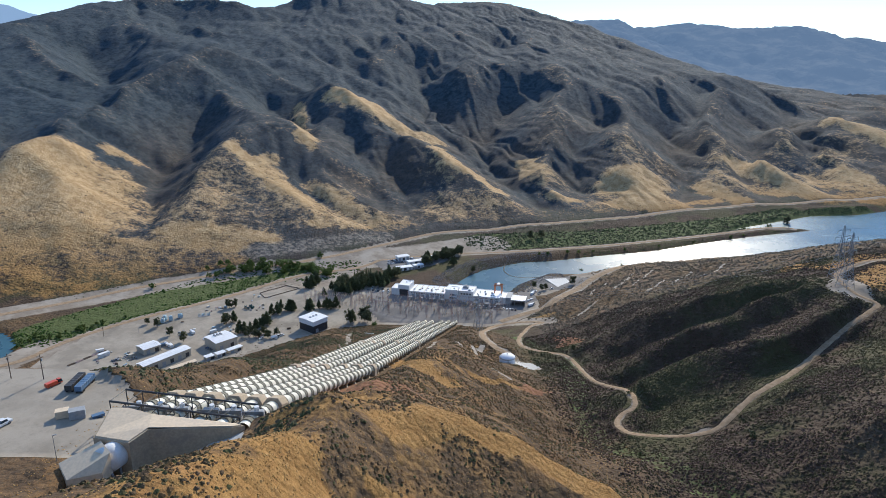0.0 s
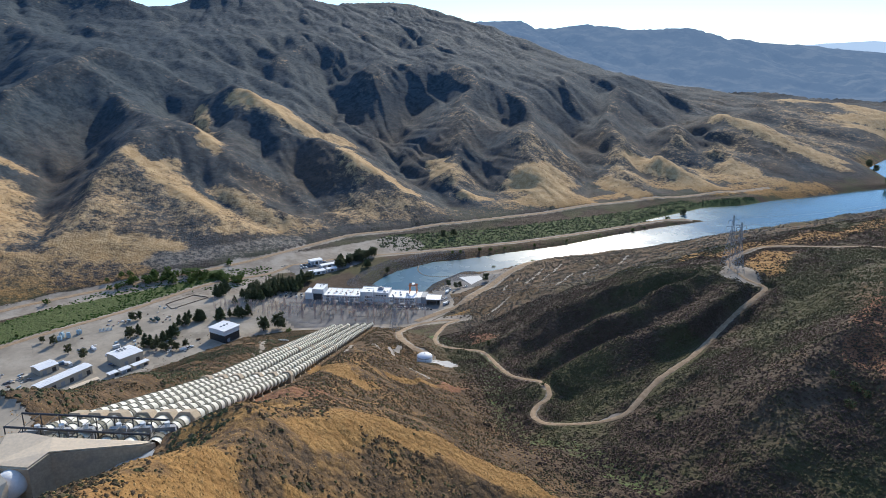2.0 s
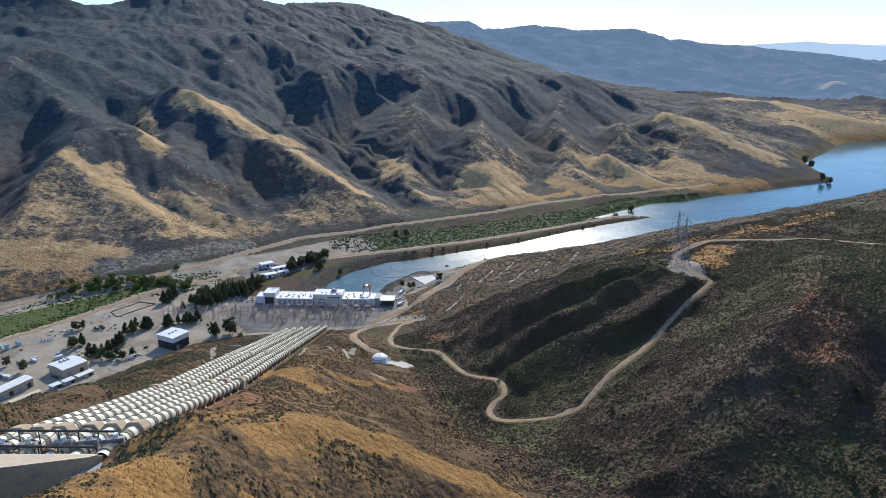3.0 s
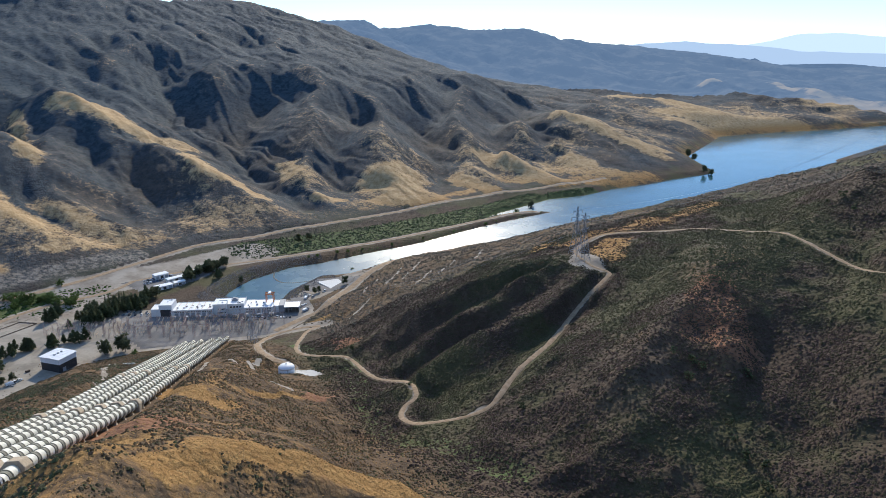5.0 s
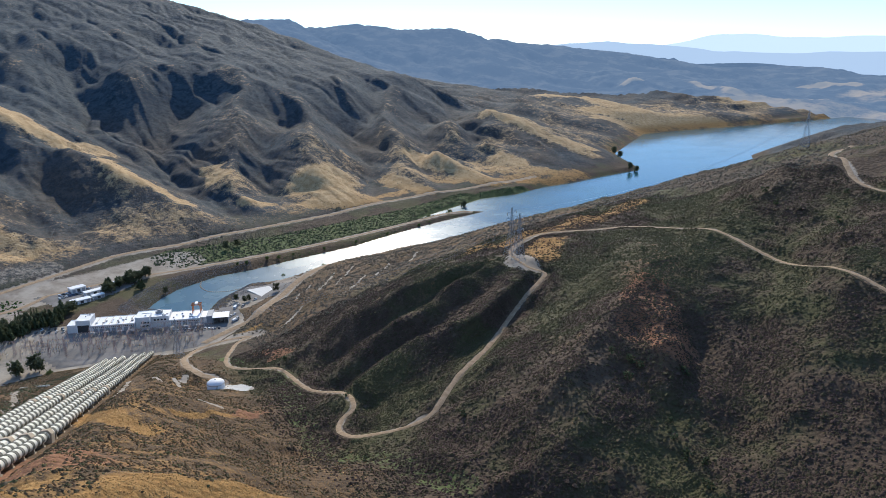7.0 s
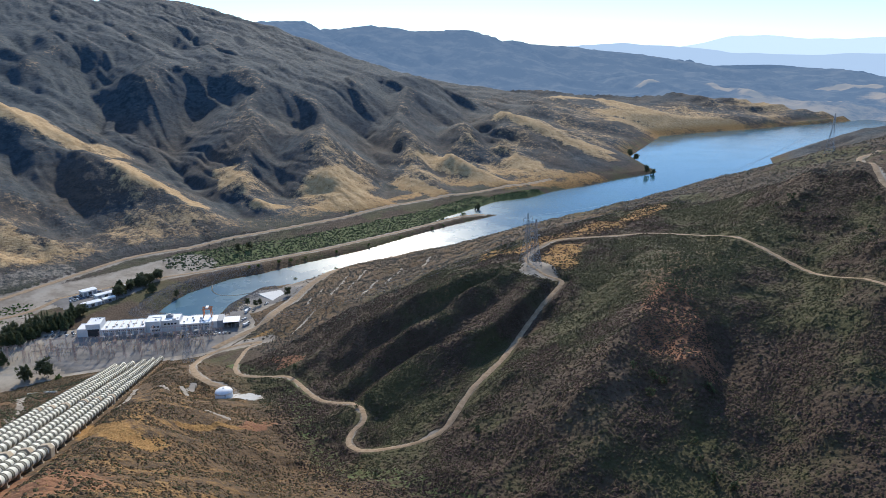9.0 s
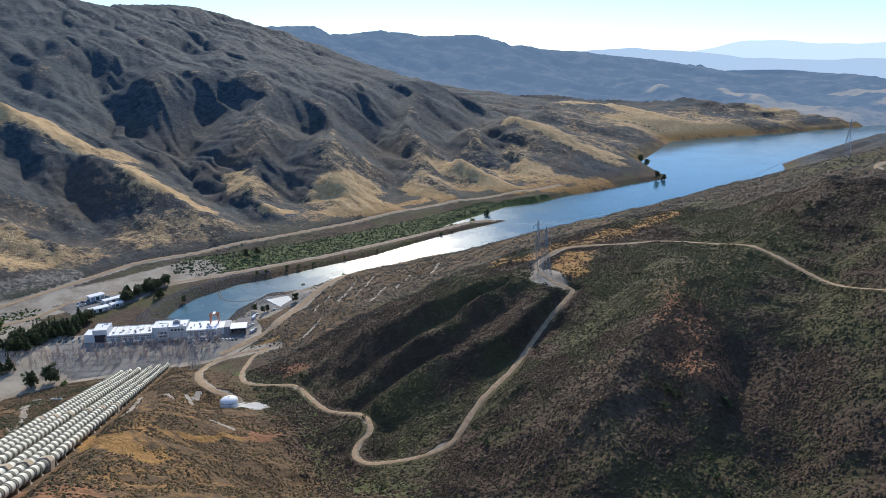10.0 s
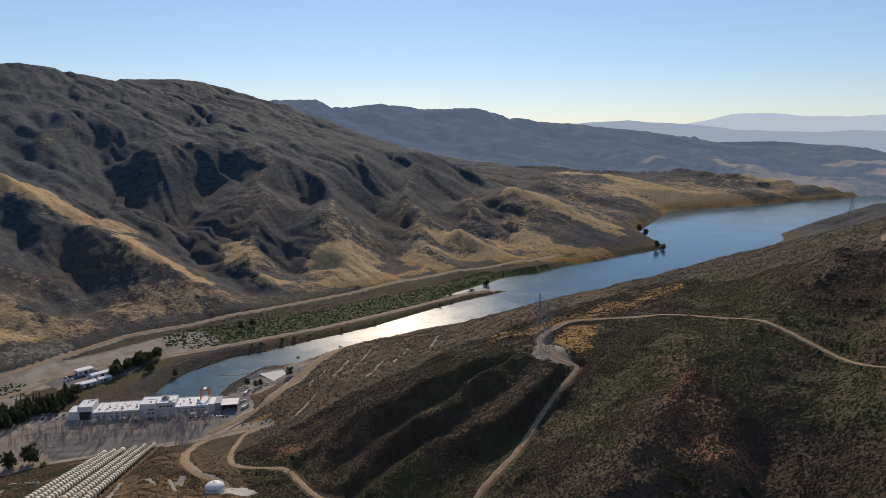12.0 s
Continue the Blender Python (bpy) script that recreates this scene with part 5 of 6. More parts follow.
# ---------------------------------------------------------------- powerhouse
PH = pose(-55.5, 686, 6.0, 0, 0, -13.7)
house = thing("powerhouse", PH, "long white flat-roofed powerhouse with a taller centre block", "power station")


def hall(name, u0, u1, v0, v1, height, wall=WHITE, roof=ROOFING, parapet=0.5):
    """A flat-roofed block: walls, roof slab and a low parapet."""
    body = part(name, a_box(u0, u1, v0, v1, -1, height, bevel=0.06), wall, house)
    part("roof", a_box(u0 + 0.3, u1 - 0.3, v0 + 0.3, v1 - 0.3, height, height + 0.12), roof, body, "white flat roof")
    bm = bmesh.new()
    for p in ((u0, u1, v0, v0 + 0.25), (u0, u1, v1 - 0.25, v1), (u0, u0 + 0.25, v0 + 0.25, v1 - 0.25), (u1 - 0.25, u1, v0 + 0.25, v1 - 0.25)):
        box(bm, *p, height + 0.002, height + parapet)
    part("parapet", bm, wall, body)
    return body


def windows(body, u0, u1, v, z0, z1, count, gap=0.35):
    w = (u1 - u0) / count
    for k in range(count):
        pane = part("window", a_box(u0 + w * (k + gap / 2), u0 + w * (k + 1 - gap / 2), v - 0.08, v + 0.05, z0, z1), GLASS, body)
        part("sill", a_box(u0 + w * (k + gap / 2) - 0.1, u0 + w * (k + 1 - gap / 2) + 0.1, v - 0.22, v - 0.02, z0 - 0.18, z0 - 0.02), PALE_CONCRETE, pane)


annex = hall("annex", 0, 8, 2, 17, 7.5)
bay = hall("erection_bay", 8.1, 20.4, 1, 19, 11.8)
# a dark panel stands for the shade inside the open bay
part("bay_shade_panel", a_box(9.4, 19.2, 0.84, 1.05, 0, 7.6), DARK, bay, "dark panel for the shade inside the open loading bay")
west_hall = hall("west_hall", 20.5, 58.9, 0, 23, 6.4)
centre = hall("centre_block", 59, 89, 2, 20, 10.4)
stair = hall("stair_tower", 64.5, 73, -3.5, 8, 12.4)
windows(stair, 65.3, 72.4, -3.5, 6.8, 8.4, 6)
windows(stair, 65.3, 72.4, -3.5, 3.4, 5.0, 6)
windows(centre, 75, 87, 2, 6.8, 8.3, 4)
east_hall = hall("east_hall", 89.1, 116.9, 0, 23, 6.6)
end_block = hall("end_block", 117, 128, 3, 21, 6.2)
part("grey_bay", a_box(122.5, 127.9, 2.6, 20, 0, 7.2), GREY, end_block, "grey sheet cladding")
for k in range(7):
    u = 23 + k * 5.2
    part("door", a_box(u, u + 3.4, -0.12, 0.06, 0, 3.8), GREY, west_hall, "grey roller door")
    windows(west_hall, u - 0.4, u + 4.0, 0, 4.4, 5.4, 3)
for k in range(5):
    u = 91 + k * 5.2
    part("door", a_box(u, u + 3.4, -0.12, 0.06, 0, 3.8), GREY, east_hall, "grey roller door")
    windows(east_hall, u - 0.4, u + 4.0, 0, 4.5, 5.5, 3)
rng = np.random.default_rng(21)
for body, u0, u1, z in ((west_hall, 23, 57, 6.53), (east_hall, 91, 115, 6.73), (centre, 74, 88, 10.53), (stair, 65.5, 72, 12.53), (bay, 10, 19, 11.93)):
    for k in range(int((u1 - u0) / 2.6)):
        u, v, w, h = rng.uniform(u0, u1 - 2), rng.uniform(4 if body != stair else -2, 16 if body != stair else 5), rng.uniform(0.7, 2.0), rng.uniform(0.5, 1.5)
        part("roof_vent", a_box(u, u + w, v, v + w * 0.8, z, z + h, bevel=0.06), (STEEL, WHITE, GREY)[k % 3], body)
for k in range(6):
    bm = box(bmesh.new(), 24 + k * 6.0, 24.5 + k * 6.0, 1, 22, 6.53, 6.8)
    part("roof_joint", bm, PALE_CONCRETE, west_hall)
annex_plant = part("rooftop_plant", rod(box(bmesh.new(), 76, 82, 10, 15, 10.53, 12.8, 0.1), (79, 12.5, 12.7), (79, 12.5, 13.8), 1.6, 12), GREY, centre, "grey rooftop cooling plant")

store = thing("storage_shed", PH @ pose(128.6, 0, 0), "low shed with pale metal roof and open dark front", "shed")
part("back_wall", a_box(0, 14, 12.6, 12.9, 0, 6), GREY, store)
part("side_wall", a_box(0, 0.25, 0.4, 12.59, 0, 6), GREY, store)
part("side_wall", a_box(13.75, 14, 0.4, 12.59, 0, 6), GREY, store)
part("roof", prism([(-0.5, -0.4), (14.5, -0.4), (14.5, 13.4), (-0.5, 13.4)], [5.9, 5.9, 6.4, 6.4], [6.15, 6.15, 6.65, 6.65]), ROOFING, store, "pale ribbed metal roof")
for k in range(5):
    part("post", a_box(0.1 + k * 3.4, 0.4 + k * 3.4, 0.1, 0.38, 0, 5.88), STEEL, store)

crane = thing("gantry_crane", pose(56, 668, 6, 0, 0, -13.7) @ Matrix.Scale(0.85, 4), "orange steel gantry crane standing behind the powerhouse", "crane")
for sx in (-4, 4):
    for sy in (6, 14):
        part("leg", rod(bmesh.new(), (sx * 1.15, sy, 0), (sx, sy, 17), 0.5, 4), ORANGE, crane)
    part("end_beam", rod(bmesh.new(), (sx, 5, 17), (sx, 15, 17), 0.6, 4), ORANGE, crane)
    part("sill_beam", rod(bmesh.new(), (sx * 1.1, 5.4, 6), (sx * 1.1, 14.6, 6), 0.4, 4), ORANGE, crane)
for sy in (7, 13):
    part("bridge_beam", rod(bmesh.new(), (-5.5, sy, 17.8), (5.5, sy, 17.8), 0.8, 4), ORANGE, crane)
part("trolley", a_box(-1.5, 1.5, 6.5, 13.5, 18.2, 19.6, bevel=0.1), WHITE, crane)

for k in range(9):
    u = 24 + k * 11.6
    t = thing("transformer", PH @ pose(u, -9, 0), "grey oil-filled power transformer with bushings", "transformer", "transformers before the powerhouse")
    part("tank", a_box(-2.2, 2.2, -1.6, 1.6, 0.3, 4.0, bevel=0.15), GREY, t)
    for s in (-1, 1):
        for q in range(6):
            part("radiator_fin", a_box(-1.9 + q * 0.68, -1.6 + q * 0.68, s * 2.15 - 0.5, s * 2.15 + 0.5, 0.8, 3.6), STEEL, t)
    for q in (-1.3, 0, 1.3):
        part("bushing", lathe([(0.12, 4), (0.34, 4.1), (0.2, 4.5), (0.32, 4.8), (0.16, 5.2), (0.26, 5.5), (0.08, 6.4)], 8), PALE_CONCRETE, t).location.x = q
    part("plinth", a_box(-3, 3, -3, 3, -0.5, 0.3), CONCRETE, t)

# ---------------------------------------------------------------- switchyard
def lattice_mast(bm, foot, top, w0, w1, r, bays):
    """A four-legged braced mast."""
    foot, top = Vector(foot), Vector(top)
    corners = [(-1, -1), (1, -1), (1, 1), (-1, 1)]
    level = lambda f, c: foot.lerp(top, f) + Vector((c[0], c[1], 0)) * (w0 + (w1 - w0) * f) / 2
    for c in corners:
        rod(bm, level(0, c), level(1, c), r, 3)
    for k in range(bays):
        f, g = k / bays, (k + 1) / bays
        for c, d in zip(corners, corners[1:] + corners[:1]):
            rod(bm, level(f, c), level(g, d), r * 0.6, 3)
            rod(bm, level(g, c), level(g, d), r * 0.6, 3)
    return bm


def portal():
    root = thing("switchyard_portal", pose(0, 0, 0), "tall reddish steel lattice portal in the switchyard", "steel portal", "portals of the switchyard")
    for s in (-6, 6):
        part("column", lattice_mast(bmesh.new(), (s, 0, 0), (s, 0, 12.5), 1.5, 0.6, 0.055, 5), RUSTY, root)
    bm = bmesh.new()
    for dy in (-0.35, 0.35):
        for z in (11.7, 12.5):
            rod(bm, (-6.4, dy, z), (6.4, dy, z), 0.055, 3)
    for k in range(12):
        rod(bm, (-6 + k, -0.35, 11.7 + 0.8 * (k % 2)), (-5 + k, -0.35, 12.5 - 0.8 * (k % 2)), 0.05, 3)
    part("beam", bm, RUSTY, root)
    for x in (-3.6, 0, 3.6):
        part("insulator", lathe([(0.05, 11.7), (0.26, 11.4), (0.12, 11.1), (0.26, 10.8), (0.12, 10.5), (0.24, 10.2), (0.05, 9.9)], 6), PALE_CONCRETE, root).location.x = x
    return root


def switch_post():
    root = thing("busbar_support", pose(0, 0, 0), "grey steel stand carrying three insulators", "insulator stand", "busbar supports in the switchyard")
    bm = bmesh.new()
    for x in (-1.8, 1.8):
        rod(bm, (x, 0, 0), (x, 0, 3.0), 0.12, 4)
    rod(bm, (-2.6, 0, 3.05), (2.6, 0, 3.05), 0.16, 4)
    part("stand", bm, STEEL, root)
    for x in (-2.2, 0, 2.2):
        part("insulator", lathe([(0.14, 3.1), (0.3, 3.4), (0.16, 3.7), (0.3, 4.0), (0.14, 4.3), (0.26, 4.6), (0.08, 4.9)], 6), PALE_CONCRETE, root).location.x = x
    return root


first, first_post = None, None
rng = np.random.default_rng(31)
for row, v in enumerate((-17, -29, -41, -52)):
    for k in range(-6, 10):
        u = 4 + k * 13.0 + (row % 2) * 4
        m = PH @ pose(u, v + rng.uniform(-0.5, 0.5), 0, 0, 0, 90 if (k + row) % 4 == 1 else 0)
        x, y = m.translation.x, m.translation.y
        if not inside(LOWER_YARD, np.array([x]), np.array([y - 4]))[0] or near_line(ROADS["plant_road"][1], np.array([x]), np.array([y]))[0] < 9 or y > 665:
            continue
        m.translation.z = float(ground(np.array([x]), np.array([y]))[0]) - 0.1
        if first is None:
            first = portal()
            first.matrix_world = m
        else:
            copy_thing(first, m)
for k in range(150):
    u, v = rng.uniform(-74, 124), rng.choice([-14, -22, -26, -33, -38, -46]) + rng.uniform(-1, 1)
    m = PH @ pose(u, v, 0, 0, 0, rng.choice([0, 90]))
    x, y = m.translation.x, m.translation.y
    if not inside(LOWER_YARD, np.array([x]), np.array([y - 3]))[0] or near_line(ROADS["plant_road"][1], np.array([x]), np.array([y]))[0] < 8:
        continue
    m.translation.z = float(ground(np.array([x]), np.array([y]))[0]) - 0.1
    if first_post is None:
        first_post = switch_post()
        first_post.matrix_world = m
    else:
        copy_thing(first_post, m)


# ---------------------------------------------------------------- transmission towers
def tower(height):
    root = thing("transmission_tower", pose(0, 0, 0), "grey steel lattice transmission tower on the hill", "pylon", "transmission towers")
    part("body", lattice_mast(bmesh.new(), (0, 0, -1), (0, 0, height * 0.62), 7.5, 1.9, 0.14, 7), STEEL, root)
    part("peak", lattice_mast(bmesh.new(), (0, 0, height * 0.62), (0, 0, height), 1.9, 0.5, 0.11, 6), STEEL, root)
    for z, w in ((0.66, 5.2), (0.78, 6.4), (0.90, 5.0)):
        bm = bmesh.new()
        for s in (-1, 1):
            for dy in (-0.6, 0.6):
                rod(bm, (s * 0.7, dy, height * z), (s * w, 0, height * z + 0.4), 0.09, 3)
            rod(bm, (s * 0.6, 0, height * z + 1.6), (s * w, 0, height * z + 0.4), 0.08, 3)
        part("cross_arm", bm, STEEL, root)
        for s in (-1, 1):
            part("insulator", lathe([(0.04, -2.2), (0.18, -1.9), (0.1, -1.2), (0.18, -0.6), (0.04, 0)], 6), PALE_CONCRETE, root).location = (s * w, 0, height * z + 0.4)
    return root


pylon = tower(34)
PYLONS = [(246, 406, 20), (241, 388, 25), (31, 562, 60), (566, 428, 25)]
pylon.matrix_world = at_ground(*PYLONS[0])
for p in PYLONS[1:]:
    copy_thing(pylon, at_ground(*p))
tops = [(at_ground(*p).translation + Vector((0, 0, 27))) for p in PYLONS]


def wire(name, a, b, sag, r=0.05):
    cu = bpy.data.curves.new(name, "CURVE")
    cu.dimensions, cu.bevel_depth, cu.bevel_resolution = "3D", r, 0
    sp = cu.splines.new("POLY")
    sp.points.add(16)
    for k, q in enumerate(sp.points):
        f = k / 16
        c = Vector(a).lerp(Vector(b), f)
        q.co = (c.x, c.y, c.z - sag * 4 * f * (1 - f), 1)
    cu.materials.append(STEEL)
    return tagged(new(name, cu), "thin grey overhead power line", "power line", "power lines")


for dx in (-5, 0, 5):
    wire("power_line", tops[2] + Vector((dx, 0, 0)), tops[1] + Vector((dx * 0.5, 0, dx)), 10)
    wire("power_line", tops[0] + Vector((dx * 0.5, 0, dx)), tops[3] + Vector((dx, 0, 0)), 14)


def pole(height, arm=False):
    root = thing("utility_pole", pose(0, 0, 0), "weathered timber utility pole with a crossarm" if arm else "slim grey yard light pole", "pole", "poles")
    part("shaft", rod(bmesh.new(), (0, 0, -0.5), (0, 0, height), 0.17 if arm else 0.1, 8, 0.11 if arm else 0.06), TIMBER if arm else STEEL, root)
    if arm:
        part("crossarm", a_box(-1.2, 1.2, -0.06, 0.06, height - 0.9, height - 0.75), TIMBER, root)
        part("equipment", a_box(-0.3, 0.3, 0.16, 0.6, height - 2.4, height - 1.4, bevel=0.08), GREY, root)
    else:
        part("lamp_head", a_box(-0.15, 0.9, -0.16, 0.16, height - 0.05, height + 0.15, bevel=0.04), GREY, root)
    return root


wood, lamp = pole(8.5, True), pole(7.0)
wood.matrix_world = at_ground(-125, 194.5)
copy_thing(wood, at_ground(-135.5, 195, 40))
copy_thing(wood, at_ground(-300, 560, 20))
lamp.matrix_world = at_ground(-95.6, 148.2, 30)
for p in ((-129, 172, 80), (-273, 569, 10), (-244, 534, 60), (-209, 614, 120), (-196, 560, 200), (-150, 640, 40), (150, 700, 60), (128, 676, 60)):
    copy_thing(lamp, at_ground(*p))

# ---------------------------------------------------------------- sheds and stores in the valley
def shed(name, m, length, width, height, wall, roof, label, rise=0.8, doors=1, overhang=0.4):
    """A building with a low gable roof along x."""
    root = thing(name, m, label, "building")
    bm = a_box(-length / 2, length / 2, -width / 2, width / 2, -1.5, height, bevel=0.04)
    body = part("wall_shell", bm, wall, root)
    bm = bmesh.new()
    o = overhang
    for s in (-1, 1):
        v = [bm.verts.new(p) for p in ((-length / 2 - o, s * (width / 2 + o), height + 0.02), (length / 2 + o, s * (width / 2 + o), height + 0.02), (length / 2 + o, 0, height + rise), (-length / 2 - o, 0, height + rise))]
        w = [bm.verts.new(q.co + Vector((0, 0, 0.18))) for q in v]
        bm.faces.new(v[::-1]), bm.faces.new(w)
        for k in range(4):
            bm.faces.new((v[k], v[(k + 1) % 4], w[(k + 1) % 4], w[k]))
    roof_ob = part("roof", bm, roof, root, "low metal gable roof")
    for k in range(int(length / 2.4)):
        x = -length / 2 + 1.2 + k * 2.4
        bm = bmesh.new()
        for s in (-1, 1):
            rod(bm, (x, s * (width / 2 + o), height + 0.22), (x, 0, height + rise + 0.2), 0.05, 4)
        part("rib", bm, roof, roof_ob)
    for s in (-1, 1):
        bm = bmesh.new()
        v = [bm.verts.new(p) for p in ((s * (length / 2 - 0.01), -width / 2, height), (s * (length / 2 - 0.01), width / 2, height), (s * (length / 2 - 0.01), 0, height + rise))]
        bm.faces.new(v)
        part("gable", bm, wall, root)
    for k in range(doors):
        x = -length / 2 + length * (k + 0.5) / doors
        part("door", a_box(x - 1.6, x + 1.6, -width / 2 - 0.06, -width / 2 + 0.05, 0, min(height - 0.8, 3.6)), DARK if k % 2 else GREY, body, "dark roller door")
    part("door", a_box(length / 2 - 0.05, length / 2 + 0.06, -1.4, 1.4, 0, min(height - 0.8, 3.4)), DARK, body)
    return root


long_shed = shed("long_storehouse", at_ground(-227, 511, 55.2), 43, 9.5, 6.2, BEIGE, ROOFING, "long beige storehouse with pale metal roof", 0.9, 6)
shed("flat_store", at_ground(-209, 503, 45), 21, 4.2, 3.0, BEIGE, PALE_CONCRETE, "low narrow beige storage row beside the slope", 0.25, 4)
vented = shed("workshop", at_ground(-193, 549, 47), 20, 20, 7.2, BEIGE, ROOFING, "beige workshop with white roof and round vents", 0.9, 2)
for k in range(3):
    for q in range(2):
        v = part("roof_ventilator", lathe([(0.5, 0), (0.55, 0.7), (1.0, 0.8), (1.0, 1.2), (0.2, 1.5)], 12), GREY, vented)
        v.location = (-3 + k * 2.8, 3.0 + q * 2.6, 7.6)
shed("small_workshop", at_ground(-249, 533, 50), 15, 13, 5.0, BEIGE, ROOFING, "small beige workshop with white gable roof", 1.2, 2)
for k, (x, y, l) in enumerate(((-194, 520, 7), (-187, 527, 8), (-178, 537, 13))):
    shed("site_hut", at_ground(x, y, 48), l, 5, 3.0, (BEIGE, WHITE, PALE_CONCRETE)[k], ROOFING, "low site hut with a pale flat roof", 0.2, 2)
tall = shed("white_warehouse", at_ground(-120, 590, 52), 17, 19, 11.5, DARK, ROOFING, "tall warehouse with bright white roof and dark walls", 0.5, 2, 0.9)
part("upper_cladding", box(bmesh.new(), -8.7, 8.7, -9.7, 9.7, 7.0, 11.4), ROOFING, tall, "white sheet cladding")
for k in range(3):
    part("roof_ventilator", a_box(-4 + k * 3.6, -2.8 + k * 3.6, -0.9, 0.9, 11.9, 12.9, bevel=0.1), GREY, tall)
for x, y, l, w, h, turn in ((-50, 809, 15, 9, 4.8, 25), (-34, 797, 20, 7, 3.6, 25), (-15, 812, 14, 8, 4.0, 28), (-46, 774, 18, 8, 3.8, 22), (-30, 783, 12, 6, 3.2, 22)):
    shed("office_building", at_ground(x, y, turn), l, w, h, WHITE, ROOFING, "low white office building by the car park", 0.4, 3)


# ---------------------------------------------------------------- vehicles
def vehicle(name, paint, label, kind="car"):
    root = thing(name, pose(0, 0, 0), label, "truck" if kind != "car" else "car", "parked vehicles")
    l, w = {"car": (4.6, 1.85), "pickup": (5.8, 2.0), "lorry": (8.0, 2.5)}[kind]
    wheel_r = {"car": 0.34, "pickup": 0.4, "lorry": 0.5}[kind]
    bm = a_box(-l / 2, l / 2, -w / 2, w / 2, wheel_r * 0.9, 0.95 if kind == "car" else 1.15, bevel=0.12)
    body = part("body", bm, paint, root)
    x0, x1, top = {"car": (-1.5, 0.9, 1.48), "pickup": (-0.4, 1.5, 1.9), "lorry": (2.0, 3.8, 2.7)}[kind]
    low = 0.94 if kind == "car" else 1.14
    cab = bmesh.new()
    c = [(x0 - 0.1, -w / 2 + 0.08), (x1 + 0.25, -w / 2 + 0.08), (x1 + 0.25, w / 2 - 0.08), (x0 - 0.1, w / 2 - 0.08)]
    d = [(x0 + 0.25, -w / 2 + 0.22), (x1 - 0.25, -w / 2 + 0.22), (x1 - 0.25, w / 2 - 0.22), (x0 + 0.25, w / 2 - 0.22)]
    lo, hi = [cab.verts.new((*p, low)) for p in c], [cab.verts.new((*p, top - 0.08)) for p in d]
    for k in range(4):
        cab.faces.new((lo[k], lo[(k + 1) % 4], hi[(k + 1) % 4], hi[k]))
    cab.faces.new(hi)
    part("windows", cab, GLASS, body)
    part("roof", a_box(x0 + 0.2, x1 - 0.2, -w / 2 + 0.18, w / 2 - 0.18, top - 0.1, top, bevel=0.04), paint, body)
    if kind == "lorry":
        part("load_bed", a_box(-l / 2, 1.7, -w / 2, w / 2, 1.16, 2.5, bevel=0.06), paint, root)
    if kind == "pickup":
        part("load_bed", a_box(-l / 2 + 0.1, -0.6, -w / 2 + 0.15, w / 2 - 0.15, 1.0, 1.17), DARK, body)
    for sx in (-l * 0.31, l * 0.31):
        for sy in (-1, 1):
            wheel = part("wheel", rod(bmesh.new(), (sx, sy * (w / 2 - 0.22), wheel_r), (sx, sy * (w / 2 + 0.02), wheel_r), wheel_r, 12), RUBBER, root)
            part("rim", rod(bmesh.new(), (sx, sy * (w / 2 + 0.0), wheel_r), (sx, sy * (w / 2 + 0.04), wheel_r), wheel_r * 0.55, 10), STEEL, wheel)
    return root


MODELS = [vehicle("car", CAR_WHITE, "white car parked on the asphalt"), vehicle("car", CAR_GREY, "silver grey car parked on the asphalt"), vehicle("car", CAR_DARK, "black car parked on the asphalt"), vehicle("car", CAR_BLUE, "dark blue car parked on the asphalt"),
          vehicle("pickup", CAR_WHITE, "white pickup truck parked by the works", "pickup"), vehicle("pickup", CAR_GREY, "grey pickup truck parked by the works", "pickup"), vehicle("lorry", CAR_WHITE, "white box lorry parked by the works", "lorry"), vehicle("lorry", RED, "red-orange works truck on the gravel yard", "lorry")]
PARKED = [set() for m in MODELS]


def park(kind, m):
    """The first of a kind is moved to its place, the others are copies."""
    if not PARKED[kind]:
        PARKED[kind].add(1)
        MODELS[kind].matrix_world = m
    else:
        copy_thing(MODELS[kind], m)


rng = np.random.default_rng(44)
park(4, at_ground(-121, 166.5, 70))
park(7, at_ground(-119.6, 190.4, 62) @ Matrix.Scale(0.62, 4))
for k in range(16):
    m = PH @ pose(90 + k * 3.0 + rng.uniform(-0.4, 0.4), -12.5, 0, 0, 0, 90 + rng.uniform(-5, 5))
    park(int(rng.choice([0, 0, 1, 2, 4, 4, 5])), at_ground(m.translation.x, m.translation.y, 76 + rng.uniform(-4, 4)))
for k in range(14):
    m = PH @ pose(-28 + k * 2.9, 14 if k % 2 else 7, 0)
    park(int(rng.choice([0, 1, 2, 2, 3, 4])), at_ground(m.translation.x, m.translation.y, 76 + rng.uniform(-6, 6)))
for k in range(20):
    park(int(rng.choice([0, 0, 1, 2, 3, 4, 5])), at_ground(-66 + (k % 10) * 3.1, 792 + (k % 10) * 1.4 + (k // 10) * 9, 112 + rng.uniform(-5, 5)))
for x, y, turn, kind in ((90, 655, 40, 6), (96, 690, 62, 6), (100, 696, 62, 4), (103, 690, 60, 5), (118, 704, 40, 4), (88, 668, 50, 4), (92, 672, 50, 0), (-202, 540, 140, 3), (-199, 537, 140, 5), (-268, 512, 20, 5), (-262, 520, 60, 4), (-255, 516, 50, 5), (-238, 544, 140, 6), (-226, 572, 130, 6), (-210, 560, 40, 0), (-160, 572, 30, 4), (-150, 566, 35, 6), (-146, 571, 35, 4)):
    park(kind, at_ground(x, y, turn))


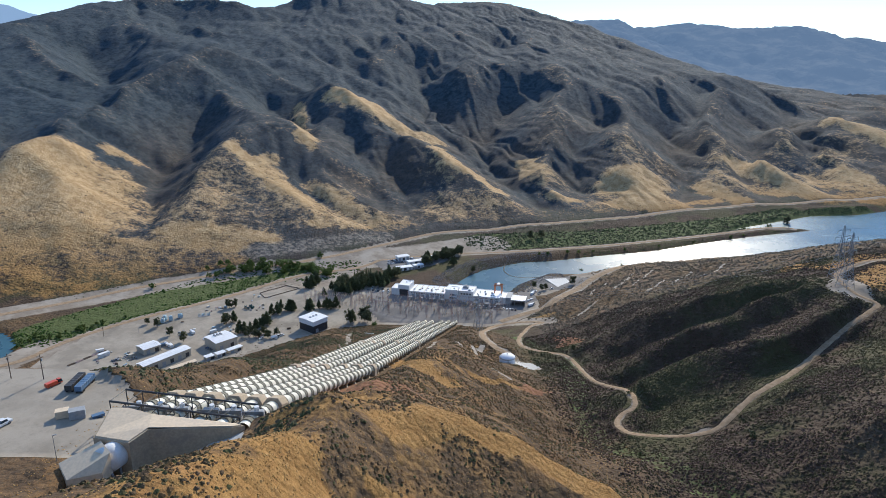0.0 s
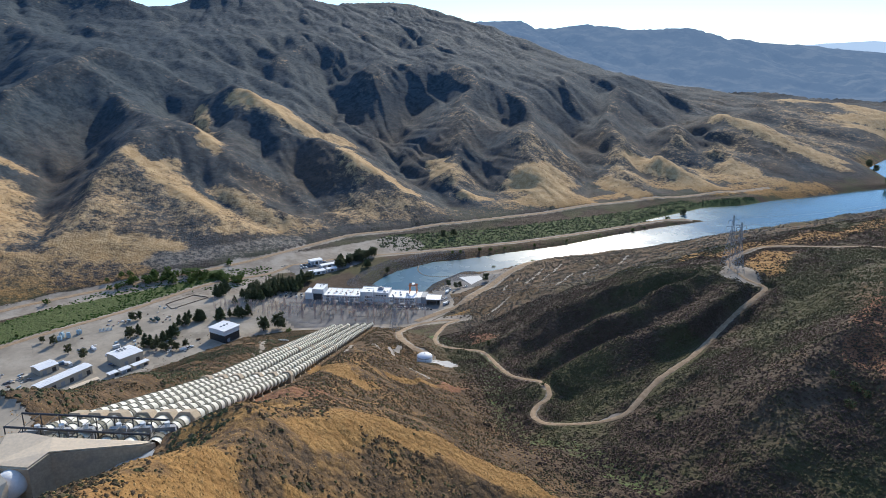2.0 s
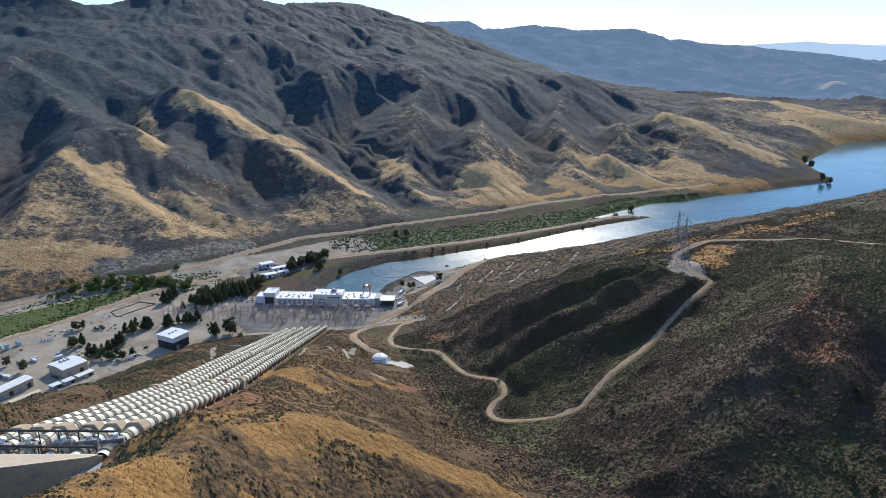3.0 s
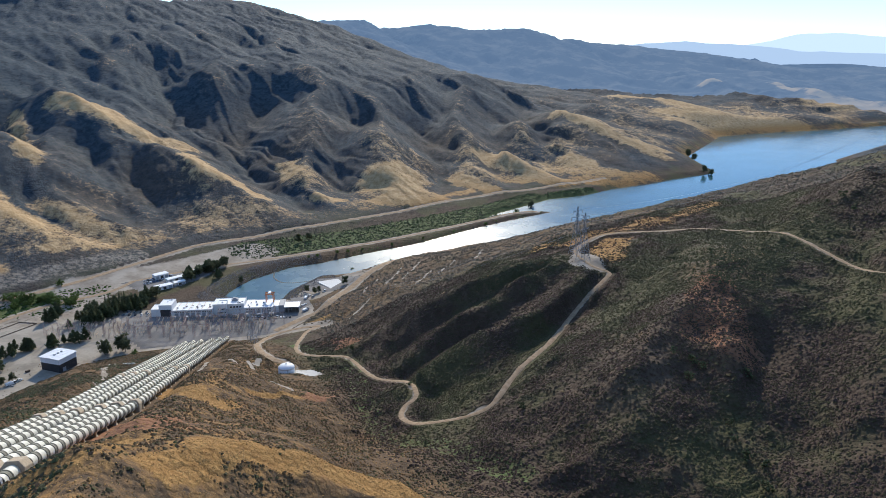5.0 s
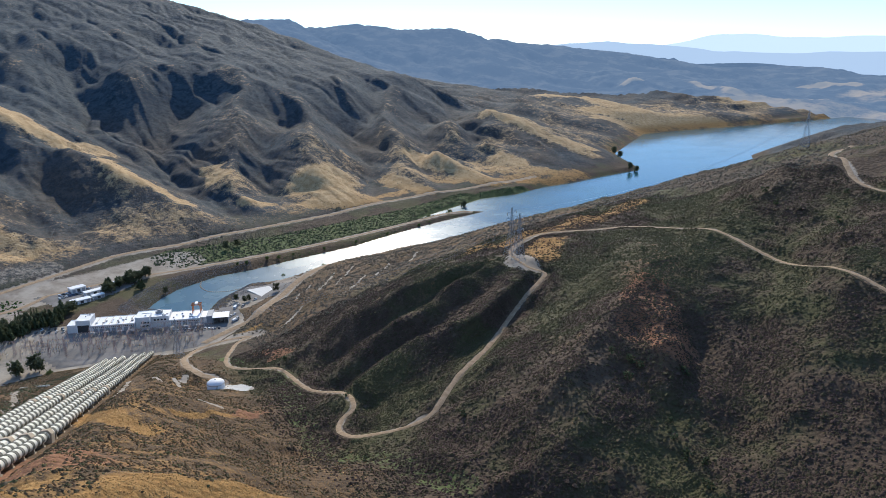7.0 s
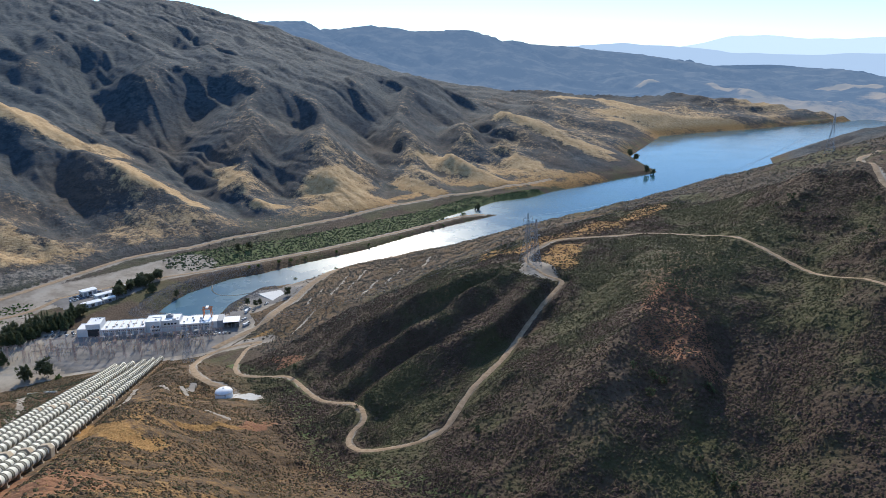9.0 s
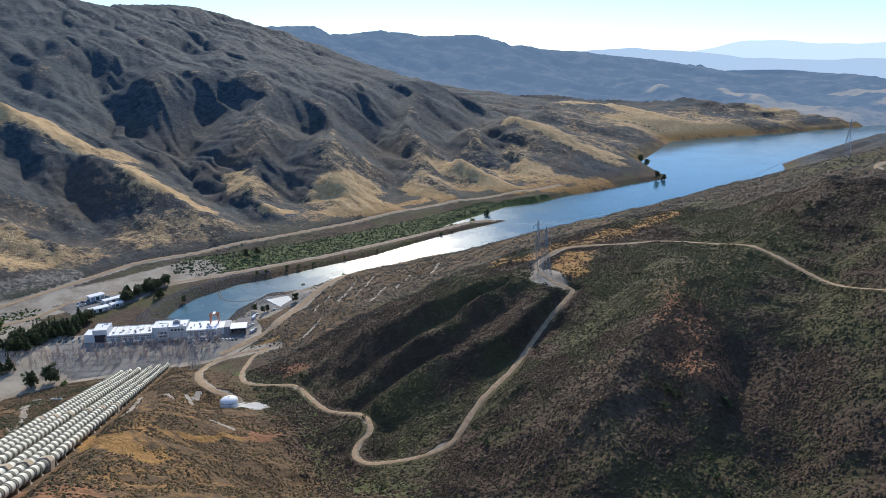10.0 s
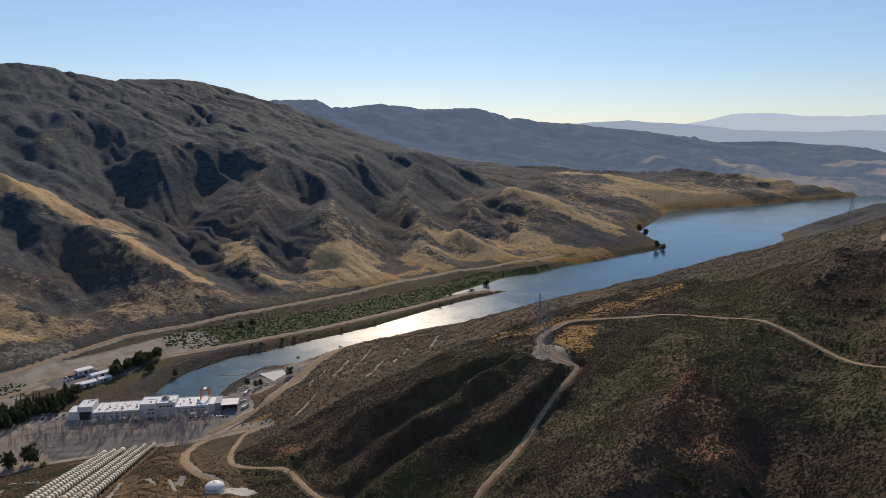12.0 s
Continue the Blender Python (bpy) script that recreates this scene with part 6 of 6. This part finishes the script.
# ---------------------------------------------------------------- stores and plant lying about
def rack(m, paint, label):
    root = thing("pipe_rack_trailer", m, label, "trailer", "racks on the upper yard")
    part("frame", a_box(-1.3, 1.3, -5.8, 5.8, 0.9, 1.15), DARK, root)
    for k in range(8):
        part("panel", a_box(-1.28, 1.28, -5.7 + k * 1.44, -4.4 + k * 1.44, 1.16, 3.1, bevel=0.05), paint, root)
    for y in (-4.6, -3.4, 3.4, 4.6):
        for x in (-1, 1):
            part("wheel", rod(bmesh.new(), (x * 0.75, y, 0.48), (x * 1.2, y, 0.48), 0.48, 12), RUBBER, root)
    return root


rack(at_ground(-112.6, 190, 2) @ Matrix.Scale(0.82, 4), DARK, "trailer stacked with dark steel panels on gravel")
rack(at_ground(-109.3, 189.4, 2) @ Matrix.Scale(0.82, 4), BLUE, "trailer stacked with dark blue panels on gravel")


def container(name, m, l, w, h, paint, label):
    root = thing(name, m, label, "container", "containers and huts")
    part("box", a_box(-l / 2, l / 2, -w / 2, w / 2, 0.1, h, bevel=0.05), paint, root)
    part("roof", a_box(-l / 2 - 0.05, l / 2 + 0.05, -w / 2 - 0.05, w / 2 + 0.05, h, h + 0.1), paint, root)
    for k in range(int(l / 0.8)):
        x = -l / 2 + 0.4 + k * 0.8
        part("corrugation", a_box(x - 0.12, x + 0.12, -w / 2 - 0.06, w / 2 + 0.06, 0.2, h - 0.1), paint, root)
    part("door", a_box(l / 2, l / 2 + 0.06, -w / 2 + 0.15, w / 2 - 0.15, 0.2, h - 0.15), GREY, root)
    return root


container("store_container", at_ground(-106.8, 171.6, 25), 3.4, 2.4, 2.2, PALE_CONCRETE, "cream steel store container on the upper yard")
container("store_container", at_ground(-102.4, 171.2, 25), 4.0, 2.6, 2.6, GREY, "grey weathered steel container on the upper yard")
container("store_container", at_ground(-97.2, 172.2, 40), 3.2, 1.6, 0.8, BLUE, "low blue steel skid on the upper yard")
container("office_trailer", at_ground(-281, 520, 55), 9, 3.2, 3.2, WHITE, "white office trailer in the works yard")
container("office_trailer", at_ground(-288, 528, 35), 6, 2.6, 2.6, WHITE, "small white trailer beside stacked timber")
for x, y, turn in ((-238, 544, 130), (-246, 545, 20), (-212, 577, 40), (-262, 523, 60)):
    container("store_container", at_ground(x + 4, y - 2, turn), 6, 2.4, 2.5, (BEIGE, BLUE, WHITE, BEIGE)[int(turn / 20) % 4], "used steel storage container in the works yard")

for k, (x, y) in enumerate(((-261, 594), (-256, 600), (-250, 608), (-262, 601))):
    root = thing("spare_transformer", at_ground(x, y, 30 * k), "pale blue spare transformer stored outdoors", "transformer", "spare transformers")
    part("tank", a_box(-1.6, 1.6, -1.3, 1.3, 0, 4.2 + 0.6 * (k % 2), bevel=0.12), PALE_BLUE, root)
    for s in (-1, 1):
        part("radiator", a_box(-1.3, 1.3, s * 1.7 - 0.3, s * 1.7 + 0.3, 0.5, 3.4), PALE_BLUE, root)
    for q in (-0.9, 0.9):
        part("bushing", lathe([(0.2, 4.2), (0.34, 4.6), (0.2, 5.0), (0.3, 5.4), (0.1, 6.0)], 8), PALE_CONCRETE, root).location.x = q
root = thing("insulator_rack", at_ground(-229, 613, 20), "row of pale blue porcelain bushings on a frame", "bushings")
for k in range(10):
    part("bushing", lathe([(0.3, 0), (0.42, 0.8), (0.3, 1.2), (0.4, 1.8), (0.25, 2.4), (0.1, 3.0)], 8), PALE_BLUE, root).location = (-5 + k * 1.1, (k % 2) * 1.2, 0.2)
part("frame", a_box(-5.6, 5.6, -0.4, 1.6, 0, 0.2), STEEL, root)
for x, y, turn in ((-196, 637, 10), (-192, 640, 40), (-189, 636, 70), (-193, 634, 20)):
    root = thing("cable_drum", at_ground(x, y, turn), "dark teal cable drum lying in the yard", "cable drum", "cable drums")
    for s in (-1, 1):
        part("flange", rod(bmesh.new(), (s * 0.9, 0, 1.5), (s * 1.1, 0, 1.5), 1.5, 18), TEAL, root)
    part("drum", rod(bmesh.new(), (-0.9, 0, 1.5), (0.9, 0, 1.5), 0.95, 14), TEAL, root)
for k in range(5):
    root = thing("timber_stack", at_ground(-299 + k * 3.2, 503 + k * 6.4, 62), "stack of rusty brown beams on the ground", "beam stack", "beam stacks")
    for q in range(4):
        part("beam", a_box(-3.0, 3.0, -1.0 + q * 0.5, -0.6 + q * 0.5, 0, 0.5 + 0.35 * (q % 2), bevel=0.03), RUSTY if k % 2 else TIMBER, root)
pile = None
for k in range(70):
    zone = [(-285, -255, 505, 530), (-265, -200, 555, 625), (-205, -175, 630, 675), (-200, -140, 560, 590), (-235, -215, 625, 640)][k % 5]
    x, y = rng.uniform(zone[0], zone[1]), rng.uniform(zone[2], zone[3])
    l, w, h = rng.uniform(0.8, 3.6), rng.uniform(0.6, 1.8), rng.uniform(0.4, 1.6)
    crate = thing("stored_crate", at_ground(x, y, rng.uniform(0, 180)), "weathered crate of spare parts in the yard", "crate", "crates in the works yard")
    part("body", a_box(-l / 2, l / 2, -w / 2, w / 2, 0.12, h + 0.12, bevel=0.04), [STEEL, PALE_BLUE, RUSTY, TIMBER, WHITE, GREY, PALE_CONCRETE][k % 7], crate)
    part("pallet", a_box(-l / 2 - 0.05, l / 2 + 0.05, -w / 2 - 0.05, w / 2 + 0.05, 0, 0.12), TIMBER, crate)

corners = [(-184, 666), (-155, 698), (-172, 709), (-193, 680)]
pen = thing("fenced_plot", at_ground(-176, 688), "bare dirt plot edged with brown timber boards", "fence")
for (xa, ya), (xb, yb) in zip(corners, corners[1:] + corners[:1]):
    for k in range(6):
        a = Vector((xa, ya, 0)).lerp(Vector((xb, yb, 0)), k / 6)
        b = Vector((xa, ya, 0)).lerp(Vector((xb, yb, 0)), (k + 0.94) / 6)
        a.z = b.z = float(ground(np.array([(a.x + b.x) / 2]), np.array([(a.y + b.y) / 2]))[0]) + 0.45
        local(part("board", rod(bmesh.new(), a, b, 0.42, 4), TIMBER), pen)

# ---------------------------------------------------------------- tank, pad, boom, paving
tank = thing("water_tank", at_ground(42.5, 413.5, 0, 0.3), "round white domed steel water tank on the slope", "water tank")
part("shell", lathe([(5.2, -1), (5.2, 4.6)], 32), WHITE, tank, "", True)
part("dome", lathe([(5.35, 4.55), (5.0, 5.3), (4.0, 6.1), (2.6, 6.7), (1.0, 7.0), (0.2, 7.05)], 32), ROOFING, tank, "white domed roof", True)
part("hatch", a_box(-0.5, 0.5, -0.5, 0.5, 6.9, 7.3, bevel=0.05), STEEL, tank)
bm = bmesh.new()
for s in (-0.3, 0.3):
    rod(bm, (s, -5.3, -0.5), (s, -5.3, 5.2), 0.05, 4)
for k in range(12):
    rod(bm, (-0.3, -5.3, k * 0.45), (0.3, -5.3, k * 0.45), 0.04, 4)
part("ladder", bm, STEEL, tank)


def slab(name, poly, material, label, lift=0.12, step=3.0, category="paving"):
    """A paved area that lies on the ground."""
    xs, ys = [p[0] for p in poly], [p[1] for p in poly]
    X, Y = np.meshgrid(np.arange(min(xs), max(xs) + step, step), np.arange(min(ys), max(ys) + step, step), indexing="ij")
    Z = ground(X, Y) + lift
    f = quads(*X.shape)
    co = np.stack([X, Y, Z], -1).reshape(-1, 3)
    keep = inside(poly, co[f][:, :, 0].mean(1), co[f][:, :, 1].mean(1))
    used, back = np.unique(f[keep], return_inverse=True)
    return tagged(from_arrays(name, co[used], back.reshape(-1, 4), material), label, category, kind="structure")


tagged(from_arrays("water_pond", np.array([(*p, 11.6) for p in POND], float), np.arange(len(POND))[None], WATER, False), "small dark settling pond beside the river bed", "water", kind="structure")
GREY_CONCRETE = plain("grey_concrete", (0.50, 0.48, 0.44), 0.88, vary=0.2, grain=1.2, stain=0.4, dirt=(0.30, 0.275, 0.24))
slab("pavement_apron", [(-82, 138.5), (-70, 141.6), (-60, 145.4), (-50, 149.6), (-51, 155.5), (-74, 151.5), (-78, 147)], GREY_CONCRETE, "stained concrete apron below the manifold wall", 0.15, 1.0)
slab("pavement_tank", [(44, 406), (58, 400), (64, 408), (52, 420), (46, 420)], GREY_CONCRETE, "pale concrete apron beside the water tank", 0.2, 1.0)
slab("pavement_works", [(-75, 640), (-60, 610), (0, 610), (50, 606), (80, 636), (96, 660), (98, 690), (84, 700), (60, 655), (0, 668), (-60, 700), (-82, 690)], ASPHALT, "grey asphalt and gravel of the switchyard", 0.1)
slab("pavement_carpark", [(-90, 800), (-70, 770), (-30, 775), (0, 800), (10, 822), (-20, 826), (-60, 815)], ASPHALT, "grey asphalt car park beside the offices", 0.15)
slab("pavement_upper", UPPER_YARD, YARD, "pale gravel of the upper works yard", 0.06, 2.0)
slab("pavement_lower", [(-326, 502), (-300, 488), (-242, 486), (-197, 502), (-167, 534), (-132, 570), (-107, 594), (-85, 612), (-90, 660), (-125, 710), (-200, 676), (-290, 602), (-316, 560)], YARD, "pale graded dirt of the works yard", 0.06)
slab("pavement_pad", [(100, 712), (120, 700), (150, 704), (166, 728), (150, 752), (118, 750), (104, 735)], ASPHALT, "grey asphalt turning area by the lake", 0.14)
pad = thing("landing_pad", pose(129, 723, float(ground(np.array([129.0]), np.array([723.0]))[0]) + 0.3), "pale square concrete landing pad by the lake", "concrete pad")
pad_slab = part("slab", prism([(-13, 15), (-2, -15), (14, -4), (11.6, 18)], -1.5, 0.35), plain("pad_concrete", (0.66, 0.64, 0.60), 0.85, vary=0.14, grain=1.0, stain=0.3, dirt=(0.42, 0.40, 0.36)), pad)

boom = thing("debris_boom", pose(80, 790, 0), "curved floating debris boom of orange buoys", "float boom")
line_ = eased([(80, 826), (76, 806), (74, 788), (80, 770), (96, 762), (112, 764)], 2.2)
for p in line_:
    local(part("float", rod(bmesh.new(), (p[0] - 0.7, p[1] - 0.4, 0.1), (p[0] + 0.7, p[1] + 0.4, 0.1), 0.4, 6), PALE_CONCRETE), boom)
for k, p in enumerate(line_[:-1]):
    q = line_[k + 1]
    local(part("chain", rod(bmesh.new(), (p[0], p[1], 0.12), (q[0], q[1], 0.12), 0.1, 4), STEEL), boom)


# ---------------------------------------------------------------- trees
def leaf_clumps(rng, centres, radii, quads_each=15):
    """Lumps with loose leaves round them, as one crown."""
    bm = bmesh.new()
    for c, r in zip(centres, radii):
        made = bmesh.ops.create_icosphere(bm, subdivisions=1, radius=r * 0.74, matrix=Matrix.Translation(c))["verts"]
        for v in made:
            v.co = Vector(c) + (v.co - Vector(c)) * rng.uniform(0.6, 1.25)
        for k in range(quads_each):
            d = Vector(rng.normal(size=3)).normalized()
            p = Vector(c) + d * r * rng.uniform(0.65, 1.35)
            s, t = Vector(rng.normal(size=3)).normalized() * r * 0.34, Vector(rng.normal(size=3)).normalized() * r * 0.34
            bm.faces.new([bm.verts.new(q) for q in (p - s, p - t * 0.6, p + s, p + t)])
    return bm


def tree(kind, seed):
    rng = np.random.default_rng(seed)
    name, leaves, height, label = {"pine": ("pine_tree", PINE, 13.0, "tall dark green pine tree on the valley floor"), "gum": ("gum_tree", GUM, 12.0, "olive green gum tree with an uneven crown"), "willow": ("willow_bush", WILLOW, 6.0, "fresh green willow growing near the water"),
                                   "cypress": ("cypress_tree", PINE, 11.0, "slim dark cypress tree beside the road"), "dark": ("oak_shrub", PINE, 3.6, "dark green oak shrub on the hillside")}[kind]
    root = thing(name, pose(0, 0, 0), label, "tree", name.replace("_", " ") + "s")
    trunk = rod(bmesh.new(), (0, 0, -0.4), (rng.uniform(-0.4, 0.4), rng.uniform(-0.4, 0.4), height * 0.8), height * 0.022, 7, height * 0.006)
    centres, radii = [], []
    count = {"pine": 60, "gum": 52, "willow": 30, "cypress": 26, "dark": 20}[kind]
    for k in range(count):
        f = (k + 0.5) / count
        a = rng.uniform(0, 2 * math.pi)
        if kind == "pine":
            z, reach = height * (0.16 + 0.84 * f), height * 0.30 * (1 - f) ** 0.7 * rng.uniform(0.35, 1.1)
            r = height * 0.105 * (1.25 - 0.7 * f)
        elif kind == "cypress":
            z, reach, r = height * (0.06 + 0.92 * f), height * 0.05 * (1 - 0.6 * f), height * 0.07 * (1.1 - 0.7 * f)
        elif kind == "gum":
            z, reach = height * (0.24 + 0.70 * rng.uniform(0, 1)), height * rng.uniform(0.05, 0.36)
            r = height * rng.uniform(0.08, 0.135)
        else:
            z, reach = height * (0.15 + 0.75 * rng.uniform(0, 1)), height * rng.uniform(0.05, 0.55)
            r = height * rng.uniform(0.10, 0.18)
        c = (reach * math.cos(a), reach * math.sin(a), z)
        centres.append(c), radii.append(r)
        if k % 4 == 0 and kind != "cypress":
            rod(trunk, (0, 0, z * 0.8), c, height * 0.007, 4, height * 0.003)
    part("trunk", trunk, BARK, root)
    part("crown", leaf_clumps(rng, centres, radii), leaves, root)
    return root


STOCK = {}


def plant(kind, x, y, size=1.0):
    size *= 1.0 if kind == "dark" else 1.08
    pool = STOCK.setdefault(kind, [])
    m = at_ground(x, y, float(rng.uniform(0, 360))) @ Matrix.Diagonal((size * rng.uniform(0.85, 1.15), size * rng.uniform(0.85, 1.15), size, 1))
    if len(pool) < 4:
        pool.append(tree(kind, 100 + 7 * len(pool) + 31 * len(STOCK)))
        pool[-1].matrix_basis = m
    else:
        copy_thing(pool[int(rng.integers(0, 4))], at_ground(x, y)).matrix_basis = m


def row_of(kind, pts, count, spread, lo=0.7, hi=1.1):
    line_ = eased(pts, 1.0)
    for k in range(count):
        p = line_[int(rng.integers(0, len(line_)))]
        plant(kind, p[0] + rng.normal() * spread, p[1] + rng.normal() * spread, rng.uniform(lo, hi))


rng = np.random.default_rng(77)
row_of("pine", [(-118, 676), (-100, 694), (-84, 712), (-62, 735)], 34, 6.5, 0.6, 1.05)
row_of("gum", [(-115, 690), (-95, 715), (-70, 740)], 16, 5)
row_of("pine", [(-184, 576), (-174, 580), (-168, 596), (-166, 616), (-156, 632), (-140, 636), (-122, 638), (-104, 642)], 26, 2.5, 0.6, 0.95)
row_of("gum", [(-186, 572), (-176, 568), (-150, 574)], 7, 3, 0.5, 0.8)
row_of("cypress", [(-125, 712), (-100, 735), (-84, 750)], 14, 2, 0.7, 1.0)
row_of("pine", [(-145, 692), (-141, 716), (-130, 712)], 6, 3, 0.7, 1.0)
row_of("gum", [(-22, 790), (-10, 806), (6, 822), (22, 834)], 20, 3.5, 0.6, 1.0)
row_of("pine", [(-20, 806), (4, 822), (12, 828)], 9, 3, 0.55, 0.9)
row_of("gum", [(-66, 742), (-54, 752)], 7, 3, 0.6, 0.9)
row_of("willow", [(-256, 734), (-231, 752), (-202, 764), (-168, 760), (-136, 752)], 58, 6.5, 0.8, 1.5)
row_of("willow", [(-362, 544), (-346, 556), (-326, 580), (-304, 610)], 26, 4.5, 0.35, 0.75)
for x, y, kind, size in ((-88, 605, "gum", 1.05), (-86, 609, "pine", 0.9), (-75, 611, "gum", 1.1), (-72, 606, "gum", 0.9), (-64, 594, "willow", 0.7), (-227, 553, "gum", 0.72), (-244, 566, "gum", 0.62), (-262, 584, "gum", 0.7), (-274, 590, "gum", 0.45), (-202, 594, "gum", 0.85), (-197, 601, "pine", 0.8), (-205, 600, "gum", 0.7), (-184, 575, "pine", 0.9), (-212, 636, "gum", 0.7), (-207, 640, "gum", 0.65),
                         (100, 709, "gum", 0.6), (107, 702, "gum", 0.55), (112, 705, "gum", 0.5), (143, 716, "gum", 0.75), (11, 790, "pine", 0.8), (14, 793, "pine", 0.75), (36, 780, "gum", 0.6), (490, 999, "willow", 1.3), (532, 1027, "gum", 1.1), (447, 986, "willow", 0.9), (168, 792, "willow", 0.9), (222, 811, "willow", 0.7), (393, 849, "willow", 0.6),
                         (1035, 1195, "gum", 1.3), (1042, 1182, "gum", 1.2), (1090, 1296, "gum", 1.3), (1148, 1388, "gum", 1.5), (1140, 1380, "gum", 1.2), (-150, 800, "willow", 1.1), (-310, 690, "willow", 1.0), (120, 905, "gum", 0.9), (136, 912, "gum", 0.8)):
    plant(kind, x, y, size)
for x, y in ((123, 838), (134, 840), (161, 848), (176, 851), (196, 857), (240, 868), (290, 884), (345, 908), (407, 935), (430, 946)):
    plant("willow", x, y, rng.uniform(0.5, 0.8))
for x, y, size in ((133, 260, 1.0), (280, 312, 1.0), (218, 212, 1.2), (188, 179, 1.3), (197, 237, 1.0), (203, 230, 1.3), (196, 223, 1.2), (357, 246, 1.2), (392, 268, 1.0), (378, 312, 1.2), (370, 297, 1.0), (373, 318, 0.9), (182, 162, 1.2), (191, 189, 1.0), (196, 197, 0.8), (205, 226, 1.0), (190, 172, 1.1), (90, 434, 1.2), (86, 262, 0.8), (104, 345, 0.9)):
    plant("dark", x, y, size)

# reeds, river scrub and bank stones
marsh = strewn(12000, (-420, -90, 530, 800), 14, lambda x, y: (covers(x, y)[1] > 0.45) * off_roads(x, y) * (1 - 0.93 * smooth(14, 4, near_line([(-345, 590), (-302, 640), (-262, 688)], x, y) - 12)) * ~inside(POND, x, y))
brush("marsh_reeds", marsh, np.random.default_rng(15).uniform(0.5, 1.6, len(marsh)), LUSH, "bright green reeds and willows in the wet river bed", 15)
bank = strewn(26000, (20, 720, 830, 1140), 16, lambda x, y: 0.85 * (covers(x, y)[1] > 0.32) * off_roads(x, y) * (near_line(LAKE, x, y) > 5) * ~inside(LAKE, x, y))
brush("river_scrub", bank, np.random.default_rng(17).uniform(0.7, 2.2, len(bank)), bush_material("river_scrub_leaves", [(0.062, 0.082, 0.032), (0.085, 0.095, 0.042), (0.045, 0.062, 0.024), (0.105, 0.098, 0.055)]), "green river scrub between the road and the dike", 18)
shore = strewn(9000, (150, 700, 770, 1010), 19, lambda x, y: (near_line(LAKE, x, y) < 7) * ~inside(LAKE, x, y) * 0.8)
brush("shore_reeds", shore, np.random.default_rng(20).uniform(0.4, 1.1, len(shore)), LUSH, "green reeds along the edge of the lake", 21)
stones = strewn(16000, (-60, 140, 695, 850), 22, lambda x, y: (near_line(LAKE, x, y) < 24) * ~inside(LAKE, x, y) * off_roads(x, y) * ~inside(LOWER_YARD, x, y))
brush("bank_stones", stones, np.random.default_rng(23).uniform(0.35, 0.9, len(stones)), RIPRAP, "grey-brown riprap stones on the lake bank", 24)
foothill = strewn(20000, (-620, 1050, 650, 1350), 25, lambda x, y: 0.7 * smooth(0.0, 0.7, rough(x, y, 40, 95) + 0.7 * rough(x, y, 15, 96)) * (ground(x, y) > 13) * off_roads(x, y))
brush("foothill_scrub", foothill, np.random.default_rng(26).uniform(0.5, 1.3, len(foothill)), CHAPARRAL, "scattered dark shrubs on the far foothills", 27)
